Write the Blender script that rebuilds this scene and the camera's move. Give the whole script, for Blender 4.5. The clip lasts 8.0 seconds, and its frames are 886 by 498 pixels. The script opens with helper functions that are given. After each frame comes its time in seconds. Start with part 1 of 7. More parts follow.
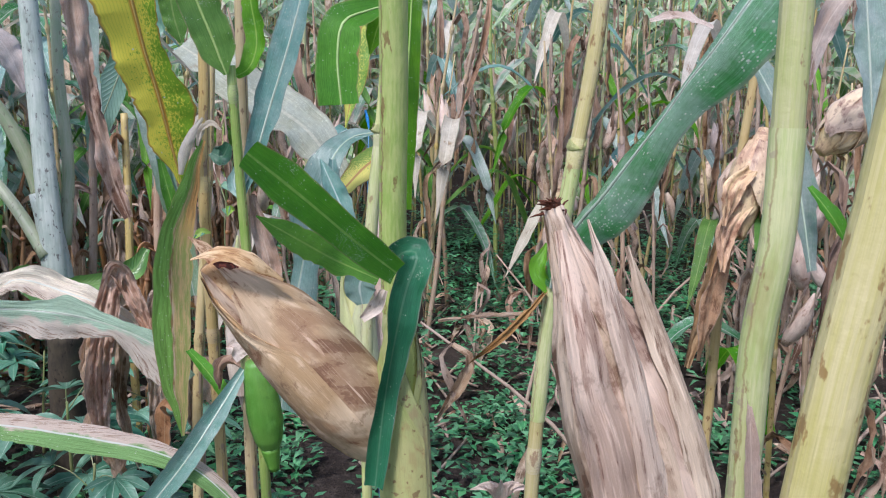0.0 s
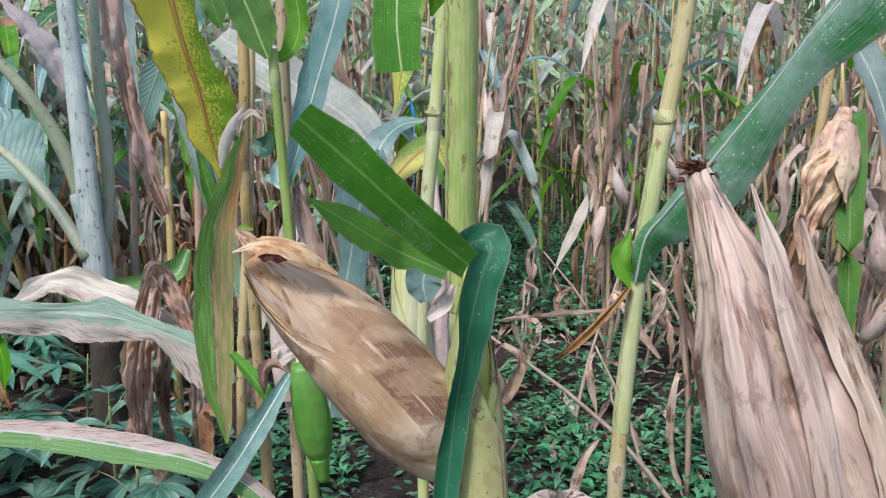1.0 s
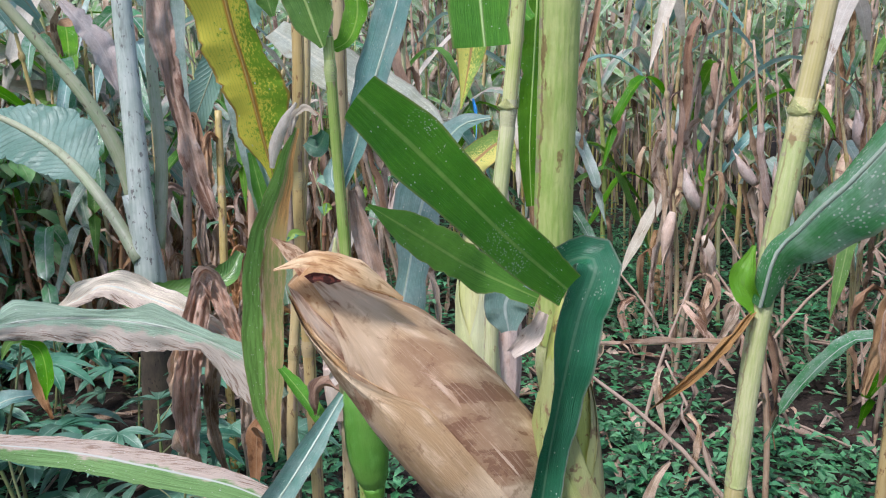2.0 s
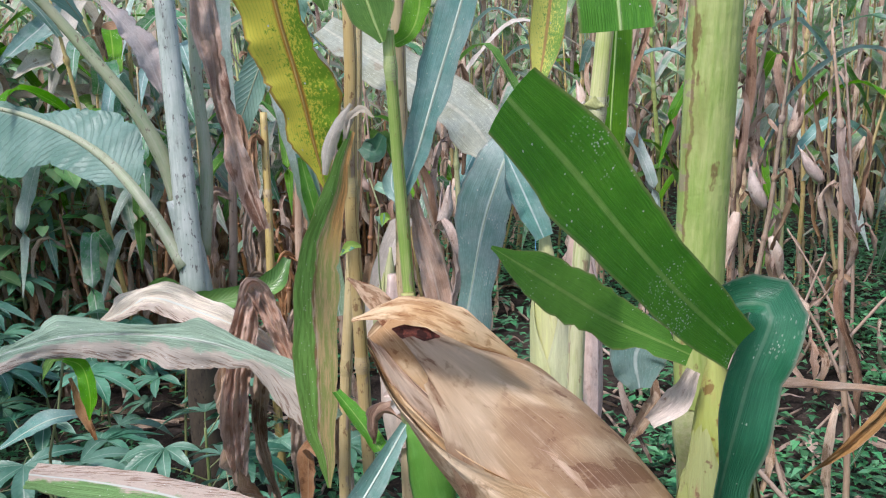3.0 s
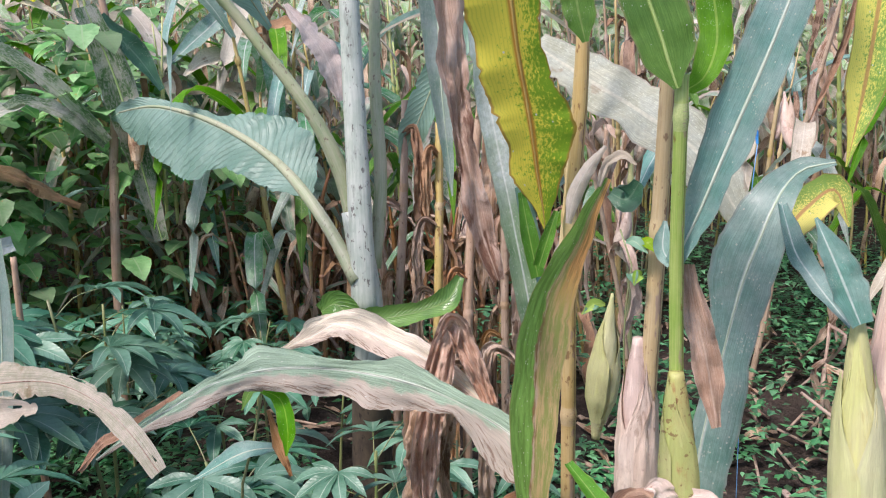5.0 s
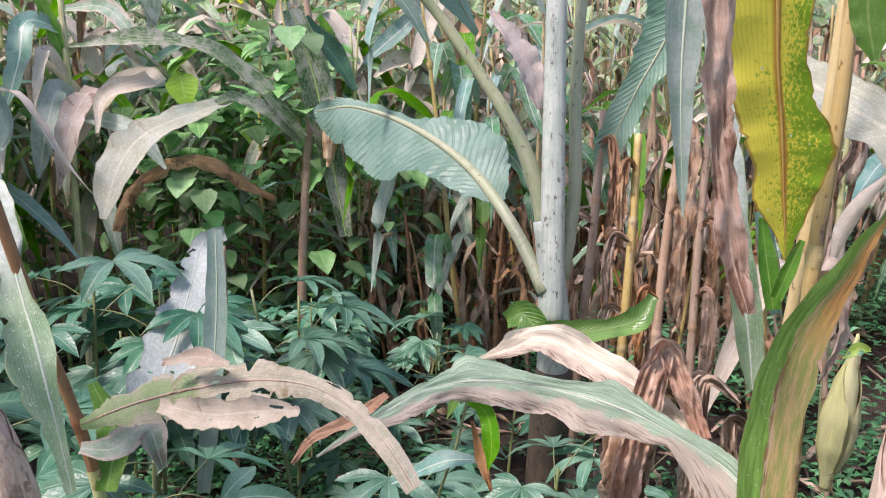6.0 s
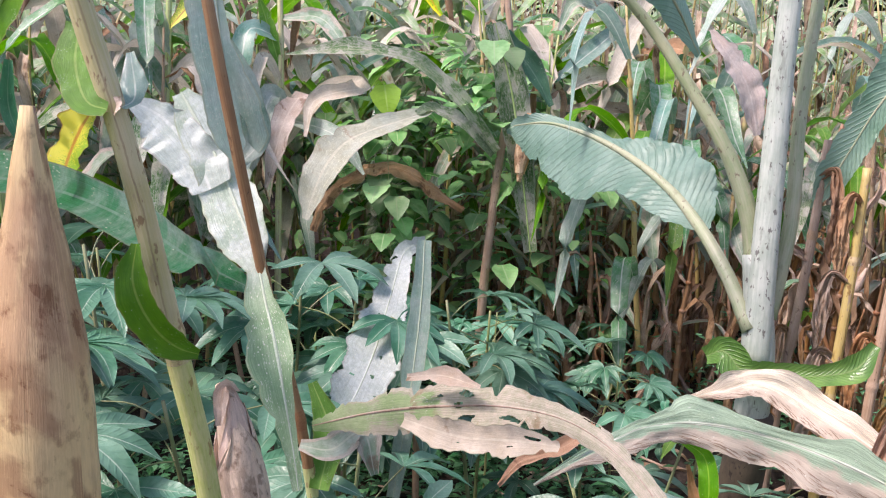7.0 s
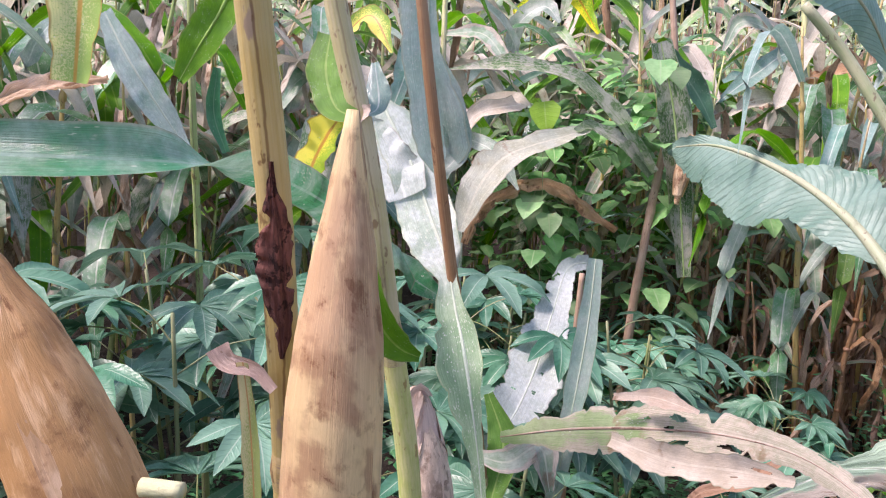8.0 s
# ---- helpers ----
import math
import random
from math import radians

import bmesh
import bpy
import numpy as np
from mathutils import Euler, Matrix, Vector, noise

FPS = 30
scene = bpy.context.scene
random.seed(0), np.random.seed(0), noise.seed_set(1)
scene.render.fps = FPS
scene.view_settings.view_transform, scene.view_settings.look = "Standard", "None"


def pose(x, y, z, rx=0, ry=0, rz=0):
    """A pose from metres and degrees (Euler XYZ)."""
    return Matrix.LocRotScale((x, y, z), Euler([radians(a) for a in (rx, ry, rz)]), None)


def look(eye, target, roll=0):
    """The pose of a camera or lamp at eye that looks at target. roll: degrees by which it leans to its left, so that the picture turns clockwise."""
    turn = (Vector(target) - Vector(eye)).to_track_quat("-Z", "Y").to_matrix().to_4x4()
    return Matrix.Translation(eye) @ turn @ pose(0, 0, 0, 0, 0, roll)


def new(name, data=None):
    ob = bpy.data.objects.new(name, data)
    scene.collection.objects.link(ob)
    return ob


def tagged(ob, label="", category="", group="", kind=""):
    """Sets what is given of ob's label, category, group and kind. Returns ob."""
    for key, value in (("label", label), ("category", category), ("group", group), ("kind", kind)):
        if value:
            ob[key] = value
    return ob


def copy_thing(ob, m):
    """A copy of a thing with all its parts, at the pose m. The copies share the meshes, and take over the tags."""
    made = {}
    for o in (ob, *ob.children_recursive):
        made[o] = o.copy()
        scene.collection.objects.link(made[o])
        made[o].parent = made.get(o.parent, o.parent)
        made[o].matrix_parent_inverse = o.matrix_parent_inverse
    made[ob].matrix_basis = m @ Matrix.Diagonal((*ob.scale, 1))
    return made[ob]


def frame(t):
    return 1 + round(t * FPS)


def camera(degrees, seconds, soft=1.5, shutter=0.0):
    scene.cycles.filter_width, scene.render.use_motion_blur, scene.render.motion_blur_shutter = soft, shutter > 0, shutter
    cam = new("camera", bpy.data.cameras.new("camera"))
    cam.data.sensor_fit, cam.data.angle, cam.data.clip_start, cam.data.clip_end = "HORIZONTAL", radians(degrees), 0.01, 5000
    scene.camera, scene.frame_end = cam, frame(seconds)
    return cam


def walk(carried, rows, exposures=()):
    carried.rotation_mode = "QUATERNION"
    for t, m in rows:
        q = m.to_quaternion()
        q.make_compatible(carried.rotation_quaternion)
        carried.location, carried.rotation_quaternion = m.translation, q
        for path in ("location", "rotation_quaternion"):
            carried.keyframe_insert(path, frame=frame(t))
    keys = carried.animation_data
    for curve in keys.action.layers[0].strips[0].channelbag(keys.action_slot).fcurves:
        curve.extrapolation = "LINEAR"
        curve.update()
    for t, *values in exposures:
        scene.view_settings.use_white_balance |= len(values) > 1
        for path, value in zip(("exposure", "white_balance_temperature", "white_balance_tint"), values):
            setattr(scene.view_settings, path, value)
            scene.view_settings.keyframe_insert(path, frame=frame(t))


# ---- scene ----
cam = camera(56.6, 8.0, soft=1.1)
PATH = [
    (0, (0.013, -0.002, 1.554), (0.005, 1.937, 1.061), 0.2),
    (0.5, (-0.001, 0.038, 1.538), (-0.031, 1.975, 1.043), -0.5),
    (1, (-0.019, 0.095, 1.52), (-0.121, 2.03, 1.027), -1.2),
    (1.5, (-0.037, 0.151, 1.507), (-0.211, 2.082, 1.017), -1.8),
    (1.7, (-0.041, 0.179, 1.503), (-0.239, 2.109, 1.018), -1.6),
    (3, (-0.104, 0.334, 1.494), (-0.434, 2.246, 1.008), -2.6),
    (3.5, (-0.144, 0.359, 1.506), (-0.514, 2.264, 1.02), -2.7),
    (4, (-0.194, 0.396, 1.533), (-0.593, 2.295, 1.049), -2.4),
    (4.2, (-0.214, 0.408, 1.537), (-0.629, 2.304, 1.053), -2.3),
    (5.3, (-0.35, 0.438, 1.563), (-1.042, 2.247, 1.065), -1.8),
    (5.5, (-0.375, 0.434, 1.562), (-1.124, 2.221, 1.069), -1.6),
    (6, (-0.438, 0.427, 1.572), (-1.375, 2.127, 1.09), -0.8),
    (6.5, (-0.504, 0.415, 1.576), (-1.601, 2.02, 1.106), -0.0),
    (7, (-0.552, 0.387, 1.584), (-1.805, 1.878, 1.129), 1.0),
    (7.5, (-0.594, 0.351, 1.586), (-1.964, 1.742, 1.148), 1.7),
    (8, (-0.627, 0.309, 1.578), (-2.1, 1.594, 1.153), 2.3),
]
walk(cam, [(t, look(eye, target, roll)) for t, eye, target, roll in PATH], exposures=((0.0, 0.62, 5920, 15), (4.0, 0.78, 6300, 16), (6.0, 1.0, 6750, 24), (7.0, 1.1, 6850, 25), (8.0, 1.22, 6750, 31)))

# ---- light: bright overcast sky, with a wide soft sun ----
SUN_ELEVATION, SUN_TURN = 58.0, 207.0
world = bpy.data.worlds.new("sky")
scene.world = world
world.use_nodes = True
sky = world.node_tree.nodes.new("ShaderNodeTexSky")
sky.sky_type, sky.sun_disc = "NISHITA", False
sky.sun_elevation, sky.sun_rotation = radians(SUN_ELEVATION), radians(SUN_TURN)
sky.air_density, sky.dust_density = 1.0, 1.6
world.node_tree.links.new(sky.outputs[0], world.node_tree.nodes["Background"].inputs[0])
world.node_tree.nodes["Background"].inputs[1].default_value = 0.13
sun = new("sun", bpy.data.lights.new("sun", "SUN"))
sun.data.energy, sun.data.angle, sun.data.color = 2.3, radians(12), (1.0, 0.95, 0.9)
sun.matrix_basis = look((0, 0, 9), (0.454, 0.891, 9 - 1.6))


# ---- materials ----
def node(tree, kind, values=()):
    n = tree.nodes.new(kind)
    if kind == "ShaderNodeMapRange":
        n.interpolation_type = "SMOOTHSTEP"
    for slot, value in dict(values).items():
        if isinstance(value, bpy.types.NodeSocket):
            tree.links.new(value, n.inputs[slot])
        else:
            n.inputs[slot].default_value = value
    return n


def rgb(c):
    return (c[0], c[1], c[2], 1.0)


def blend(tree, factor, a, b, how="MIX"):
    n = tree.nodes.new("ShaderNodeMix")
    n.data_type, n.blend_type, n.clamp_factor = "RGBA", how, True
    for slot, value in ((0, factor), (6, a), (7, b)):
        if isinstance(value, bpy.types.NodeSocket):
            tree.links.new(value, n.inputs[slot])
        else:
            n.inputs[slot].default_value = value if slot == 0 else rgb(value)
    return n.outputs[2]


def maths(tree, how, a, b=0.0):
    n = node(tree, "ShaderNodeMath", {0: a, 1: b})
    n.operation = how
    return n.outputs[0]


def step(tree, value, low, high, a=0.0, b=1.0):
    return node(tree, "ShaderNodeMapRange", {0: value, 1: low, 2: high, 3: a, 4: b}).outputs[0]


def cloud(tree, at, size, detail=4.0, rough=0.6):
    return node(tree, "ShaderNodeTexNoise", {"Vector": at, "Scale": size, "Detail": detail, "Roughness": rough}).outputs[0]


def stretched(tree, at, scale):
    return node(tree, "ShaderNodeMapping", {"Vector": at, "Scale": scale}).outputs[0]


def begun(name):
    m = bpy.data.materials.new(name)
    m.use_nodes = True
    tree = m.node_tree
    tree.nodes.clear()
    at = node(tree, "ShaderNodeTexCoord")
    return m, tree, at.outputs["UV"], at.outputs["Object"]


def finished(tree, colour, rough, bump=None, strength=0.3, through_light=0.0, gloss=0.4, island=False, vary=0.18, depth=0.002):
    """Vary the colour a little from piece to piece, and close the shader, with light passing through thin leaves."""
    chance = node(tree, "ShaderNodeNewGeometry").outputs["Random Per Island"] if island else node(tree, "ShaderNodeObjectInfo").outputs["Random"]
    shade = node(tree, "ShaderNodeHueSaturation", {"Color": colour, "Hue": step(tree, maths(tree, "FRACT", maths(tree, "MULTIPLY", chance, 7.3)), 0, 1, 0.492, 0.508), "Saturation": step(tree, maths(tree, "FRACT", maths(tree, "MULTIPLY", chance, 3.7)), 0, 1, 0.85, 1.1), "Value": step(tree, chance, 0, 1, 1 - vary, 1 + vary)}).outputs[0]
    body = node(tree, "ShaderNodeBsdfPrincipled", {"Base Color": shade, "Roughness": rough, "Specular IOR Level": gloss})
    if bump is not None:
        relief = node(tree, "ShaderNodeBump", {"Height": bump, "Strength": strength, "Distance": depth}).outputs[0]
        tree.links.new(relief, body.inputs["Normal"])
    out = body.outputs[0]
    if through_light:
        thin = node(tree, "ShaderNodeBsdfTranslucent", {"Color": shade})
        out = node(tree, "ShaderNodeMixShader", {0: through_light, 1: out, 2: thin.outputs[0]}).outputs[0]
    node(tree, "ShaderNodeOutputMaterial", {"Surface": out})


def leaf_material(name, a, b, rib, dry=(0.5, 0.38, 0.28), dried=0.0, edge=0.0, spots=0.0, rough=0.45, light=0.3, veins=26.0, brown=(0.2, 0.1, 0.05), browned=0.0, gloss=0.4, island=False, bloom=0.0, mottle=0.0, lop=0.0, tip=0.0, fade=0.0, pucker=0.0):
    """A grass-like blade: parallel veins, a pale midrib, dry patches that creep in from the edge, and pale feeding specks."""
    m, tree, uv, place = begun(name)
    parts = node(tree, "ShaderNodeSeparateXYZ", {0: uv})
    across = parts.outputs[0]
    off = maths(tree, "ABSOLUTE", maths(tree, "SUBTRACT", maths(tree, "MULTIPLY", across, 2.0), 1.0))
    large = cloud(tree, place, 15.0, 4.0)
    streak = cloud(tree, stretched(tree, uv, (16, 2.2, 1)), 3.0, 4.0)
    fine = cloud(tree, place, 120.0, 3.0)
    vein = step(tree, maths(tree, "SINE", maths(tree, "MULTIPLY", across, veins * 6.283)), -1.0, 1.0)
    colour = blend(tree, step(tree, maths(tree, "ADD", maths(tree, "MULTIPLY", large, 0.6), maths(tree, "MULTIPLY", streak, 0.4)), 0.36, 0.64), a, b)
    colour = blend(tree, maths(tree, "MULTIPLY", vein, 0.12), colour, tuple(0.6 * v for v in a))
    # Pale clouding in the colour: powdery bloom, and painted sky sheen on glossy leaves.
    if bloom:
        bloom_sheen = step(tree, cloud(tree, place, 20.0, 5.0), 0.38, 0.64, 0.0, bloom)
        if fade:
            bloom_sheen = maths(tree, "MULTIPLY", step(tree, bloom_sheen, 0.0, 0.6, 0.55, 1.0), step(tree, parts.outputs[1], fade + 0.08, fade - 0.08))
        colour = blend(tree, bloom_sheen, colour, (0.62, 0.69, 0.66) if fade else (0.6, 0.66, 0.62))
    if mottle:
        speck = cloud(tree, stretched(tree, uv, (5, 13, 1)), 3.0, 6.0, 0.72)
        colour = blend(tree, step(tree, speck, 0.5, 0.6, 0.0, mottle), colour, dry)
        colour = blend(tree, step(tree, speck, 0.44, 0.34, 0.0, mottle), colour, tuple(0.45 * v for v in a))
    if dried:
        worn = maths(tree, "ADD", maths(tree, "ADD", maths(tree, "MULTIPLY", large, 0.65), maths(tree, "MULTIPLY", streak, 0.35)), maths(tree, "MULTIPLY", maths(tree, "POWER", off, 3.0), edge))
        if lop:
            worn = maths(tree, "ADD", worn, maths(tree, "MULTIPLY", maths(tree, "SUBTRACT", across, 0.5), lop))
        if tip:
            worn = maths(tree, "ADD", worn, maths(tree, "MULTIPLY", maths(tree, "SUBTRACT", parts.outputs[1], 0.5), tip))
        mask = step(tree, worn, 0.74 - 0.5 * dried, 0.79 - 0.5 * dried)
        tone = blend(tree, step(tree, streak, 0.35, 0.65), dry, tuple(0.68 * v for v in dry))
        colour = blend(tree, mask, colour, tone)
    if browned:
        stain = step(tree, cloud(tree, stretched(tree, place, (1, 1, 0.6)), 16.0, 5.0), 0.69 - 0.3 * browned, 0.76 - 0.3 * browned)
        colour = blend(tree, maths(tree, "MULTIPLY", stain, 0.85), colour, brown)
    if spots:
        cells = node(tree, "ShaderNodeTexVoronoi", {"Vector": stretched(tree, uv, (9, 46, 1)), "Scale": 1.6, "Randomness": 1.0})
        near = step(tree, cells.outputs["Distance"], 0.14, 0.22, 1.0, 0.0)
        chosen = step(tree, node(tree, "ShaderNodeSeparateColor", {0: cells.outputs["Color"]}).outputs[0], 1.0 - spots, 1.02 - spots)
        colour = blend(tree, maths(tree, "MULTIPLY", near, chosen), colour, (0.72, 0.74, 0.62))
        small = node(tree, "ShaderNodeTexVoronoi", {"Vector": stretched(tree, uv, (26, 110, 1)), "Scale": 1.0, "Randomness": 1.0})
        dense = step(tree, cloud(tree, place, 19.0, 3.0), 0.62 - 0.4 * spots, 0.7 - 0.4 * spots)
        colour = blend(tree, maths(tree, "MULTIPLY", step(tree, small.outputs["Distance"], 0.2, 0.32, 0.8, 0.0), dense), colour, (0.7, 0.73, 0.62))
    grain = cloud(tree, stretched(tree, uv, (40, 9, 1)), 4.0, 4.0, 0.7)
    colour = blend(tree, step(tree, grain, 0.52, 0.72, 0.0, 0.35), colour, tuple(0.4 * v for v in a))
    colour = blend(tree, step(tree, grain, 0.44, 0.28, 0.0, 0.45), colour, tuple(min(1.0, 1.5 * v + 0.03) for v in b))
    thread = cloud(tree, stretched(tree, uv, (30, 1.6, 1)), 3.0, 4.0, 0.65)
    colour = blend(tree, step(tree, thread, 0.51, 0.68, 0.0, 0.4), colour, tuple(0.6 * v for v in a))
    colour = blend(tree, step(tree, thread, 0.48, 0.32, 0.0, 0.32), colour, tuple(min(1.0, 1.3 * v + 0.03) for v in b))
    colour = blend(tree, step(tree, off, 0.9, 0.99, 0.0, 0.55), colour, tuple(0.5 * v + 0.12 for v in dry))
    colour = blend(tree, step(tree, off, 0.03, 0.1, 0.75, 0.0), colour, rib)
    colour = blend(tree, step(tree, fine, 0.3, 0.7, 0.0, 0.3), colour, tuple(0.55 * v for v in a))
    bump = maths(tree, "ADD", maths(tree, "MULTIPLY", vein, 0.16), maths(tree, "ADD", maths(tree, "ADD", maths(tree, "MULTIPLY", streak, 1.6), maths(tree, "MULTIPLY", thread, 1.4)), fine))
    if pucker:
        ridge = maths(tree, "ABSOLUTE", maths(tree, "SUBTRACT", cloud(tree, place, 52.0, 3.0, 0.55), 0.5))
        bump = maths(tree, "ADD", bump, maths(tree, "MULTIPLY", ridge, -14.0 * pucker))
    finished(tree, colour, rough, bump, 0.4 + 0.4 * pucker, light, gloss, island, vary=0.28 if island else 0.14, depth=0.002 + 0.003 * pucker)
    return m


def husk_material(name, a, b, stain, stained=0.4, rough=0.65, light=0.1, lines=46.0, spots=0.0, gloss=0.3, fibre=0.38):
    """Papery husk: fine lines along it, soft cloudy tones and brown stains."""
    m, tree, uv, place = begun(name)
    drift = node(tree, "ShaderNodeVectorMath", {0: stretched(tree, uv, (3.2, 3.4, 1)), 1: stretched(tree, place, (9, 9, 9))}).outputs[0]
    large, soft = cloud(tree, drift, 1.1, 3.0, 0.6), cloud(tree, stretched(tree, place, (1.0, 1.0, 0.6)), 14.0, 2.0, 0.5)
    streak, mottled = cloud(tree, stretched(tree, uv, (3.2, 1.4, 1)), 3.0, 5.0), cloud(tree, drift, 2.6, 6.0, 0.68)
    thread = cloud(tree, stretched(tree, uv, (lines, 1.2, 1)), 4.0, 4.0, 0.7)
    colour = blend(tree, step(tree, soft, 0.4, 0.6), a, b)
    colour = blend(tree, step(tree, streak, 0.5, 0.66, 0.0, 0.6), colour, tuple(min(1.0, 1.22 * v + 0.03) for v in a))
    colour = blend(tree, step(tree, streak, 0.45, 0.3, 0.0, 0.45), colour, tuple(0.72 * v for v in b))
    tan = maths(tree, "ADD", maths(tree, "MULTIPLY", large, 0.6), maths(tree, "ADD", maths(tree, "MULTIPLY", streak, 0.2), maths(tree, "MULTIPLY", mottled, 0.2)))
    colour = blend(tree, step(tree, tan, 0.6 - 0.2 * stained, 0.67 - 0.2 * stained, 0.0, 0.8), colour, tuple(0.5 * v + 0.5 * w for v, w in zip(b, stain)))
    blot = maths(tree, "ADD", maths(tree, "MULTIPLY", mottled, 0.55), maths(tree, "MULTIPLY", large, 0.45))
    colour = blend(tree, step(tree, blot, 0.635 - 0.12 * stained, 0.67 - 0.12 * stained, 0.0, 0.75), colour, stain)
    patch = cloud(tree, stretched(tree, place, (1.0, 1.0, 0.75)), 52.0, 5.0, 0.66)
    colour = blend(tree, step(tree, patch, 0.55, 0.63, 0.0, 1.1 * stained), colour, tuple(0.45 * v + 0.55 * w for v, w in zip(b, stain)))
    colour = blend(tree, step(tree, patch, 0.63, 0.68, 0.0, stained), colour, stain)
    colour = blend(tree, step(tree, thread, 0.52, 0.66, 0.0, fibre), colour, tuple(0.55 * v for v in b))
    colour = blend(tree, step(tree, thread, 0.46, 0.34, 0.0, 0.3), colour, tuple(min(1.0, 1.25 * v + 0.05) for v in a))
    dots = step(tree, cloud(tree, place, 95.0, 3.0), 0.66 - 0.12 * spots, 0.72 - 0.12 * spots, 0.0, 0.8 if spots else 0.2)
    colour = blend(tree, dots, colour, tuple(0.6 * v for v in stain))
    bump = maths(tree, "ADD", maths(tree, "MULTIPLY", thread, 0.5), maths(tree, "ADD", maths(tree, "MULTIPLY", streak, 2.5), mottled))
    finished(tree, colour, rough, bump, 0.4, light, gloss, vary=0.04)
    return m


def stalk_material(name, a, b, spot, spotted=0.3, rough=0.42, island=False, gloss=0.4, seam=0.0):
    """A smooth cane: faint ribs along it, colour drifting along its length, small dark flecks."""
    m, tree, uv, place = begun(name)
    across = node(tree, "ShaderNodeSeparateXYZ", {0: uv}).outputs[0]
    large, streak = cloud(tree, place, 12.0, 4.0), cloud(tree, stretched(tree, uv, (10, 5.0, 1)), 2.5, 4.0)
    rib = step(tree, maths(tree, "SINE", maths(tree, "MULTIPLY", across, 20 * 6.283)), -1.0, 1.0)
    colour = blend(tree, step(tree, maths(tree, "ADD", maths(tree, "MULTIPLY", large, 0.5), maths(tree, "MULTIPLY", streak, 0.5)), 0.38, 0.62), a, b)
    colour = blend(tree, maths(tree, "MULTIPLY", rib, 0.05), colour, tuple(0.55 * v for v in a))
    fibre = cloud(tree, stretched(tree, uv, (34, 7, 1)), 3.0, 4.0, 0.7)
    colour = blend(tree, step(tree, fibre, 0.5, 0.72, 0.0, 0.25), colour, tuple(0.5 * v for v in b))
    colour = blend(tree, step(tree, fibre, 0.45, 0.28, 0.0, 0.22), colour, tuple(min(1.0, 1.3 * v + 0.04) for v in b))
    scar = step(tree, cloud(tree, stretched(tree, place, (1, 1, 0.25)), 30.0, 4.0), 0.60, 0.7, 0.0, 0.6)
    colour = blend(tree, scar, colour, tuple(0.5 * v + 0.5 * w for v, w in zip(a, spot)))
    if seam:
        drift = cloud(tree, stretched(tree, uv, (1, 16, 1)), 1.0, 4.0)
        gap = maths(tree, "SUBTRACT", across, maths(tree, "ADD", 0.27, maths(tree, "MULTIPLY", drift, 0.18)))
        peel = maths(tree, "MULTIPLY", step(tree, gap, -0.12, -0.1), step(tree, gap, 0.0, 0.015, 1.0, 0.0))
        papery = maths(tree, "MULTIPLY", peel, step(tree, cloud(tree, stretched(tree, uv, (3, 20, 1)), 1.0, 5.0), 0.53, 0.57, 0.0, seam))
        colour = blend(tree, papery, colour, tuple(0.35 * v + 0.4 * w for v, w in zip((0.75, 0.6, 0.5), spot)))
        colour = blend(tree, step(tree, maths(tree, "ABSOLUTE", gap), 0.006, 0.02, 0.85 * seam, 0.0), colour, spot)
    fleck = step(tree, cloud(tree, stretched(tree, place, (1, 1, 0.45)), 75.0, 4.0), 0.70 - 0.2 * spotted, 0.76 - 0.2 * spotted)
    colour = blend(tree, maths(tree, "MULTIPLY", fleck, 0.75), colour, spot)
    bump = maths(tree, "ADD", maths(tree, "MULTIPLY", rib, 0.12), maths(tree, "ADD", streak, cloud(tree, place, 170.0, 2.0)))
    finished(tree, colour, rough, bump, 0.3, 0.0, gloss, island, vary=0.2 if island else 0.08)
    return m


def broad_material(name, a, b, rib, rough=0.4, light=0.25, side=26.0, spots=0.0, island=False, vary=0.2, gloss=0.4, dried=0.0, dry=(0.4, 0.28, 0.16)):
    """A broad leaf: veins that run outwards from the midrib, with cloudy tone."""
    m, tree, uv, place = begun(name)
    parts = node(tree, "ShaderNodeSeparateXYZ", {0: uv})
    off = maths(tree, "ABSOLUTE", maths(tree, "SUBTRACT", maths(tree, "MULTIPLY", parts.outputs[0], 2.0), 1.0))
    large = cloud(tree, place, 7.0, 4.0)
    fan = maths(tree, "SINE", maths(tree, "MULTIPLY", maths(tree, "SUBTRACT", parts.outputs[1], maths(tree, "MULTIPLY", off, 0.12)), side * 6.283))
    vein = step(tree, fan, 0.3, 1.0)
    colour = blend(tree, step(tree, large, 0.38, 0.62), a, b)
    colour = blend(tree, maths(tree, "MULTIPLY", vein, 0.16 if side > 20 else 0.06), colour, tuple(0.5 * v for v in a))
    if dried:
        colour = blend(tree, step(tree, maths(tree, "ADD", large, maths(tree, "MULTIPLY", maths(tree, "POWER", off, 4.0), 0.22)), 0.72 - 0.3 * dried, 0.78 - 0.3 * dried), colour, dry)
    if spots:
        colour = blend(tree, step(tree, cloud(tree, place, 60.0, 2.0), 0.72 - 0.1 * spots, 0.75 - 0.1 * spots), colour, (0.5, 0.4, 0.12))
    colour = blend(tree, step(tree, off, 0.03, 0.08, 0.85, 0.0), colour, rib)
    bump = maths(tree, "ADD", maths(tree, "MULTIPLY", vein, 1.0 if side > 20 else 0.25), cloud(tree, place, 80.0, 3.0))
    finished(tree, colour, rough, bump, 0.5, light, gloss, island, vary, depth=0.004)
    return m


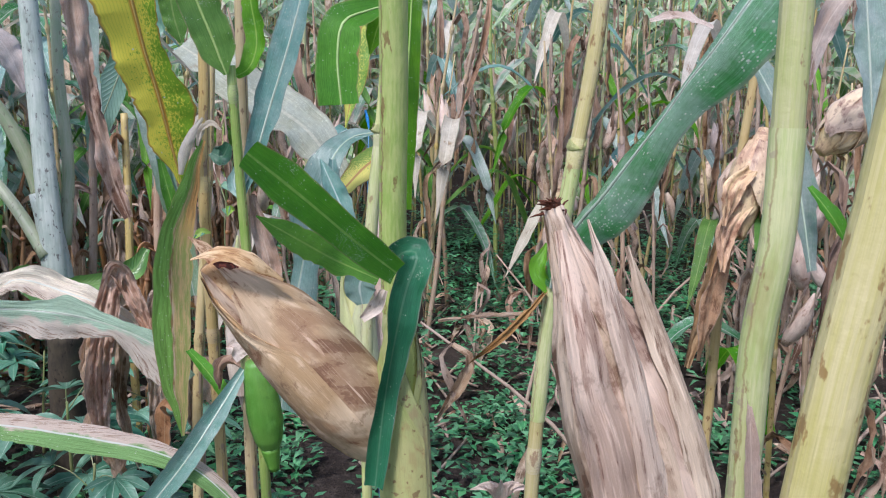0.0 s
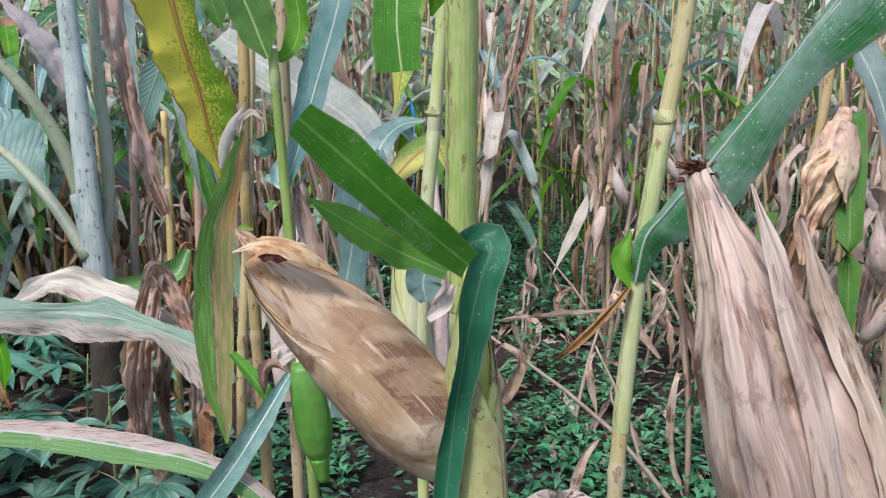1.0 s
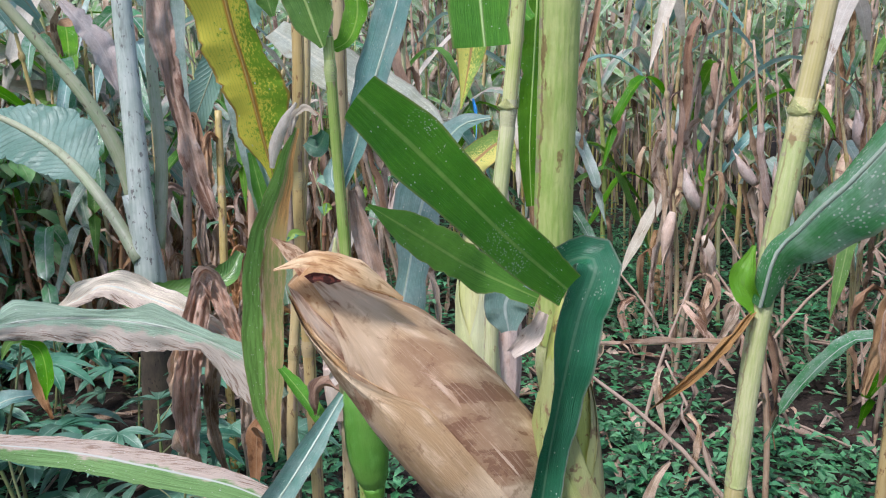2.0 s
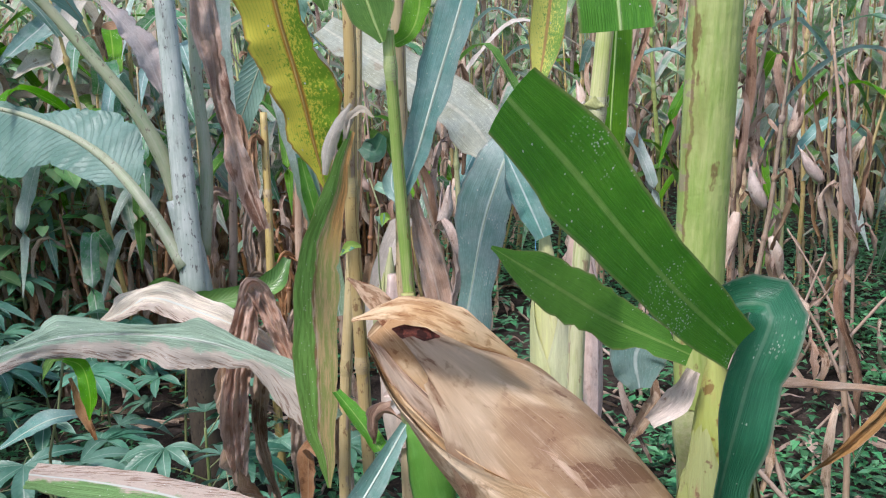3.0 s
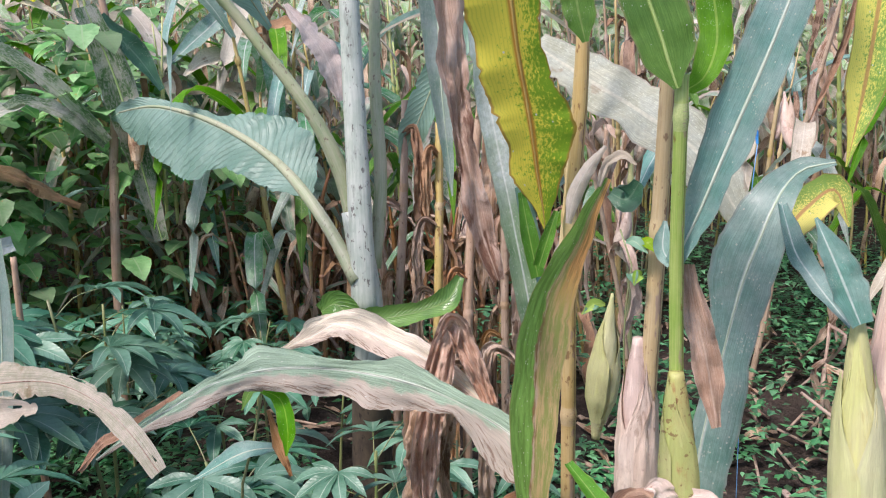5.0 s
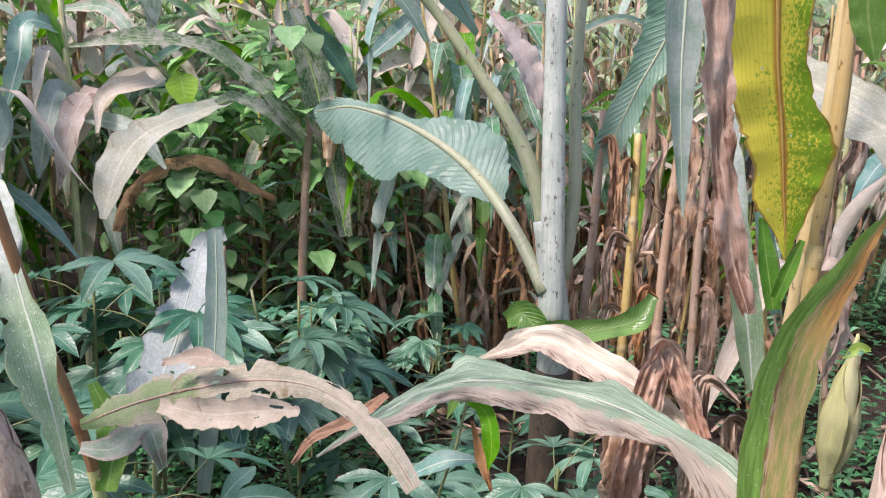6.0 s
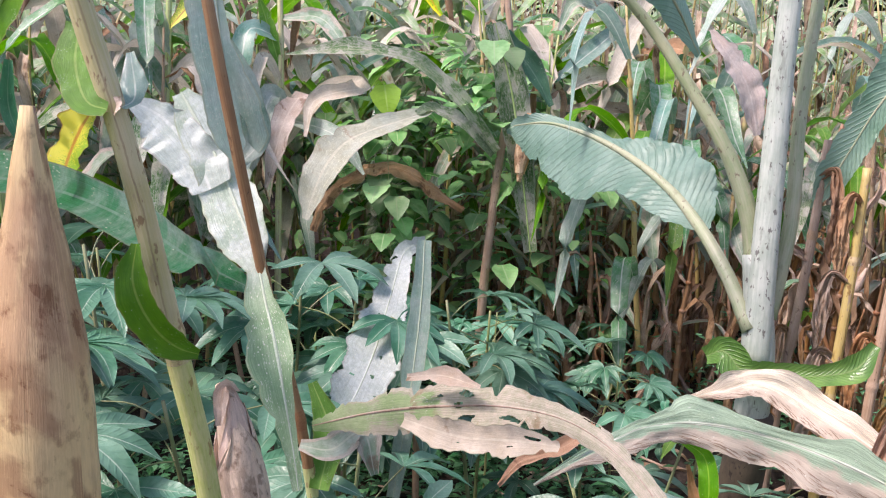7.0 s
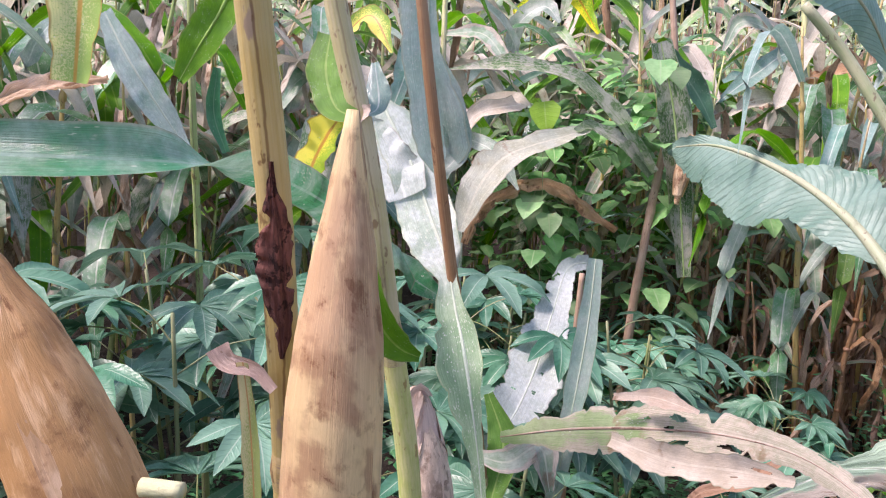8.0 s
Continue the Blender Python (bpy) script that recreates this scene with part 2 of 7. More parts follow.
def ground_material(name, a, b, c):
    m, tree, uv, place = begun(name)
    large, mid, fine = cloud(tree, place, 1.6, 4.0), cloud(tree, place, 14.0, 5.0), cloud(tree, place, 90.0, 4.0)
    colour = blend(tree, step(tree, large, 0.35, 0.65), a, b)
    colour = blend(tree, step(tree, mid, 0.5, 0.7), colour, c)
    colour = blend(tree, step(tree, fine, 0.55, 0.7, 0.0, 0.5), colour, (0.16, 0.12, 0.09))
    bump = maths(tree, "ADD", maths(tree, "MULTIPLY", mid, 2.0), fine)
    finished(tree, colour, 0.95, bump, 0.9, 0.0, 0.15, vary=0.0, depth=0.02)
    return m


PALE_RIB, WHITE_RIB = (0.5, 0.58, 0.38), (0.66, 0.72, 0.66)
LEAF_GREEN = leaf_material("leaf green", (0.075, 0.27, 0.01), (0.16, 0.42, 0.02), (0.34, 0.52, 0.1), dried=0.05, edge=0.04, dry=(0.6, 0.46, 0.06), spots=0.12, light=0.42)
LEAF_DEEP = leaf_material("leaf deep green", (0.025, 0.15, 0.07), (0.06, 0.24, 0.12), (0.16, 0.3, 0.18), spots=0.08, gloss=0.7, light=0.25, rough=0.32)
# The bloom here paints sky sheen into the blue-green.
LEAF_BLUE = leaf_material("leaf blue green", (0.12, 0.33, 0.25), (0.29, 0.52, 0.45), (0.8, 0.88, 0.8), spots=0.2, rough=0.28, gloss=0.9, bloom=0.35)
LEAF_BLOOM = leaf_material("leaf with pale bloom", (0.26, 0.43, 0.31), (0.54, 0.66, 0.57), (0.78, 0.84, 0.76), dried=0.14, edge=0.12, spots=0.5, rough=0.33, gloss=0.7, bloom=0.8, dry=(0.76, 0.72, 0.58), light=0.4)
LEAF_MIXED = leaf_material("leaf green with dry edges", (0.2, 0.34, 0.2), (0.38, 0.48, 0.36), (0.6, 0.64, 0.52), dried=0.34, edge=0.36, dry=(0.74, 0.61, 0.52), spots=0.12, browned=0.22, bloom=0.5, brown=(0.26, 0.15, 0.1))
LEAF_DRY = leaf_material("leaf dry", (0.52, 0.32, 0.21), (0.82, 0.63, 0.5), (0.8, 0.64, 0.5), browned=0.42, brown=(0.2, 0.09, 0.05), rough=0.75, light=0.3, gloss=0.2, dried=0.36, dry=(0.9, 0.75, 0.65), pucker=0.3)
LEAF_BROWN = leaf_material("leaf dry brown", (0.48, 0.24, 0.1), (0.68, 0.42, 0.23), (0.6, 0.4, 0.22), browned=0.45, brown=(0.15, 0.065, 0.03), rough=0.8, light=0.2, gloss=0.2, dried=0.24, dry=(0.78, 0.58, 0.42), pucker=0.3)
LEAF_PALE = leaf_material("leaf dry pale", (0.62, 0.46, 0.36), (0.9, 0.78, 0.68), (0.84, 0.73, 0.62), browned=0.36, brown=(0.32, 0.18, 0.11), rough=0.7, light=0.35, gloss=0.3, spots=0.1, pucker=0.3)
HUSK_DRY = husk_material("husk dry", (0.76, 0.56, 0.35), (0.56, 0.34, 0.16), (0.22, 0.085, 0.035), 0.62, fibre=0.12)
HUSK_GREY = husk_material("husk weathered", (0.74, 0.58, 0.44), (0.5, 0.36, 0.26), (0.16, 0.075, 0.045), 0.52, fibre=0.25)
HUSK_TAN = husk_material("husk tan", (0.76, 0.57, 0.33), (0.58, 0.38, 0.24), (0.2, 0.08, 0.045), 0.48, rough=0.45, gloss=0.4, fibre=0.1)
HUSK_BROWN = husk_material("husk brown", (0.66, 0.43, 0.26), (0.5, 0.28, 0.14), (0.2, 0.085, 0.045), 0.5, rough=0.5, fibre=0.1)
HUSK_PALE = husk_material("husk pale", (0.72, 0.58, 0.48), (0.62, 0.46, 0.37), (0.3, 0.16, 0.1), 0.25)
HUSK_GREEN = husk_material("husk yellow green", (0.38, 0.42, 0.12), (0.47, 0.45, 0.17), (0.34, 0.17, 0.07), 0.3, rough=0.45, spots=0.6, gloss=0.45)
HUSK_FRESH = husk_material("husk fresh green", (0.1, 0.28, 0.02), (0.15, 0.34, 0.035), (0.05, 0.14, 0.02), 0.12, rough=0.35, gloss=0.5)
HUSK_LIME = husk_material("husk pale yellow", (0.55, 0.56, 0.25), (0.6, 0.58, 0.32), (0.4, 0.3, 0.12), 0.12, rough=0.5)
FIELD_DRY = leaf_material("field leaf dry", (0.5, 0.32, 0.21), (0.84, 0.67, 0.54), (0.78, 0.62, 0.48), browned=0.5, brown=(0.17, 0.08, 0.04), rough=0.75, light=0.22, gloss=0.2, pucker=0.3)
FIELD_BROWN = leaf_material("field leaf brown", (0.32, 0.18, 0.1), (0.56, 0.37, 0.24), (0.5, 0.34, 0.2), browned=0.45, brown=(0.1, 0.045, 0.02), rough=0.8, light=0.14, gloss=0.2, pucker=0.3)
LEAF_TORN = leaf_material("leaf torn and bleached", (0.2, 0.38, 0.1), (0.45, 0.54, 0.3), (0.8, 0.74, 0.62), dried=0.62, edge=0.15, dry=(0.7, 0.6, 0.46), spots=0.06, browned=0.3, brown=(0.36, 0.2, 0.1), tip=0.6)
# Green leaf whose pale patches are reflected sky put into the colour.
LEAF_SHEEN = leaf_material("leaf green with painted sheen", (0.06, 0.27, 0.07), (0.15, 0.4, 0.18), (0.85, 0.9, 0.8), spots=0.35, rough=0.22, gloss=1.0, bloom=0.4, light=0.35)
LEAF_FROST = leaf_material("leaf pale teal", (0.34, 0.54, 0.43), (0.54, 0.72, 0.62), (0.84, 0.9, 0.84), edge=0.08, dry=(0.7, 0.68, 0.2), spots=0.5, rough=0.3, gloss=0.8, bloom=0.6, light=0.55)
LEAF_BLUSH = leaf_material("leaf dry blush", (0.72, 0.58, 0.51), (0.92, 0.82, 0.76), (0.86, 0.76, 0.7), browned=0.16, brown=(0.45, 0.3, 0.24), rough=0.65, light=0.4, gloss=0.3, pucker=0.3)

# Whitish sheen on the rolled leaf is painted in through bloom.
LEAF_TEAL = leaf_material("leaf teal", (0.05, 0.25, 0.09), (0.11, 0.35, 0.2), (0.3, 0.45, 0.36), spots=0.1, rough=0.27, gloss=0.9, bloom=0.45)
LEAF_CREAM = leaf_material("leaf bleached cream", (0.62, 0.53, 0.4), (0.86, 0.77, 0.65), (0.82, 0.76, 0.64), dried=0.24, dry=(0.28, 0.4, 0.12), browned=0.28, brown=(0.36, 0.22, 0.12), rough=0.55, light=0.34)


def speckled_material(name, green, yellow, edge_brown=(0.45, 0.25, 0.06), share=0.5, light=0.4):
    """A dying blade: fine yellow mottling over green, denser to one side, white feeding holes, scorched margin."""
    m, tree, uv, place = begun(name)
    parts = node(tree, "ShaderNodeSeparateXYZ", {0: uv})
    across, down = parts.outputs[0], parts.outputs[1]
    off = maths(tree, "ABSOLUTE", maths(tree, "SUBTRACT", maths(tree, "MULTIPLY", across, 2.0), 1.0))
    fine = cloud(tree, stretched(tree, uv, (6, 17, 1)), 3.4, 6.0, 0.75)
    broad = cloud(tree, place, 11.0, 4.0)
    bias = maths(tree, "ADD", maths(tree, "MULTIPLY", maths(tree, "SUBTRACT", across, 0.5), 0.22), maths(tree, "MULTIPLY", maths(tree, "SUBTRACT", 0.5, down), 0.1))
    level = maths(tree, "ADD", maths(tree, "ADD", maths(tree, "MULTIPLY", fine, 0.75), maths(tree, "MULTIPLY", broad, 0.25)), bias)
    colour = blend(tree, step(tree, level, 0.54 - 0.14 * share, 0.64 - 0.14 * share), green, yellow)
    colour = blend(tree, step(tree, fine, 0.4, 0.3, 0.0, 0.6), colour, tuple(0.5 * v for v in green))
    vein = step(tree, maths(tree, "SINE", maths(tree, "MULTIPLY", across, 22 * 6.283)), 0.2, 1.0)
    colour = blend(tree, maths(tree, "MULTIPLY", vein, 0.15), colour, tuple(0.8 * v for v in green))
    cells = node(tree, "ShaderNodeTexVoronoi", {"Vector": stretched(tree, uv, (8, 30, 1)), "Scale": 1.5, "Randomness": 1.0})
    chosen = step(tree, node(tree, "ShaderNodeSeparateColor", {0: cells.outputs["Color"]}).outputs[0], 0.86, 0.88)
    colour = blend(tree, maths(tree, "MULTIPLY", step(tree, cells.outputs["Distance"], 0.12, 0.2, 1.0, 0.0), chosen), colour, (0.8, 0.78, 0.66))
    colour = blend(tree, step(tree, maths(tree, "ADD", off, maths(tree, "MULTIPLY", broad, 0.25)), 1.02, 1.1, 0.0, 0.8), colour, edge_brown)
    colour = blend(tree, step(tree, off, 0.05, 0.13, 0.9, 0.0), colour, (0.62, 0.3, 0.05))
    bump = maths(tree, "ADD", maths(tree, "MULTIPLY", vein, 0.3), fine)
    finished(tree, colour, 0.4, bump, 0.4, light, 0.45, vary=0.06)
    return m


def banded_material(name, green, tan, orange):
    """A strap-like leaf that has died along its middle: green on one side, a tan band with a brown seam, orange near the bend."""
    m, tree, uv, place = begun(name)
    parts = node(tree, "ShaderNodeSeparateXYZ", {0: uv})
    across, down = parts.outputs[0], parts.outputs[1]
    off = maths(tree, "ABSOLUTE", maths(tree, "SUBTRACT", maths(tree, "MULTIPLY", across, 2.0), 1.0))
    streak = cloud(tree, stretched(tree, uv, (4, 3.0, 1)), 3.0, 6.0, 0.7)
    broad = cloud(tree, place, 16.0, 4.0)
    line = maths(tree, "ADD", across, maths(tree, "MULTIPLY", maths(tree, "SUBTRACT", broad, 0.5), 0.35))
    colour = blend(tree, step(tree, streak, 0.38, 0.62), green, tuple(1.6 * v + 0.02 for v in green))
    olive = blend(tree, step(tree, streak, 0.42, 0.6), tuple(0.6 * v + 0.4 * w for v, w in zip(green, tan)), tan)
    colour = blend(tree, step(tree, line, 0.56, 0.5), colour, olive)
    burnt = blend(tree, step(tree, streak, 0.4, 0.6), orange, tuple(0.6 * v for v in orange))
    colour = blend(tree, maths(tree, "MULTIPLY", step(tree, line, 0.4, 0.3), step(tree, down, 0.4, 0.2)), colour, burnt)
    seam = maths(tree, "MULTIPLY", step(tree, line, 0.44, 0.5), step(tree, line, 0.57, 0.52))
    colour = blend(tree, maths(tree, "MULTIPLY", seam, step(tree, down, 0.2, 0.5, 0.2, 0.9)), colour, blend(tree, step(tree, streak, 0.45, 0.58), (0.3, 0.14, 0.05), (0.62, 0.46, 0.3)))
    cells = node(tree, "ShaderNodeTexVoronoi", {"Vector": stretched(tree, uv, (14, 70, 1)), "Scale": 1.4, "Randomness": 1.0})
    chosen = step(tree, node(tree, "ShaderNodeSeparateColor", {0: cells.outputs["Color"]}).outputs[0], 0.72, 0.74)
    colour = blend(tree, maths(tree, "MULTIPLY", maths(tree, "MULTIPLY", step(tree, cells.outputs["Distance"], 0.14, 0.24, 0.9, 0.0), chosen), step(tree, line, 0.5, 0.6, 0.3, 1.0)), colour, (0.66, 0.72, 0.5))
    colour = blend(tree, step(tree, off, 0.93, 0.99, 0.0, 0.6), colour, (0.5, 0.36, 0.16))
    thread = cloud(tree, stretched(tree, uv, (34, 2.0, 1)), 3.0, 4.0, 0.65)
    colour = blend(tree, step(tree, thread, 0.52, 0.68, 0.0, 0.35), colour, tuple(0.5 * v for v in green))
    finished(tree, colour, 0.42, maths(tree, "ADD", thread, streak), 0.4, 0.35, 0.45, vary=0.04)
    return m


def scorched_material(name, green, pink, brown, reach=0.0, flip=False):
    """A blade bleached from one margin inwards: grey-green by its white midrib, pink-white and brown puckered streaks outwards."""
    m, tree, uv, place = begun(name)
    parts = node(tree, "ShaderNodeSeparateXYZ", {0: uv})
    across, down = parts.outputs[0], parts.outputs[1]
    if flip:
        across = maths(tree, "SUBTRACT", 1.0, across)
    off = maths(tree, "ABSOLUTE", maths(tree, "SUBTRACT", maths(tree, "MULTIPLY", across, 2.0), 1.0))
    broad = cloud(tree, place, 13.0, 4.0)
    slant = node(tree, "ShaderNodeCombineXYZ", {0: maths(tree, "SUBTRACT", across, maths(tree, "MULTIPLY", down, 2.0)), 1: down}).outputs[0]
    streak = cloud(tree, stretched(tree, slant, (5.0, 3.0, 1)), 5.0, 5.0, 0.7)
    thread = cloud(tree, stretched(tree, uv, (30, 1.8, 1)), 3.0, 4.0, 0.65)
    colour = blend(tree, step(tree, thread, 0.4, 0.6), green, tuple(min(1.0, 1.7 * v + 0.05) for v in green))
    level = maths(tree, "ADD", maths(tree, "ADD", maths(tree, "MULTIPLY", broad, 0.5), maths(tree, "MULTIPLY", streak, 0.2)), maths(tree, "ADD", maths(tree, "MULTIPLY", maths(tree, "SUBTRACT", 0.5, across), 0.55), maths(tree, "MULTIPLY", maths(tree, "POWER", off, 3.0), 0.12)))
    level = maths(tree, "ADD", level, maths(tree, "MULTIPLY", down, reach))
    colour = blend(tree, step(tree, level, 0.4, 0.47), colour, blend(tree, step(tree, thread, 0.4, 0.62), pink, tuple(0.82 * v for v in pink)))
    dark = maths(tree, "MULTIPLY", step(tree, streak, 0.5, 0.58), step(tree, level, 0.5, 0.58))
    colour = blend(tree, maths(tree, "MULTIPLY", dark, 0.8), colour, brown)
    specks = node(tree, "ShaderNodeTexVoronoi", {"Vector": stretched(tree, uv, (14, 60, 1)), "Scale": 1.3, "Randomness": 1.0})
    chosen = step(tree, node(tree, "ShaderNodeSeparateColor", {0: specks.outputs["Color"]}).outputs[0], 0.8, 0.82)
    colour = blend(tree, maths(tree, "MULTIPLY", step(tree, specks.outputs["Distance"], 0.12, 0.2, 0.9, 0.0), chosen), colour, (0.8, 0.82, 0.74))
    colour = blend(tree, step(tree, off, 0.03, 0.08, 0.9, 0.0), colour, (0.74, 0.76, 0.68))
    bump = maths(tree, "ADD", maths(tree, "MULTIPLY", streak, 2.0), thread)
    finished(tree, colour, 0.5, bump, 0.6, 0.3, 0.4, vary=0.05)
    return m


LEAF_YELLOW = speckled_material("leaf yellowing", (0.24, 0.46, 0.03), (0.95, 0.86, 0.1), share=0.9)
LEAF_LIME = speckled_material("leaf pale yellow-green", (0.36, 0.52, 0.12), (0.72, 0.7, 0.32), share=0.6)
LEAF_STRAP = banded_material("leaf green turning brown", (0.14, 0.34, 0.025), (0.62, 0.44, 0.16), (0.85, 0.42, 0.06))
LEAF_ARCH = scorched_material("leaf bleached along one edge", (0.24, 0.36, 0.24), (0.62, 0.53, 0.42), (0.24, 0.13, 0.075))
LEAF_HOAR = leaf_material("leaf with white bloom fading to green", (0.16, 0.34, 0.14), (0.4, 0.55, 0.34), (0.82, 0.86, 0.8), dried=0.1, spots=0.45, rough=0.35, gloss=0.7, bloom=1.0, fade=0.52, dry=(0.55, 0.6, 0.2))
LEAF_WHITE = leaf_material("leaf with white bloom", (0.3, 0.44, 0.32), (0.55, 0.64, 0.56), (0.8, 0.84, 0.8), spots=0.5, rough=0.35, gloss=0.7, bloom=1.0, fade=1.3)
LEAF_GREY = leaf_material("leaf dry grey", (0.41, 0.42, 0.31), (0.64, 0.64, 0.51), (0.7, 0.68, 0.56), spots=0.45, browned=0.2, brown=(0.4, 0.33, 0.24), rough=0.6, light=0.35, bloom=0.4)
LEAF_PINK = scorched_material("leaf dry pink with brown puckers", (0.62, 0.5, 0.4), (0.72, 0.59, 0.49), (0.2, 0.1, 0.055))
LEAF_BLOTCH = scorched_material("leaf green with a dry edge", (0.12, 0.27, 0.05), (0.74, 0.58, 0.45), (0.3, 0.15, 0.07), reach=0.14, flip=True)
LEAF_SCAB = leaf_material("leaf with grey scabs", (0.1, 0.22, 0.08), (0.2, 0.34, 0.14), (0.4, 0.46, 0.3), dried=0.5, dry=(0.78, 0.74, 0.64), mottle=0.6, spots=0.7, rough=0.6, light=0.4)
RIB = stalk_material("midrib pale", (0.42, 0.52, 0.38), (0.6, 0.67, 0.54), (0.4, 0.42, 0.3), 0.05)
RIB_GREEN = stalk_material("midrib green", (0.3, 0.45, 0.12), (0.42, 0.56, 0.2), (0.2, 0.3, 0.1), 0.05)
RIB_ORANGE = stalk_material("midrib orange", (0.62, 0.36, 0.08), (0.75, 0.5, 0.14), (0.3, 0.14, 0.05), 0.3)
SILK = stalk_material("silk dark", (0.09, 0.03, 0.02), (0.14, 0.05, 0.03), (0.03, 0.015, 0.01), 0.3, rough=0.8)
# Stalk rot; its dark colour also paints the shade in the husk opening.
ROT_AND_SHADE = husk_material("rot dark and husk opening shade", (0.24, 0.075, 0.04), (0.12, 0.04, 0.025), (0.025, 0.01, 0.008), 0.6, rough=0.9, spots=0.9)
CANE_GREEN = stalk_material("cane green", (0.27, 0.38, 0.1), (0.42, 0.48, 0.18), (0.17, 0.09, 0.04), 0.42, seam=0.7)
CANE_LIME = stalk_material("cane yellow green", (0.44, 0.49, 0.17), (0.58, 0.57, 0.29), (0.27, 0.16, 0.07), 0.4, seam=0.6)
CANE_YELLOW = stalk_material("cane yellow", (0.55, 0.48, 0.2), (0.65, 0.56, 0.32), (0.26, 0.13, 0.06), 0.6, seam=0.5)
CANE_TAN = stalk_material("cane tan", (0.5, 0.37, 0.15), (0.56, 0.44, 0.22), (0.18, 0.09, 0.04), 0.5, seam=0.8)
CANE_RED = stalk_material("cane red brown", (0.26, 0.12, 0.055), (0.36, 0.2, 0.1), (0.1, 0.04, 0.02), 0.4)
CANE_DRY = stalk_material("cane dry", (0.34, 0.23, 0.15), (0.47, 0.35, 0.25), (0.13, 0.075, 0.045), 0.45, rough=0.75)
STEM_BANANA = stalk_material("banana stem", (0.37, 0.42, 0.36), (0.52, 0.55, 0.49), (0.07, 0.05, 0.05), 0.48, rough=0.4)
STEM_DARK = stalk_material("banana stem dark", (0.06, 0.045, 0.035), (0.1, 0.075, 0.05), (0.02, 0.015, 0.012), 0.5, rough=0.85)
PETIOLE = stalk_material("banana petiole", (0.3, 0.36, 0.2), (0.42, 0.42, 0.28), (0.16, 0.1, 0.07), 0.45)
BANANA = broad_material("banana leaf", (0.14, 0.27, 0.2), (0.22, 0.36, 0.285), (0.46, 0.52, 0.38), rough=0.4, side=34.0, gloss=0.5, vary=0.05)
BANANA_FOLDED = broad_material("banana leaf bright green", (0.09, 0.25, 0.05), (0.19, 0.4, 0.09), (0.3, 0.46, 0.16), side=30.0, gloss=0.7, rough=0.3)
BANANA_GREEN = broad_material("banana leaf green", (0.15, 0.33, 0.2), (0.25, 0.44, 0.3), (0.4, 0.52, 0.34), side=30.0, gloss=0.6)
CASSAVA = broad_material("cassava leaf", (0.055, 0.19, 0.105), (0.15, 0.33, 0.22), (0.36, 0.48, 0.36), rough=0.34, side=12.0, gloss=0.6)
CASSAVA_STEM = stalk_material("cassava stem", (0.2, 0.26, 0.1), (0.28, 0.27, 0.14), (0.1, 0.07, 0.04), 0.3)
VINE = broad_material("vine leaf", (0.14, 0.38, 0.12), (0.34, 0.58, 0.26), (0.38, 0.54, 0.28), side=8.0, spots=0.4, island=True, vary=0.5, light=0.5)
VINE_BRIGHT = broad_material("vine leaf bright", (0.3, 0.5, 0.04), (0.4, 0.6, 0.06), (0.42, 0.58, 0.12), side=8.0, light=0.45)
WEED = broad_material("weed leaf", (0.05, 0.2, 0.08), (0.12, 0.34, 0.15), (0.16, 0.34, 0.15), side=6.0, island=True, vary=0.5)
FAR_DRY = leaf_material("far dry blades", (0.4, 0.25, 0.16), (0.78, 0.6, 0.47), (0.7, 0.54, 0.41), browned=0.55, brown=(0.17, 0.08, 0.045), rough=0.8, light=0.15, gloss=0.2, island=True)
FAR_GREEN = leaf_material("far green blades", (0.13, 0.32, 0.06), (0.34, 0.52, 0.2), (0.55, 0.62, 0.42), dried=0.4, edge=0.1, rough=0.36, gloss=0.6, island=True, bloom=0.45, dry=(0.82, 0.7, 0.55))
FAR_CANE = stalk_material("far canes", (0.34, 0.34, 0.08), (0.46, 0.36, 0.18), (0.12, 0.06, 0.035), 0.4, rough=0.6, island=True)
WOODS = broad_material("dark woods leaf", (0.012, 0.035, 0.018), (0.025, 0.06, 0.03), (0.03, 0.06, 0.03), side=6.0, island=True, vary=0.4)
SOIL = ground_material("soil", (0.032, 0.025, 0.021), (0.06, 0.047, 0.038), (0.1, 0.08, 0.066))
BLUE_PLASTIC = stalk_material("blue plastic", (0.05, 0.2, 0.5), (0.08, 0.3, 0.62), (0.02, 0.05, 0.2), 0.4)


# ---- shapes ----
def mesh_of(name, verts, faces, uvs):
    """A smooth mesh with one UV for each vertex."""
    me = bpy.data.meshes.new(name)
    me.from_pydata([tuple(v) for v in verts], [], faces)
    layer = me.uv_layers.new(name="UVMap")
    which = np.empty(len(me.loops), dtype=np.int32)
    me.loops.foreach_get("vertex_index", which)
    layer.data.foreach_set("uv", np.asarray(uvs, dtype=np.float32)[which].ravel())
    me.polygons.foreach_set("use_smooth", np.ones(len(me.polygons), dtype=bool))
    me.update()
    return me


def thing(name, place, label, category, group="", kind=""):
    ob = new(name)
    ob.empty_display_size = 0.05
    ob.location = place
    return tagged(ob, label, category, group, kind)


def root_of(ob):
    while ob.parent:
        ob = ob.parent
    return ob


def part(name, shape, material, parent, label=""):
    """Links a shape (verts, faces, uvs in the place's metres) as one mesh under a thing or a part."""
    verts, faces, uvs = shape
    me = mesh_of(name, np.asarray(verts) - np.array(root_of(parent).location), faces, uvs)
    me.materials.append(material)
    ob = new(name, me)
    ob.parent = parent
    return tagged(ob, label)


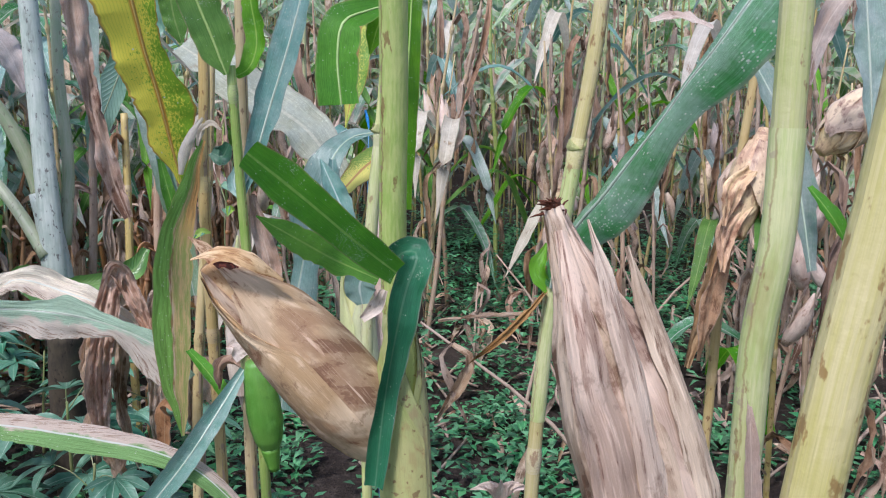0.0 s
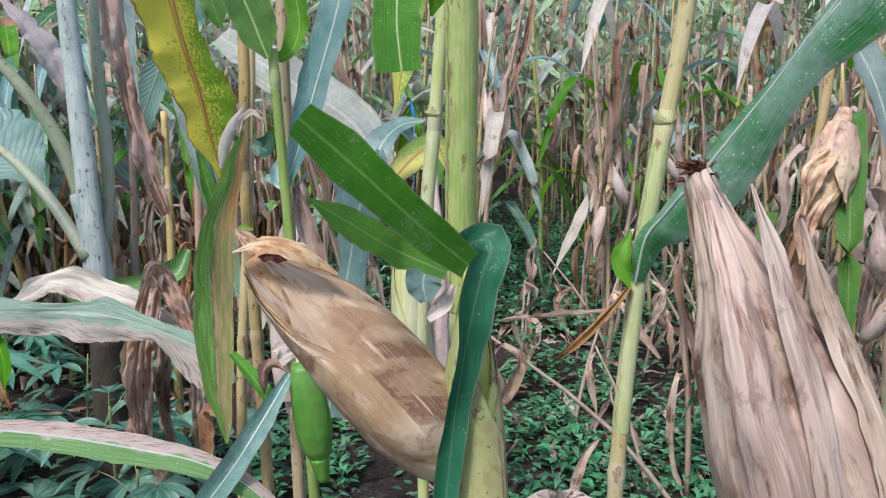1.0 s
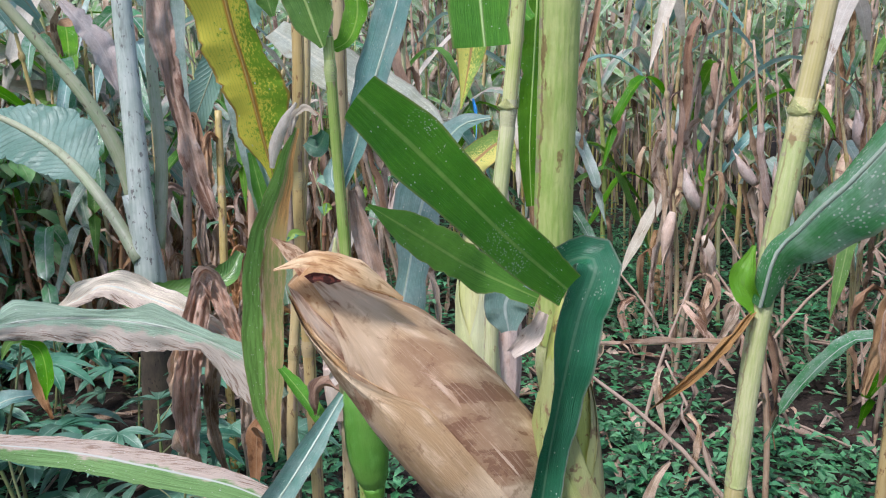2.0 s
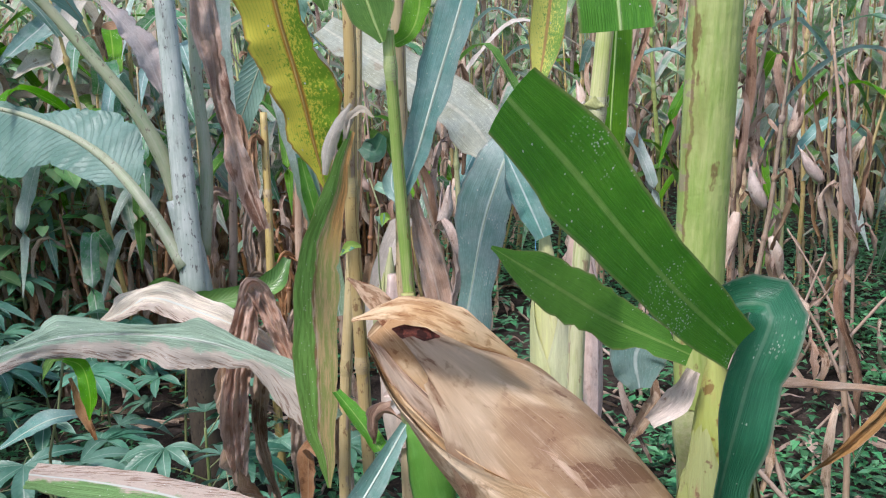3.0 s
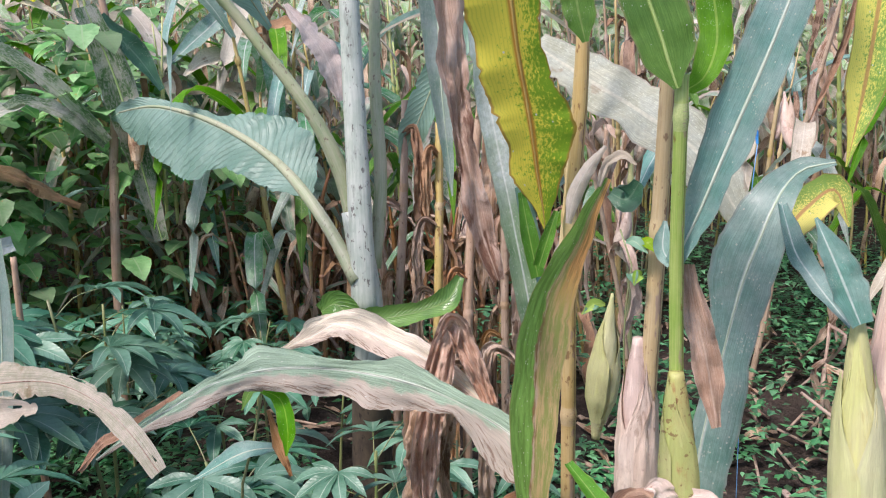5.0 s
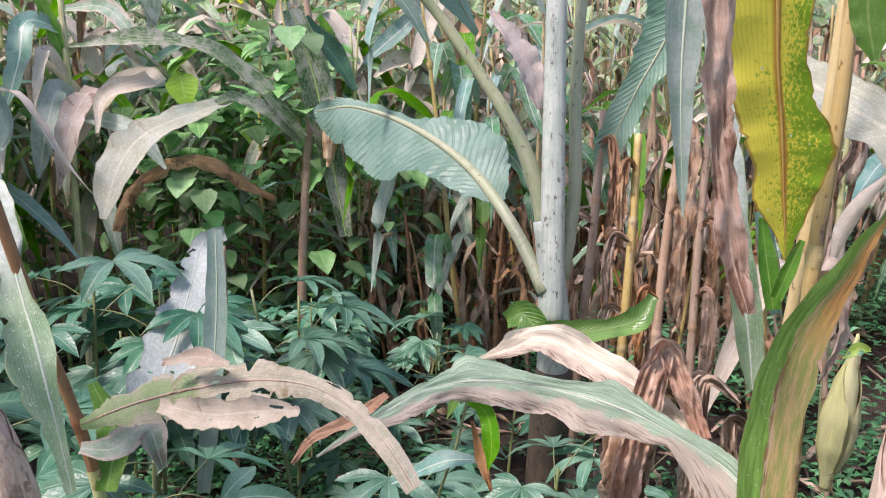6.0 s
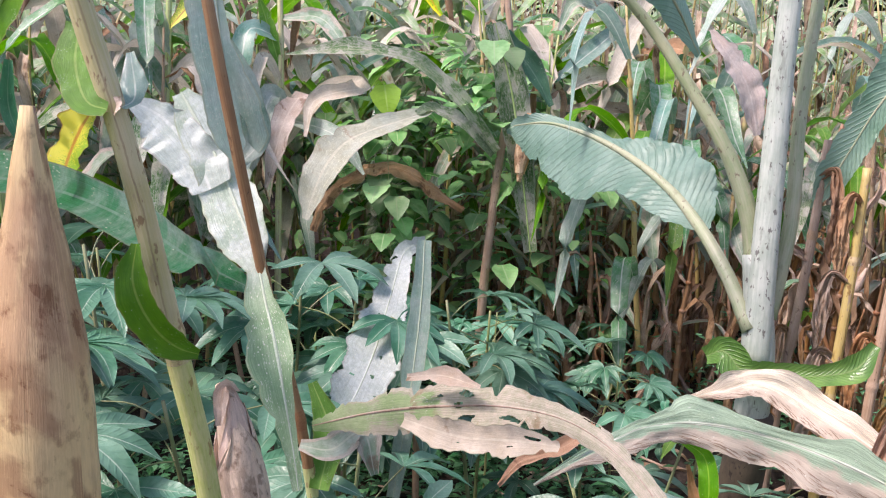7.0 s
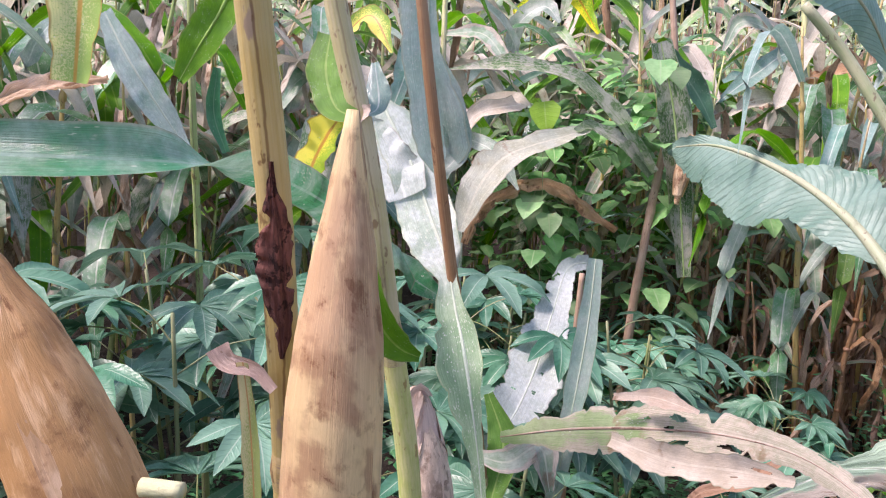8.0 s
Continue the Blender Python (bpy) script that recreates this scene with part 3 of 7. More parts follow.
def smooth_path(points, n):
    """n + 1 points on a Catmull-Rom curve through the given ones, at even steps of its length."""
    p = np.array([tuple(q) for q in points], float)
    if len(p) == 2:
        return p[0] + (p[1] - p[0]) * np.linspace(0, 1, n + 1)[:, None]
    p = np.vstack([2 * p[0] - p[1], p, 2 * p[-1] - p[-2]])
    knots = np.r_[0, np.cumsum(np.maximum(np.linalg.norm(np.diff(p, axis=0), axis=1), 1e-6) ** 0.5)]
    fine = []
    for i in range(1, len(p) - 2):
        k0, k1, k2, k3 = knots[i - 1 : i + 3]
        for s in np.linspace(k1, k2, 12, endpoint=False):
            a1 = p[i - 1] + (p[i] - p[i - 1]) * (s - k0) / (k1 - k0)
            a2 = p[i] + (p[i + 1] - p[i]) * (s - k1) / (k2 - k1)
            a3 = p[i + 1] + (p[i + 2] - p[i + 1]) * (s - k2) / (k3 - k2)
            b1 = a1 + (a2 - a1) * (s - k0) / (k2 - k0)
            b2 = a2 + (a3 - a2) * (s - k1) / (k3 - k1)
            fine.append(b1 + (b2 - b1) * (s - k1) / (k2 - k1))
    fine = np.array(fine + [p[-2]])
    gone = np.r_[0, np.cumsum(np.linalg.norm(np.diff(fine, axis=0), axis=1))]
    want = np.linspace(0, gone[-1], n + 1)
    return np.stack([np.interp(want, gone, fine[:, k]) for k in range(3)], 1)


def tangents(path):
    t = np.gradient(path, axis=0)
    return t / np.maximum(np.linalg.norm(t, axis=1, keepdims=True), 1e-9)


def along(values, n):
    """n + 1 values, eased through the given ones."""
    values = np.atleast_1d(np.asarray(values, float))
    if len(values) == 1:
        return np.full(n + 1, values[0])
    x = np.linspace(0, len(values) - 1, n + 1)
    k = np.minimum(x.astype(int), len(values) - 2)
    s = x - k
    s = s * s * (3 - 2 * s) * 0.5 + s * 0.5
    return values[k] * (1 - s) + values[k + 1] * s


def bumpy(x, y, z=0.0):
    return noise.noise((x, y, z))


def blade_shape(points, half, widths=(0.5, 1, 1, 0.7, 0.05), face=(0, -0.7, 0.7), twist=0.0, curl=0.35, wave=0.12, waves=4.0, ragged=0.06, crumple=0.0, holes=0.0, nv=30, nu=8, seed=0.0, sides=None, pleat=0.0, pleats=30.0):
    """A long leaf: a sheet along a curve, guttered, twisted, with wavy and ragged edges. sides: its reach in metres either side of the midrib; pleat: the depth of ribs that slant outwards."""
    path = smooth_path(points, nv)
    tan, w, turn = tangents(path), half * along(widths, nv), np.radians(along(twist, nv) if np.ndim(twist) else np.linspace(0, twist, nv + 1))
    reach_of = (along(sides[0], nv), along(sides[1], nv)) if sides else (w, w)
    if sides:
        w = 0.5 * (reach_of[0] + reach_of[1])
    hint = np.array(face, float)
    length = np.linalg.norm(np.diff(path, axis=0), axis=1).sum()
    verts, uvs, faces = [], [], []
    for k in range(nv + 1):
        side = np.cross(tan[k], hint)
        side /= max(np.linalg.norm(side), 1e-6)
        up = np.cross(side, tan[k])
        side, up = side * math.cos(turn[k]) + up * math.sin(turn[k]), up * math.cos(turn[k]) - side * math.sin(turn[k])
        v = k / nv
        for j in range(nu + 1):
            u = 2 * j / nu - 1
            edge = 3.0 if u > 0 else -3.0
            nick = max(0.0, bumpy(v * length * 60, edge, seed + 2) - 0.32) * 2.6
            reach = reach_of[0 if u > 0 else 1][k] * (1 + ragged * abs(u) * (1.3 * bumpy(v * length * 18, edge, seed) + 0.5 * bumpy(v * length * 90, edge, seed) - 2.2 * nick))
            lift = reach * curl * u * u + w[k] * wave * 3.2 * abs(u) ** 1.5 * (bumpy(v * waves * 2.1 + seed, edge, seed) + 0.35 * bumpy(v * waves * 6, edge, seed + 3)) * min(1, 4 * v)
            if pleat:
                lift += pleat * math.sin(6.283 * pleats * (v - 0.16 * abs(u))) * min(1.0, abs(u) * 2.5)
            if crumple:
                lift += crumple * (bumpy(v * length * 13, u * 1.7, seed + 5) + 0.5 - 1.8 * abs(bumpy(v * length * 8, u * 2.8, seed + 9)) + 0.25 * bumpy(v * length * 50, u * 4, seed + 7) - 0.7 * abs(bumpy(v * length * 34, u * 3.4 + v * 5, seed + 11)))
            verts.append(path[k] + side * reach * u + up * lift)
            uvs.append((j / nu, v))
    for k in range(nv):
        for j in range(nu):
            if holes and 0 < k < nv - 1 and bumpy((k + 0.5) / nv * length * 34 + seed, (2 * (j + 0.5) / nu - 1) * 2.4, seed * 2) > 0.66 - holes * 0.5:
                continue
            a = k * (nu + 1) + j
            faces.append((a, a + 1, a + nu + 2, a + nu + 1))
    return verts, faces, uvs


def tube_shape(points, radii, n=24, sides=12, squash=1.0, ribs=0.0, seed=0.0, cap=True):
    path = smooth_path(points, n)
    tan, r = tangents(path), along(radii, n)
    verts, uvs, faces = [], [], []
    hint = np.array((0.31, -0.95, 0.05)) if abs(tan[0][1]) < 0.9 else np.array((1.0, 0, 0.1))
    for k in range(n + 1):
        e = np.cross(tan[k], hint)
        e /= np.linalg.norm(e)
        f = np.cross(e, tan[k])
        for j in range(sides + 1):
            a = 6.28318 * j / sides
            rr = r[k] * (1 + ribs * bumpy(math.cos(a) * 2, math.sin(a) * 2, k * 0.3 + seed))
            verts.append(path[k] + e * math.cos(a) * rr + f * math.sin(a) * rr * squash)
            uvs.append((j / sides, k / n))
    for k in range(n):
        for j in range(sides):
            a = k * (sides + 1) + j
            faces.append((a, a + 1, a + sides + 2, a + sides + 1))
    if cap:
        for k in (0, n):
            verts.append(path[k])
            uvs.append((0.5, k / n))
            c = len(verts) - 1
            for j in range(sides):
                a = k * (sides + 1) + j
                faces.append((a + 1, a, c) if k == 0 else (a, a + 1, c))
    return verts, faces, uvs


def stalk(parent, points, radii, material, nodes=(), ground=True, sheath=(), sheath_material=None, n=40, name="stalk", collars=()):
    """A cane with swollen nodes; the last point runs on down to the ground. Sheaths wrap it between two shares of its length."""
    pts = [tuple(p) for p in points]
    if ground:
        x, y, z = pts[-1]
        dx, dy = (pts[-1][0] - pts[-2][0]), (pts[-1][1] - pts[-2][1])
        fall = max(pts[-2][2] - z, 0.05)
        k = min(z / fall, 2.5) * 0.5
        pts.append((x + dx * k, y + dy * k, -0.02))
    path = smooth_path(pts, 100)
    body = part(name, tube_shape(pts, radii, n, 14, ribs=0.004), material, parent)
    r = along(radii, 100)
    for v in nodes:
        k = int(v * 100)
        part("node", tube_shape([path[max(k - 1, 0)], path[k], path[min(k + 1, 100)]], np.array((1.0, 1.17, 1.03)) * r[k], 6, 14, cap=False), material, parent)
    for v in collars:
        k = int(v * 100)
        for q in range(3):
            a = 2.1 * q + v * 30
            way = np.array((math.cos(a), math.sin(a), 0.0))
            part("ligule", blade_shape([path[k] + way * r[k] * 0.6, path[k] + way * r[k] * 1.25 + np.array((0, 0, 0.5 * r[k])), path[k] + way * r[k] * 1.5 + np.array((0, 0, 1.9 * r[k]))], r[k] * 1.1, widths=(1, 0.9, 0.15), face=tuple(way), curl=-0.5, ragged=0.5, nv=8, nu=6, seed=a), HUSK_LIME, parent)
    for a, b in sheath:
        wrap_sheath(parent, path[int(a * 100) : int(b * 100) + 1], r[int(a * 100) : int(b * 100) + 1], sheath_material or material)
    return path


def wrap_sheath(parent, path, r, material):
    """An open leaf base wrapped round the cane, with a lapped seam."""
    n, sides = 24, 14
    line, rad, tan = smooth_path(path[:: max(len(path) // 6, 1)], n), along(r, n), None
    tan = tangents(line)
    verts, uvs, faces = [], [], []
    for k in range(n + 1):
        e = np.cross(tan[k], (0.5, -0.85, 0.05))
        e /= np.linalg.norm(e)
        f = np.cross(e, tan[k])
        for j in range(sides + 1):
            a = -2.0 + 6.0 * j / sides
            rr = rad[k] * (1.03 + 0.1 * (j / sides) + 0.03 * bumpy(k * 0.4, j * 0.5))
            verts.append(line[k] + e * math.cos(a) * rr + f * math.sin(a) * rr)
            uvs.append((j / sides, k / n))
    for k in range(n):
        for j in range(sides):
            a = k * (sides + 1) + j
            faces.append((a, a + 1, a + sides + 2, a + sides + 1))
    part("sheath", (verts, faces, uvs), material, parent)


def leaf(parent, points, half, material, rib=None, label="", name="leaf", rib_width=0.09, **how):
    """A blade with a raised midrib of its own where it shows."""
    if how.get("crumple", 0) >= 0.02:
        how.update(nv=int(how.get("nv", 30) * 1.7), nu=max(12, how.get("nu", 8)))
    shape = blade_shape(points, half, **how)
    ob = part(name, shape, material, parent, label)
    if rib:
        nu, nv = how.get("nu", 8), how.get("nv", 30)
        line = np.array(shape[0]).reshape(nv + 1, nu + 1, 3)[:, nu // 2]
        w = half * along(how.get("widths", (0.5, 1, 1, 0.7, 0.05)), nv)
        if how.get("sides"):
            w = 0.5 * (along(how["sides"][0], nv) + along(how["sides"][1], nv))
            w = 0.5 * w + 0.5 * w.max()
        part("midrib", tube_shape(line[::2], np.maximum(w[::2] * rib_width * np.linspace(1.1, 0.4, len(w[::2])), 0.0006), nv // 2, 6, cap=False), rib, ob)
    return ob


def husk_shape(axis, radius, profile, start, span, layer, reach, seed, n=30, m=20, flare=0.0, wrinkle=0.05):
    """One husk leaf: part of a shell round the cob, drawn in at its end, with wrinkles."""
    line = smooth_path(axis, n)
    tan, prof = tangents(line), along(profile, n)
    verts, uvs, faces = [], [], []
    for k in range(n + 1):
        e = np.cross(tan[k], (0.2, -0.3, 0.93) if abs(tan[n // 2][2]) < 0.8 else (0.9, 0.3, 0.1))
        e /= np.linalg.norm(e)
        f = np.cross(e, tan[k])
        for j in range(m + 1):
            s = k / n
            u = 2 * j / m - 1
            share = reach * (1 - 0.16 * u * u - 0.05 * bumpy(u * 4, seed, 2.0))
            at = s * share
            q = at * n
            i = min(int(q), n - 1)
            fr = q - i
            base, pr = line[i] * (1 - fr) + line[i + 1] * fr, prof[i] * (1 - fr) + prof[i + 1] * fr
            a = start + span * 0.5 * u * (1 - 0.55 * max(0, s - 0.72) / 0.28 * (1 if flare == 0 else 0.6))
            ripple = wrinkle * (bumpy(u * 5 + seed, s * 3, seed) + 0.6 * bumpy(u * 13, s * 5 + seed, seed * 3) + 0.8 * abs(bumpy(u * 8 + seed * 2, s * 1.4, 7.0)) + 1.3 * max(0.0, bumpy(u * 6 + seed * 3, s * 1.1, 3.0) - 0.12))
            rr = radius * pr * (1 + 0.05 * layer + ripple + 0.05 * u * u) + flare * radius * max(0, s - 0.75) ** 2 * 8
            verts.append(base + (e * math.cos(a) + f * math.sin(a)) * rr)
            uvs.append((j / m, s))
    for k in range(n):
        for j in range(m):
            a = k * (m + 1) + j
            faces.append((a, a + 1, a + m + 2, a + m + 1))
    return verts, faces, uvs


def ear(parent, base, tip, radius, material, profile=(0.55, 0.9, 1.0, 0.97, 0.8, 0.5, 0.16), sag=(0, 0, 0), layers=5, seed=1.0, silk=True, flare=0.0, wrinkle=0.05, label="", second=None, open_tip=False, name="ear", silk_size=1.0, even=False):
    """An ear of maize in its husk: a core, overlapping husk leaves that end unevenly, a tuft of dry silk, a short shank."""
    base, tip = np.array(base, float), np.array(tip, float)
    axis = [base, base * 0.5 + tip * 0.5 + np.array(sag), tip]
    heart, girth = smooth_path(axis, 24), along(profile, 24) * radius
    core = part(name, tube_shape(heart, girth * 0.94, 24, 16, ribs=0.04, seed=seed), material, parent, label)
    rng = random.Random(int(seed * 100))
    for k in range(layers):
        reach = 1.0 - (0.012 * k if even else 0.04 * k + 0.12 * rng.random() * (k > 0))
        a = rng.random() * 6.28 + k * 2.4
        part("husk_leaf", husk_shape(axis, radius, profile, a, (1.5 if even and layers > 6 else 2.5) + rng.random(), 0.4 + (0.45 if layers > 6 else 0.75) * k, reach, seed + 1.7 * k, flare=flare * (k == layers - 1 or open_tip), wrinkle=wrinkle), second if second and k % 2 else material, core)
    if silk:
        part("silk", tuft_shape(tip - (tip - base) * 0.02, (tip - base) / np.linalg.norm(tip - base), 0.02 * silk_size, 26, seed), SILK, core, "dark dry silk")
    way = (base - tip) / np.linalg.norm(base - tip)
    part("shank", tube_shape([base - way * 0.01, base + way * 0.035], (radius * 0.55, radius * 0.3), 6, 10), material, core)
    return core


def tuft_shape(at, way, size, count, seed):
    rng = random.Random(int(seed * 991))
    verts, faces, uvs = [], [], []
    at, way = np.array(at), np.array(way)
    for _ in range(count):
        aim = way + np.array([rng.gauss(0, 0.45) for _ in range(3)])
        aim /= np.linalg.norm(aim)
        droop = np.array([rng.gauss(0, 0.4), rng.gauss(0, 0.4), -0.5]) * size
        v, f, u = tube_shape([at + np.array([rng.gauss(0, 0.1) * size for _ in range(3)]), at + aim * size * 0.6, at + aim * size + droop * 0.5], (0.0011, 0.0009, 0.0003), 4, 4, cap=False)
        faces += [tuple(i + len(verts) for i in q) for q in f]
        verts += list(v)
        uvs += u
    return verts, faces, uvs


def joined(shapes):
    verts, faces, uvs = [], [], []
    for v, f, u in shapes:
        faces += [tuple(i + len(verts) for i in q) for q in f]
        verts += list(v)
        uvs += list(u)
    return verts, faces, uvs


# ---- the ground ----
def ground_height(x, y):
    near = math.exp(-((x + 0.6) ** 2 + (y - 2) ** 2) / 60)
    return near * (0.035 * bumpy(x * 1.3, y * 1.3, 4.0) + 0.02 * bumpy(x * 4, y * 4, 8.0))


def make_ground():
    steps = np.r_[-2500, -600, -150, -50, -20, -12, np.linspace(-8, 8, 120), 12, 20, 50, 150, 600, 2500]
    n = len(steps)
    verts = [(x - 0.5, y + 2.5, ground_height(x - 0.5, y + 2.5)) for y in steps for x in steps]
    faces = [(k * n + j, k * n + j + 1, k * n + n + j + 1, k * n + n + j) for k in range(n - 1) for j in range(n - 1)]
    me = mesh_of("ground", verts, faces, [(0, 0)] * len(verts))
    me.materials.append(SOIL)
    tagged(new("ground", me), "dark crumbly bare field soil under weeds and litter", "ground", kind="structure")


make_ground()


# ---- the near maize plants ----
def plant(place, label):
    return thing("maize_plant", (place[0], place[1], 0), label, "maize plant", "near maize plants")


TO_EYE = (0.15, -0.85, 0.5)

# the plant with the split stalk, whose dry ear leans out beside a cut leaf
p = plant((-0.03, 0.86), "yellow-green maize plant with a dry ear and cut leaves")
stalk(p, [(-0.036, 0.765, 1.679), (-0.037, 0.779, 1.510), (-0.040, 0.786, 1.355), (-0.033, 0.784, 1.139)], (0.0122, 0.0126, 0.0128, 0.0132, 0.014), CANE_LIME, nodes=(0.24, 0.38), sheath=((0.05, 0.235),), sheath_material=CANE_GREEN)
ear(p, (-0.022, 0.728, 1.048), (-0.034, 0.762, 1.334), 0.0235, HUSK_GREEN, profile=(0.8, 1.0, 1.0, 0.98, 0.88, 0.6, 0.12), seed=2.3, silk=False, wrinkle=0.02, label="upright ear in a spotted yellow-green husk")
ear(p, (-0.038, 0.764, 1.145), (-0.205, 0.733, 1.355), 0.0405, HUSK_DRY, profile=(0.5, 0.82, 1.0, 1.0, 0.95, 0.82, 0.64, 0.36), sag=(0.0, 0.0, 0.006), layers=4, seed=3.1, silk=False, wrinkle=0.045, label="dry brown ear with a torn papery husk", even=True)
# Dark sheet laid on the husk: the opening's shade put in as colour.
leaf(p, [(-0.170, 0.697, 1.359), (-0.181, 0.697, 1.362), (-0.195, 0.704, 1.360)], 0.0034, ROT_AND_SHADE, widths=(0.15, 0.9, 0.7, 1.0, 0.1), face=(0.1, -0.85, 0.5), ragged=0.5, curl=-0.3, nv=16, nu=8, seed=1.6, name="hole", label="dark patch painted for the shaded opening at the husk tip")
leaf(p, [(-0.135, 0.716, 1.342), (-0.162, 0.703, 1.366), (-0.188, 0.701, 1.374), (-0.217, 0.711, 1.362)], 0.0095, HUSK_DRY, widths=(0.2, 1.0, 0.85, 0.15), face=(0.1, -0.55, 0.85), ragged=0.12, curl=-0.35, wave=0.06, nv=24, nu=10, seed=4.6, name="husk_lip")
leaf(p, [(-0.200, 0.729, 1.356), (-0.210, 0.727, 1.369), (-0.221, 0.723, 1.380)], 0.007, HUSK_DRY, widths=(1, 0.8, 0.1), face=TO_EYE, nv=10, nu=4, name="husk_tip")
leaf(p, [(-0.032, 0.712, 1.350), (-0.064, 0.672, 1.389), (-0.090, 0.628, 1.427), (-0.108, 0.585, 1.457), (-0.123, 0.556, 1.479)], 0.0155, LEAF_GREEN, widths=(0.75, 0.95, 0.95, 1.0, 1.05, 0.7), face=(0.15, -0.95, 0.25), curl=0.2, wave=0.05, ragged=0.02, nv=36, nu=10, seed=1.0, label="cut green leaf")
leaf(p, [(-0.050, 0.735, 1.337), (-0.088, 0.725, 1.358), (-0.113, 0.683, 1.387), (-0.137, 0.632, 1.419)], 0.0125, LEAF_GREEN, widths=(0.5, 1.0, 1.0, 0.85, 0.06), face=(0.1, -0.95, 0.25), curl=0.1, ragged=0.3, wave=0.08, seed=7.0, label="torn green leaf")
leaf(p, [(-0.040, 0.752, 1.349), (-0.026, 0.741, 1.362), (-0.014, 0.730, 1.363), (-0.024, 0.722, 1.330), (-0.036, 0.716, 1.275), (-0.046, 0.711, 1.213), (-0.054, 0.704, 1.140)], 0.0145, LEAF_DEEP, widths=(0.8, 1, 1.1, 1, 0.75, 0.75, 0.7), face=(0.2, -0.9, 0.3), twist=(0, 0, 10, 35, 20, -10, -30), curl=0.5, ragged=0.08, wave=0.08, nv=44, seed=4.0, label="dark green folded leaf")
leaf(p, [(-0.060, 0.788, 1.335), (-0.073, 0.785, 1.318), (-0.071, 0.783, 1.297)], 0.0165, LEAF_BLUE, widths=(0.5, 1.0, 0.95, 0.35), face=TO_EYE, curl=0.5, nv=14, seed=2.0, label="small bluish leaf lobe")
leaf(p, [(-0.046, 0.752, 1.322), (-0.054, 0.750, 1.306), (-0.068, 0.750, 1.292)], 0.0075, HUSK_PALE, widths=(0.5, 1.0, 0.5), face=TO_EYE, crumple=0.004, nv=12, nu=6, seed=3.0, name="husk_scrap")
leaf(p, [(-0.041, 0.822, 1.587), (-0.062, 0.799, 1.580), (-0.082, 0.776, 1.569), (-0.087, 0.768, 1.539), (-0.084, 0.762, 1.496)], 0.0195, LEAF_GREEN, rib=RIB_GREEN, widths=(0.35, 0.7, 1.0, 1.0, 0.98), face=TO_EYE, curl=0.15, ragged=0.12, wave=0.04, nv=30, seed=5.5, label="green leaf folded down and cut off")
leaf(p, [(-0.036, 0.813, 1.596), (-0.053, 0.828, 1.570), (-0.064, 0.841, 1.540)], 0.012, LEAF_GREEN, widths=(0.5, 1, 0.8, 0.1), face=TO_EYE, nv=16, seed=6.5)

# the plant behind it: a paler cane with two ears
p = plant((-0.13, 1.5), "pale green maize plant with two upright ears")
stalk(p, [(-0.065, 1.234, 1.668), (-0.073, 1.235, 1.554), (-0.089, 1.232, 1.393), (-0.101, 1.224, 1.287), (-0.111, 1.220, 1.117)], (0.0092, 0.0092, 0.0088, 0.0082, 0.008, 0.009), CANE_LIME, nodes=(0.155, 0.46), collars=(0.15,), sheath=((0.16, 0.455),), sheath_material=CANE_LIME)
ear(p, (-0.127, 1.321, 0.905), (-0.150, 1.368, 1.255), 0.0275, HUSK_LIME, profile=(0.7, 0.98, 1.0, 0.97, 0.85, 0.55, 0.25), seed=4.4, silk=False, wrinkle=0.02, label="upright ear in a pale yellow husk")
ear(p, (-0.108, 1.366, 0.940), (-0.102, 1.461, 1.349), 0.028, HUSK_PALE, profile=(0.8, 1.0, 1.0, 0.85, 0.55, 0.3, 0.1), seed=5.2, silk=False, wrinkle=0.07, label="slender ear in a dry pinkish husk")
leaf(p, [(-0.150, 1.351, 1.250), (-0.171, 1.359, 1.298), (-0.199, 1.374, 1.359)], 0.02, LEAF_BLUE, widths=(0.6, 1, 0.8, 0.1), face=TO_EYE, curl=0.6, nv=18, seed=1.2)
leaf(p, [(-0.049, 1.495, 1.625), (-0.058, 1.484, 1.463), (-0.064, 1.483, 1.339), (-0.061, 1.482, 1.251)], 0.0205, LEAF_GREEN, rib=RIB_GREEN, widths=(0.9, 1, 1, 0.5), face=TO_EYE, curl=0.3, ragged=0.08, seed=3.3)
leaf(p, [(-0.130, 1.517, 1.677), (-0.140, 1.486, 1.564), (-0.151, 1.462, 1.478), (-0.164, 1.440, 1.404)], 0.025, LEAF_YELLOW, widths=(0.7, 1, 0.9, 0.05), face=TO_EYE, curl=0.3, seed=8.3, label="speckled yellow-green hanging leaf")
leaf(p, [(-0.061, 1.410, 1.528), (-0.075, 1.422, 1.544), (-0.076, 1.446, 1.597)], 0.013, LEAF_GREEN, widths=(0.6, 1, 0.4), face=TO_EYE, nv=12, seed=2.7)

# the slim plant with a green-husked ear and tall bluish leaves
p = plant((-0.33, 1.5), "slim green maize plant with bluish leaves and ear")
stalk(p, [(-0.342, 1.378, 1.512), (-0.341, 1.395, 1.294), (-0.336, 1.392, 1.154), (-0.330, 1.396, 0.960)], (0.0078, 0.0086, 0.0095, 0.012, 0.013), CANE_GREEN, nodes=(0.03, 0.29), collars=(0.285,))
ear(p, (-0.294, 1.314, 0.849), (-0.313, 1.316, 1.019), 0.032, HUSK_FRESH, profile=(0.45, 0.85, 1.0, 1.0, 0.95, 0.85, 0.6), layers=0, seed=6.1, silk=False, wrinkle=0.015, label="fresh bright green ear")
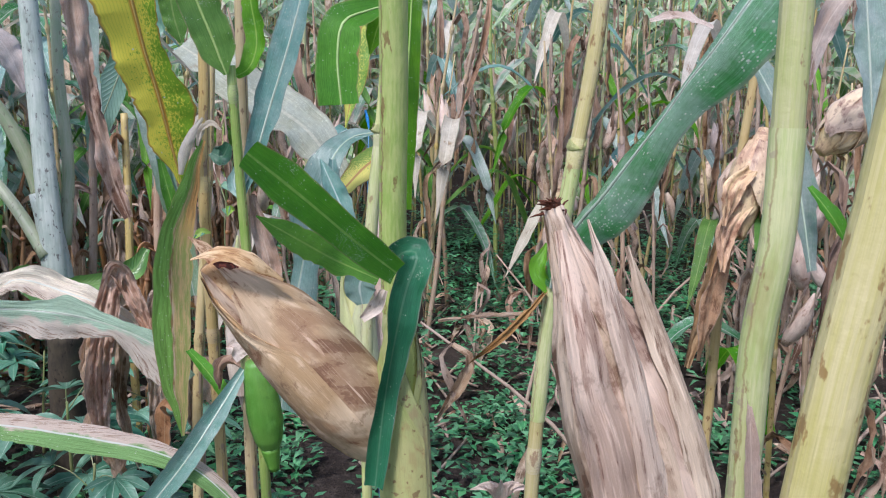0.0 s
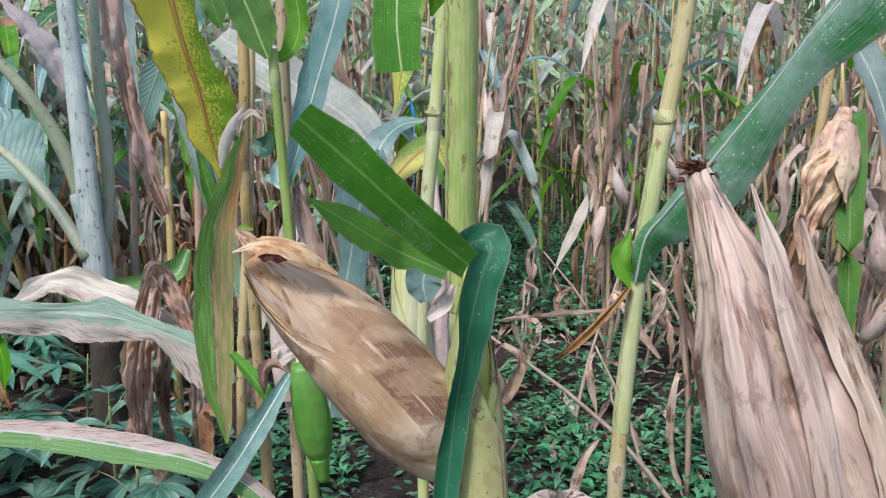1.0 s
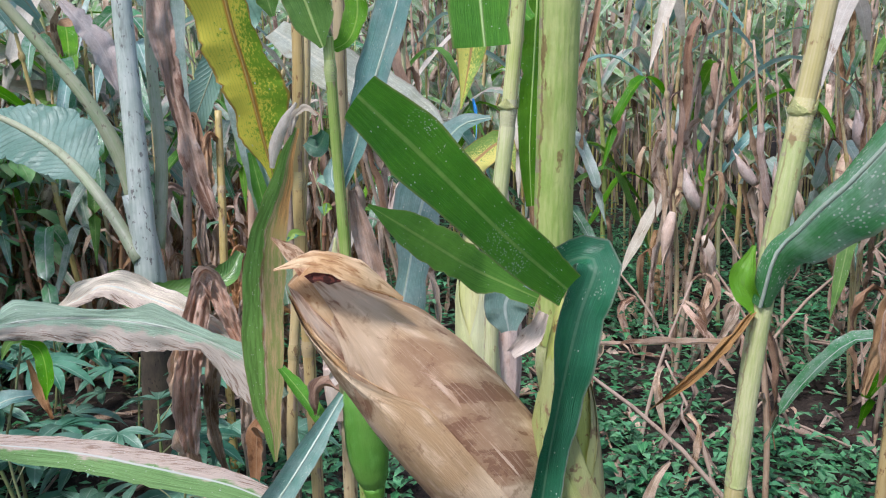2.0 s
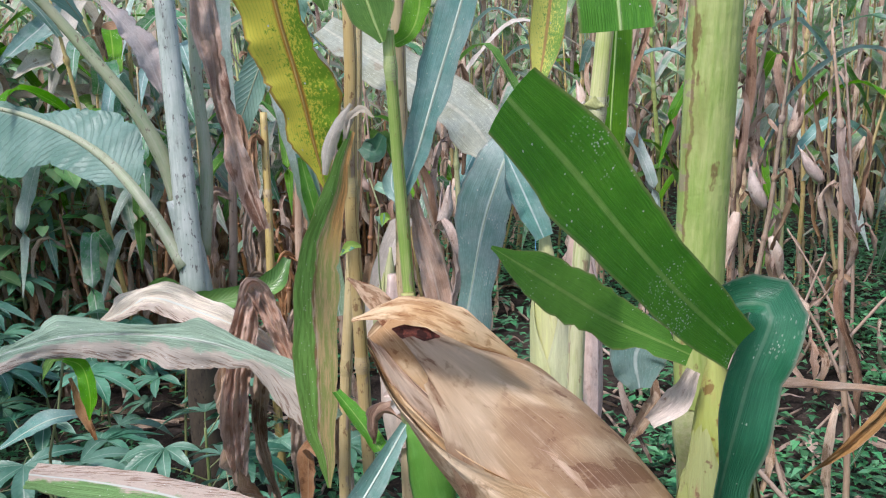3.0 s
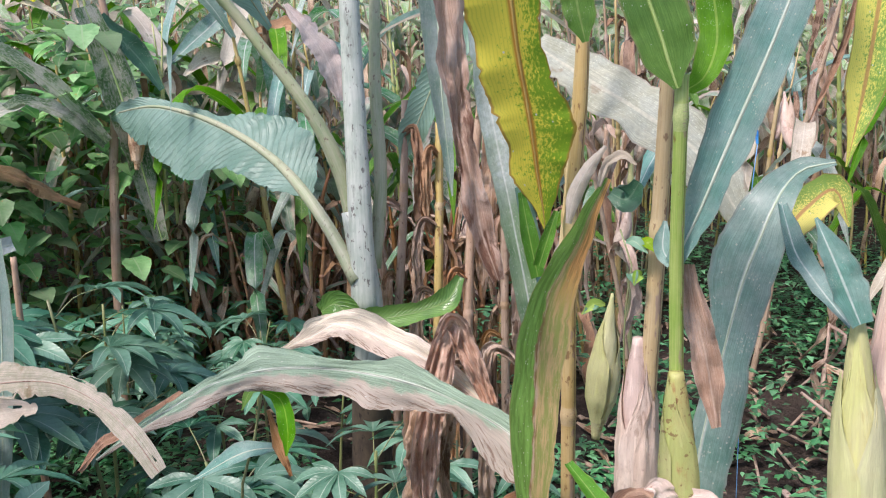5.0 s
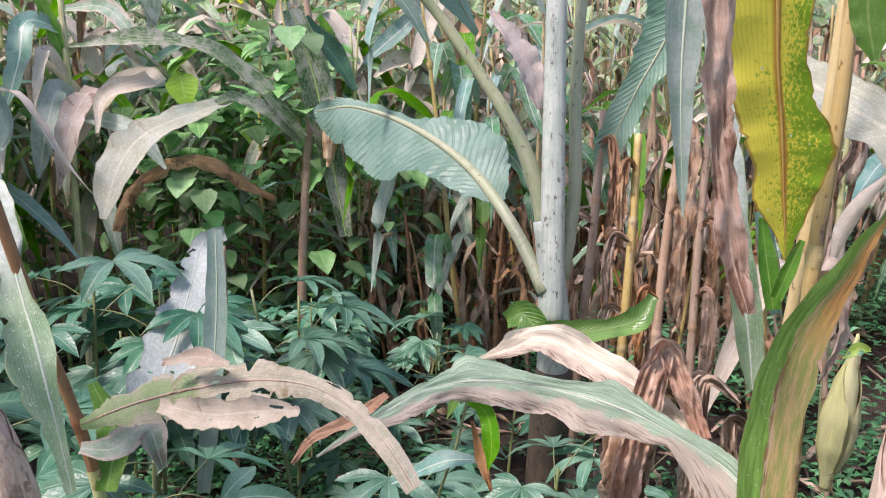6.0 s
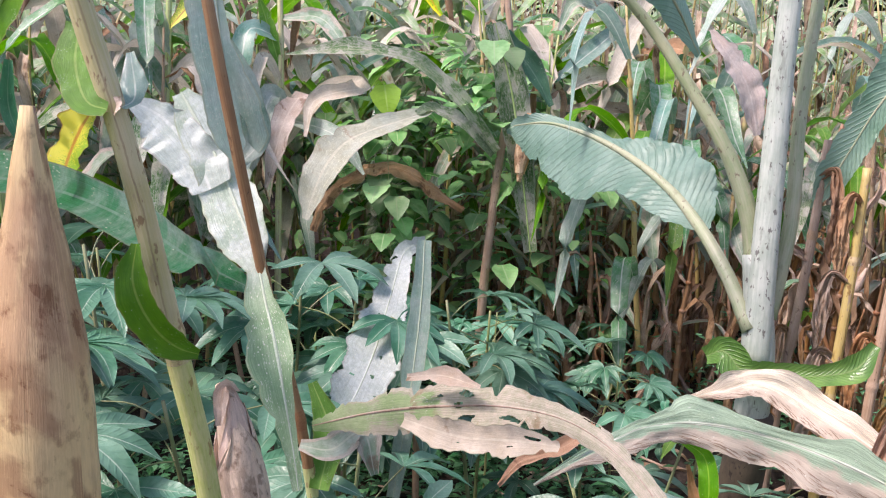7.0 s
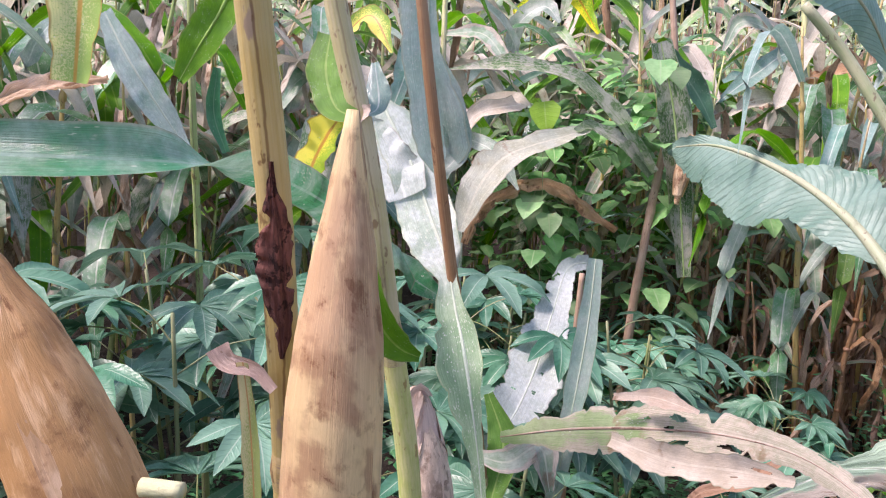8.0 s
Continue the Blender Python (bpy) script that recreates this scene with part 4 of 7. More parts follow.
ear(p, (-0.322, 1.357, 0.966), (-0.336, 1.379, 1.167), 0.0235, HUSK_GREEN, profile=(1.0, 1.0, 0.98, 0.85, 0.65, 0.4), layers=3, seed=6.7, silk=False, wrinkle=0.02)
for k, (a, b) in enumerate((((-0.327, 1.338, 1.017), (-0.267, 1.337, 1.006)), ((-0.340, 1.335, 1.018), (-0.365, 1.325, 1.041)))):
    leaf(p, [a, (a[0] * 0.5 + b[0] * 0.5, a[1] * 0.5 + b[1] * 0.5, a[2] * 0.5 + b[2] * 0.5 + 0.012), b], 0.014, HUSK_PALE, widths=(1, 1, 0.1), face=(0, -0.6, 0.8), crumple=0.006, nv=14, nu=6, seed=k + 3.0, name="dry_collar")
leaf(p, [(-0.346, 1.365, 1.498), (-0.355, 1.365, 1.522), (-0.363, 1.365, 1.547), (-0.372, 1.365, 1.572), (-0.381, 1.365, 1.596), (-0.395, 1.367, 1.635), (-0.415, 1.375, 1.690), (-0.432, 1.391, 1.740)], 1.0, LEAF_GREEN, rib=RIB_GREEN, sides=((0.0045, 0.0321, 0.0351, 0.0359, 0.0355, 0.0341, 0.030, 0.026), (0.0045, 0.0267, 0.0295, 0.0296, 0.0288, 0.0274, 0.025, 0.022)), face=(0.1, -0.95, 0.3), curl=0.3, wave=0.06, rib_width=0.06, nv=40, seed=1.6, label="broad green leaf")
leaf(p, [(-0.338, 1.388, 1.494), (-0.320, 1.406, 1.506), (-0.308, 1.423, 1.544), (-0.319, 1.441, 1.623)], 0.02, LEAF_GREEN, widths=(0.5, 0.95, 1.0, 0.8), face=(-0.3, -0.9, 0.2), curl=0.4, nv=18, seed=2.6)
leaf(p, [(-0.344, 1.404, 1.292), (-0.323, 1.411, 1.341), (-0.287, 1.407, 1.442), (-0.251, 1.404, 1.542), (-0.223, 1.401, 1.632), (-0.203, 1.405, 1.713)], 0.031, LEAF_BLUE, rib=RIB, widths=(0.35, 0.75, 1.0, 1.0, 0.95, 0.8), face=(-0.35, -0.9, 0.2), twist=12, curl=0.3, wave=0.06, nv=40, seed=3.6, label="long bluish leaf with a white midrib")
leaf(p, [(-0.345, 1.409, 1.291), (-0.357, 1.415, 1.304), (-0.357, 1.429, 1.338)], 0.012, LEAF_BLUE, widths=(0.8, 1, 0.2), face=TO_EYE, nv=12, seed=4.6)
leaf(p, [(-0.333, 1.312, 1.005), (-0.369, 1.267, 0.947), (-0.415, 1.228, 0.879), (-0.485, 1.206, 0.793)], 0.02, LEAF_BLUE, rib=RIB, widths=(0.4, 0.9, 1, 0.9), face=(0.4, -0.6, 0.7), curl=0.5, seed=5.6)
leaf(p, [(-0.328, 1.417, 1.289), (-0.318, 1.417, 1.237), (-0.301, 1.412, 1.163), (-0.288, 1.397, 1.092)], 0.02, LEAF_DRY, widths=(0.3, 0.8, 1, 0.3), face=TO_EYE, crumple=0.012, wave=0.2, nv=24, seed=6.6, label="crumpled dry leaf")
leaf(p, [(-0.344, 1.364, 0.990), (-0.370, 1.380, 0.998), (-0.395, 1.393, 0.975), (-0.402, 1.398, 0.93)], 0.009, FIELD_BROWN, widths=(0.6, 1, 0.8, 0.2), face=(0, -0.5, 0.8), crumple=0.012, ragged=0.3, nv=20, seed=7.6)

# tan cane beside it with a dry ear low down, and the folded bluish leaf
p = plant((-0.36, 1.62), "tan drying maize plant with a pale dry ear")
stalk(p, [(-0.360, 1.544, 1.672), (-0.364, 1.539, 1.497), (-0.371, 1.540, 1.268), (-0.379, 1.522, 0.970)], (0.0095, 0.0115, 0.0125, 0.0125, 0.0125), CANE_TAN, nodes=(0.22, 0.45))
ear(p, (-0.390, 1.523, 0.870), (-0.392, 1.532, 1.149), 0.027, HUSK_PALE, profile=(0.8, 1, 1, 0.9, 0.65, 0.3), seed=7.2, silk=False, flare=0.2, wrinkle=0.09, label="dry ear in a loose pale husk")
leaf(p, [(-0.137, 1.720, 1.367), (-0.179, 1.703, 1.360), (-0.205, 1.672, 1.341), (-0.224, 1.647, 1.307), (-0.239, 1.632, 1.266), (-0.254, 1.623, 1.222), (-0.265, 1.615, 1.178), (-0.283, 1.599, 1.088), (-0.300, 1.578, 1.000), (-0.313, 1.560, 0.909), (-0.325, 1.548, 0.820)], 1.0, LEAF_BLUE, rib=RIB, sides=((0.0046, 0.0188, 0.0305, 0.0433, 0.0525, 0.0461, 0.0291, 0.0174, 0.0160, 0.0159, 0.0155, 0.0146, 0.0129, 0.0110), (0.0046, 0.0144, 0.0221, 0.0309, 0.0388, 0.0424, 0.0392, 0.0404, 0.0466, 0.0488, 0.0484, 0.0456, 0.0429, 0.0404)), face=(-0.15, -0.9, 0.5), curl=0.2, wave=0.08, ragged=0.05, nv=60, nu=10, seed=8.6, rib_width=0.04, label="bluish leaf folded over, with pale specks")
leaf(p, [(-0.213, 1.620, 1.323), (-0.207, 1.578, 1.300), (-0.199, 1.535, 1.277), (-0.183, 1.494, 1.258), (-0.165, 1.452, 1.240), (-0.147, 1.410, 1.224)], 0.015, LEAF_BLUE, widths=(0.45, 0.75, 1, 1, 0.95, 0.3), face=TO_EYE, curl=0.7, nv=26, seed=2.4, label="narrow folded green leaf end")
leaf(p, [(-0.208, 1.727, 1.243), (-0.163, 1.790, 1.286), (-0.121, 1.826, 1.308), (-0.097, 1.817, 1.252)], 0.03, LEAF_YELLOW, widths=(0.6, 1, 0.9, 0.1), face=TO_EYE, nv=20, seed=9.6)
leaf(p, [(-0.656, 2.126, 1.538), (-0.538, 2.092, 1.466), (-0.430, 2.057, 1.404), (-0.328, 2.040, 1.332), (-0.245, 2.027, 1.210)], 0.066, LEAF_GREY, widths=(0.5, 0.9, 1, 0.95, 0.4), face=(0.25, -0.75, 0.65), curl=0.15, wave=0.14, ragged=0.1, nv=36, nu=10, seed=1.9, label="broad dry grey-white leaf with specks")

# the two tan canes with a yellowing leaf, a strap-like leaf and the arching torn leaf
p = plant((-0.62, 1.95), "tan maize plant with a yellowing hanging leaf")
stalk(p, [(-0.516, 1.844, 1.778), (-0.517, 1.829, 1.481), (-0.532, 1.818, 1.221), (-0.535, 1.823, 0.920)], (0.011, 0.0125, 0.0135, 0.0135, 0.0135), CANE_TAN, nodes=(0.3, 0.5))
leaf(p, [(-0.597, 1.612, 1.730), (-0.596, 1.630, 1.668), (-0.595, 1.644, 1.635), (-0.594, 1.658, 1.603), (-0.592, 1.685, 1.536), (-0.586, 1.711, 1.469), (-0.581, 1.735, 1.402), (-0.577, 1.758, 1.334), (-0.572, 1.780, 1.266), (-0.571, 1.790, 1.232)], 1.0, LEAF_YELLOW, rib=RIB_ORANGE, sides=((0.072, 0.0745, 0.0754, 0.0756, 0.0714, 0.0673, 0.0649, 0.0629, 0.0557, 0.0472, 0.0437, 0.0426, 0.0310, 0.0123, 0.0010), (0.055, 0.0534, 0.0491, 0.0449, 0.0413, 0.0377, 0.0409, 0.0460, 0.0622, 0.0715, 0.0587, 0.0448, 0.0297, 0.0138, 0.0010)), face=(0.05, -0.98, 0.2), curl=0.06, wave=0.07, waves=5.0, ragged=0.1, nv=70, nu=12, seed=2.9, rib_width=0.045, label="broad yellow-green leaf with an orange midrib")
for a, b, c, half in (((-0.608, 1.770, 1.303), (-0.596, 1.770, 1.235), (-0.580, 1.770, 1.156), 0.015), ((-0.546, 1.760, 1.275), (-0.561, 1.760, 1.227), (-0.576, 1.760, 1.179), 0.012)):
    leaf(p, [a, b, c], half, LEAF_GREEN, widths=(0.4, 1, 0.8), face=TO_EYE, curl=0.6, nv=18, seed=half * 300)
leaf(p, [(-0.487, 1.535, 1.700), (-0.485, 1.535, 1.653), (-0.482, 1.535, 1.610), (-0.479, 1.535, 1.589), (-0.474, 1.535, 1.568), (-0.469, 1.535, 1.547)], 0.022, LEAF_GREEN, widths=(1, 1, 1, 1, 0.95, 0.2), face=TO_EYE, curl=0.3, nv=26, seed=3.8)
leaf(p, [(-0.613, 1.792, 1.309), (-0.598, 1.788, 1.237), (-0.576, 1.780, 1.146)], 0.016, LEAF_BLUE, widths=(0.7, 1, 0.5), face=TO_EYE, curl=0.7, nv=16, seed=3.9)
leaf(p, [(-0.435, 1.512, 1.374), (-0.459, 1.531, 1.325), (-0.479, 1.555, 1.277), (-0.504, 1.576, 1.230), (-0.527, 1.590, 1.179), (-0.541, 1.600, 1.124), (-0.549, 1.609, 1.068), (-0.554, 1.615, 1.011), (-0.558, 1.615, 0.954), (-0.560, 1.615, 0.896), (-0.561, 1.615, 0.839), (-0.555, 1.615, 0.782), (-0.553, 1.615, 0.724)], 1.0, LEAF_STRAP, sides=((0.0031, 0.0135, 0.0208, 0.0241, 0.0282, 0.0324, 0.0357, 0.0381, 0.0387, 0.0329, 0.0256, 0.0139, 0.0031), (0.0047, 0.0104, 0.0182, 0.0275, 0.0368, 0.0409, 0.0396, 0.0375, 0.0374, 0.0340, 0.0276, 0.0175, 0.0031)), face=(0.25, -0.95, 0.15), curl=0.3, wave=0.05, ragged=0.08, nv=56, nu=12, seed=4.9, label="strap-like leaf, green with a dead tan band")
leaf(p, [(-0.491, 1.540, 1.305), (-0.483, 1.540, 1.344), (-0.466, 1.540, 1.380), (-0.442, 1.540, 1.412)], 0.011, LEAF_CREAM, widths=(0.4, 1, 0.9, 0.25), face=TO_EYE, curl=-0.5, wave=0.1, nv=22, seed=2.2, name="dry_sheath", label="cream dry sheath")
leaf(p, [(-0.446, 1.510, 1.363), (-0.436, 1.508, 1.395), (-0.415, 1.503, 1.406), (-0.398, 1.500, 1.394)], 0.0085, LEAF_CREAM, widths=(0.3, 0.8, 1.0, 0.3), face=(0.1, -0.7, 0.7), crumple=0.008, ragged=0.2, nv=26, nu=8, seed=5.9, name="dry_cap")
leaf(p, [(-0.397, 1.548, 1.363), (-0.415, 1.558, 1.337), (-0.437, 1.566, 1.344)], 0.022, LEAF_DEEP, widths=(0.4, 1, 0.4), face=TO_EYE, nv=12, nu=6, seed=6.9)
ear(p, (-0.478, 1.793, 0.889), (-0.457, 1.800, 1.125), 0.026, HUSK_LIME, profile=(0.5, 0.95, 1, 0.75, 0.4, 0.1), seed=8.8, layers=4, silk=False, wrinkle=0.05, label="small pointed ear in a pale husk")
leaf(p, [(-0.577, 1.662, 0.765), (-0.614, 1.705, 0.759), (-0.640, 1.729, 0.62)], 0.022, LEAF_BROWN, widths=(0.6, 1, 0.6), face=(0, -0.5, 0.8), nv=14, seed=7.9)
leaf(p, [(-0.479, 1.473, 0.977), (-0.438, 1.435, 0.955), (-0.392, 1.394, 0.922)], 0.014, LEAF_GREEN, widths=(0.5, 1, 0.9), face=(0.3, -0.5, 0.8), nv=16, seed=8.9)

p = plant((-0.72, 1.92), "drying maize plant with an arching torn leaf")
stalk(p, [(-0.531, 2.001, 1.767), (-0.543, 1.950, 1.410), (-0.570, 1.918, 1.061), (-0.601, 1.890, 0.731)], (0.01, 0.0115, 0.012, 0.013, 0.013), CANE_TAN, nodes=(0.3, 0.52))
leaf(p, [(-0.546, 1.675, 0.832), (-0.588, 1.686, 0.877), (-0.619, 1.695, 0.899), (-0.653, 1.698, 0.917), (-0.689, 1.701, 0.932), (-0.763, 1.707, 0.956), (-0.839, 1.708, 0.971), (-0.914, 1.697, 0.983), (-0.987, 1.670, 0.992), (-1.050, 1.626, 0.998), (-1.094, 1.564, 0.999), (-1.119, 1.492, 0.993), (-1.136, 1.417, 0.985), (-1.160, 1.330, 0.966)], 1.0, LEAF_ARCH, sides=((0.012, 0.0164, 0.0243, 0.0246, 0.0210, 0.0186, 0.0233, 0.0331, 0.0398, 0.0249, 0.0173, 0.0186, 0.0234, 0.0372, 0.0481, 0.0237, 0.0153, 0.0132, 0.0111, 0.0087, 0.0062, 0.0051, 0.0020), (0.03, 0.0616, 0.0664, 0.0592, 0.0418, 0.0252, 0.0380, 0.0498, 0.0594, 0.0587, 0.0500, 0.0484, 0.0474, 0.0437, 0.0327, 0.0287, 0.0290, 0.0350, 0.0324, 0.0245, 0.0125, 0.0062, 0.0020)), rib=RIB, face=(0.1, -0.88, 0.45), curl=-0.1, wave=0.14, waves=6.0, ragged=0.08, crumple=0.005, nv=110, nu=16, seed=1.3, rib_width=0.03, label="arching green leaf with dry pink-white edges")
leaf(p, [(-0.693, 1.879, 0.849), (-0.808, 1.912, 0.910), (-0.920, 1.919, 0.953), (-1.028, 1.924, 0.983), (-1.114, 1.917, 0.946), (-1.171, 1.917, 0.912)], 0.037, LEAF_PINK, widths=(0.2, 0.5, 0.9, 1.0, 0.7, 0.1), face=(0.0, -0.75, 0.6), crumple=0.011, wave=0.16, nv=50, nu=12, seed=2.3, label="dry pinkish leaf bent over")
leaf(p, [(-0.687, 1.844, 0.871), (-0.729, 1.865, 0.950), (-0.773, 1.885, 1.024), (-0.786, 1.870, 0.976), (-0.810, 1.856, 0.859), (-0.827, 1.843, 0.740), (-0.827, 1.833, 0.617)], 0.03, LEAF_DRY, widths=(0.5, 0.7, 0.75, 1.0, 0.9, 1.0, 0.6), face=(0.3, -0.9, 0.2), crumple=0.034, wave=0.3, nv=70, nu=16, seed=3.3, label="brown dry leaf snapped over and hanging")
leaf(p, [(-0.643, 1.500, 1.645), (-0.643, 1.500, 1.601), (-0.640, 1.500, 1.534), (-0.634, 1.500, 1.488), (-0.628, 1.500, 1.438), (-0.617, 1.500, 1.370), (-0.602, 1.500, 1.296), (-0.581, 1.500, 1.229)], 0.021, LEAF_DRY, widths=(1, 1.1, 1, 0.85, 0.7, 0.7, 0.9, 0.8, 0.4), face=(0.2, -0.9, 0.3), twist=(0, 30, 10, 25, -10, 10, 0), crumple=0.016, wave=0.25, ragged=0.15, nv=52, seed=4.3, label="crumpled dry pinkish hanging leaf")
leaf(p, [(-0.744, 1.780, 1.75), (-0.744, 1.780, 1.684), (-0.746, 1.780, 1.619), (-0.747, 1.780, 1.553), (-0.746, 1.780, 1.487), (-0.742, 1.780, 1.422), (-0.737, 1.780, 1.356), (-0.732, 1.780, 1.291)], 0.031, LEAF_BLOOM, rib=RIB, widths=(1, 1, 1, 0.85, 0.65, 0.47, 0.3, 0.05), face=(0.3, -0.9, 0.3), curl=0.5, wave=0.12, nv=34, seed=5.3, label="greyish hanging leaf with pale bloom")
leaf(p, [(-0.753, 2.000, 1.604), (-0.733, 2.000, 1.520), (-0.720, 2.000, 1.434), (-0.705, 2.000, 1.348), (-0.688, 2.000, 1.263), (-0.672, 2.000, 1.177), (-0.656, 2.000, 1.091), (-0.641, 2.000, 1.006), (-0.629, 2.000, 0.919)], 0.027, LEAF_HOAR, widths=(0.35, 0.9, 1, 1, 0.9, 0.9, 1, 0.95, 0.4), face=(0.3, -0.9, 0.3), curl=0.5, wave=0.16, ragged=0.15, nv=44, seed=6.1, label="hanging leaf bleached white above, green below")
leaf(p, [(-0.326, 1.226, 0.787), (-0.399, 1.233, 0.856), (-0.475, 1.241, 0.888), (-0.611, 1.256, 0.908), (-0.755, 1.278, 0.917), (-0.893, 1.297, 0.914)], 0.026, LEAF_BLOTCH, widths=(0.5, 0.7, 1.0, 1.05, 1.0, 0.8), face=(0.1, -0.6, 0.8), curl=-0.2, wave=0.08, crumple=0.003, nv=50, nu=12, seed=6.3, label="low green leaf with brown blotches")

rng = random.Random(23)
for k, (x0, x1) in enumerate(((-0.86, -0.88), (-0.8, -0.83), (-0.74, -0.75), (-0.7, -0.72), (-0.66, -0.64))):
    y, z = 1.96 + 0.05 * (k % 3), 0.84 + 0.03 * (k % 4)
    leaf(p, [(x0 + 0.05, y, z - 0.02), (x0, y - 0.03, z + 0.02), (x0 * 0.6 + x1 * 0.4, y - 0.05, z - 0.1), (x1, y - 0.04, z - 0.24), (x1 + rng.gauss(0, 0.02), y - 0.03, z - 0.42)], rng.uniform(0.014, 0.024), (LEAF_DRY, FIELD_DRY, LEAF_PALE)[k % 3], widths=(0.3, 0.8, 1.0, 0.9, 0.3), face=(0.2, -0.9, 0.2), twist=rng.gauss(0, 40), crumple=0.034, wave=0.5, ragged=0.15, nv=40, nu=8, seed=k * 1.9 + 0.5, name="dry_leaf")

# the plant to the side with a bent leaf rising from its node
p = plant((0.12, 1.05), "slim yellow-green maize plant with a broad leaf")
top = stalk(p, [(0.182, 0.911, 1.649), (0.171, 0.911, 1.533), (0.148, 0.903, 1.387), (0.135, 0.902, 1.282), (0.119, 0.893, 1.070)], (0.0085, 0.0085, 0.0085, 0.008, 0.0078, 0.0085), CANE_YELLOW, nodes=(0.13, 0.35, 0.41), collars=(0.13, 0.41), sheath=((0.14, 0.34),), sheath_material=CANE_LIME)
leaf(p, [(0.131, 0.891, 1.282), (0.137, 0.875, 1.333), (0.148, 0.862, 1.353), (0.158, 0.848, 1.373), (0.169, 0.833, 1.392), (0.180, 0.820, 1.413), (0.191, 0.809, 1.434), (0.202, 0.797, 1.455), (0.213, 0.785, 1.476), (0.223, 0.774, 1.497), (0.233, 0.762, 1.519), (0.245, 0.751, 1.540), (0.256, 0.740, 1.561), (0.268, 0.732, 1.583), (0.292, 0.718, 1.625)], 1.0, LEAF_SHEEN, rib=RIB, sides=((0.008, 0.0144, 0.021, 0.027, 0.031, 0.0335, 0.0309, 0.0262, 0.0215, 0.0225, 0.0287, 0.0350, 0.0380, 0.0390, 0.0385), (0.008, 0.0105, 0.012, 0.0144, 0.0204, 0.0228, 0.0213, 0.0168, 0.0115, 0.0095, 0.0110, 0.0170, 0.0250, 0.0290, 0.0300)), face=(-0.3, -0.75, 0.6), twist=(-14, 0, 6, 10, 14, 14, 12), curl=-0.7, wave=0.04, ragged=0.02, nv=64, nu=14, seed=7.3, rib_width=0.07, label="broad bluish leaf with a white midrib")
leaf(p, [(0.132, 0.896, 1.279), (0.120, 0.899, 1.299), (0.128, 0.908, 1.330)], 0.0115, HUSK_FRESH, widths=(0.6, 1, 0.15), face=(-0.5, -0.8, 0.2), curl=0.8, nv=14, nu=8, seed=8.3, name="green_bract")
leaf(p, [(0.126, 0.894, 1.276), (0.105, 0.877, 1.257), (0.079, 0.864, 1.235), (0.038, 0.848, 1.207)], 0.005, LEAF_BROWN, widths=(0.3, 0.9, 0.8, 0.1), face=TO_EYE, crumple=0.008, ragged=0.3, nv=34, seed=9.3, label="shrivelled brown leaf")
leaf(p, [(0.112, 0.896, 1.248), (0.072, 0.969, 1.222), (0.003, 1.056, 1.184)], 0.006, LEAF_DRY, widths=(0.7, 1, 0.5), face=(0, -0.4, 0.9), crumple=0.003, nv=18, seed=1.1)

# close by: the weathered ear and the thick green canes
p = plant((0.2, 0.56), "maize plant with a weathered grey-brown dry ear")
ear(p, (0.155, 0.431, 1.218), (0.0735, 0.456, 1.462), 0.0312, HUSK_GREY, profile=(0.75, 0.95, 1.0, 0.98, 0.78, 0.44, 0.2), sag=(0.004, 0, 0), layers=5, seed=9.9, wrinkle=0.1, even=True, silk_size=0.7, label="weathered grey-brown ear with dark silk")
leaf(p, [(0.150, 0.397, 1.220), (0.130, 0.400, 1.310), (0.115, 0.408, 1.379), (0.111, 0.411, 1.393), (0.107, 0.414, 1.406), (0.103, 0.418, 1.420), (0.099, 0.421, 1.434), (0.094, 0.425, 1.447), (0.089, 0.43, 1.461)], 1.0, HUSK_GREY, sides=((0.0090, 0.0091, 0.0092, 0.0086, 0.0077, 0.0065, 0.0047, 0.0008), (0.0101, 0.0095, 0.0088, 0.0080, 0.0073, 0.0068, 0.0051, 0.0008)), face=(0.2, -0.9, 0.3), curl=-0.5, wave=0.1, crumple=0.002, nv=34, seed=2.1, name="loose_husk")
leaf(p, [(0.178, 0.407, 1.225), (0.163, 0.409, 1.300), (0.147, 0.414, 1.355), (0.142, 0.418, 1.370), (0.136, 0.422, 1.385), (0.131, 0.426, 1.400), (0.125, 0.430, 1.415), (0.119, 0.433, 1.430), (0.113, 0.436, 1.445)], 1.0, HUSK_GREY, sides=((0.0109, 0.0107, 0.0105, 0.0095, 0.0083, 0.0071, 0.0057, 0.0009), (0.0128, 0.0117, 0.0106, 0.0098, 0.0090, 0.0081, 0.0064, 0.0009)), face=(0.35, -0.9, 0.25), curl=-0.6, wave=0.12, crumple=0.002, nv=34, seed=4.4, name="loose_husk")
leaf(p, [(0.133, 0.398, 1.215), (0.113, 0.396, 1.290), (0.098, 0.397, 1.348), (0.090, 0.400, 1.371), (0.086, 0.405, 1.394), (0.083, 0.413, 1.409), (0.081, 0.422, 1.422), (0.079, 0.432, 1.435), (0.076, 0.443, 1.452)], 1.0, HUSK_GREY, sides=((0.015, 0.0165, 0.0168, 0.0150, 0.0130, 0.0112, 0.009, 0.0045), (0.0125, 0.0128, 0.0130, 0.0125, 0.011, 0.0087, 0.006, 0.003)), face=(-0.1, -0.95, 0.25), curl=-0.75, wave=0.14, ragged=0.08, crumple=0.002, nv=40, nu=12, seed=6.2, name="loose_husk")
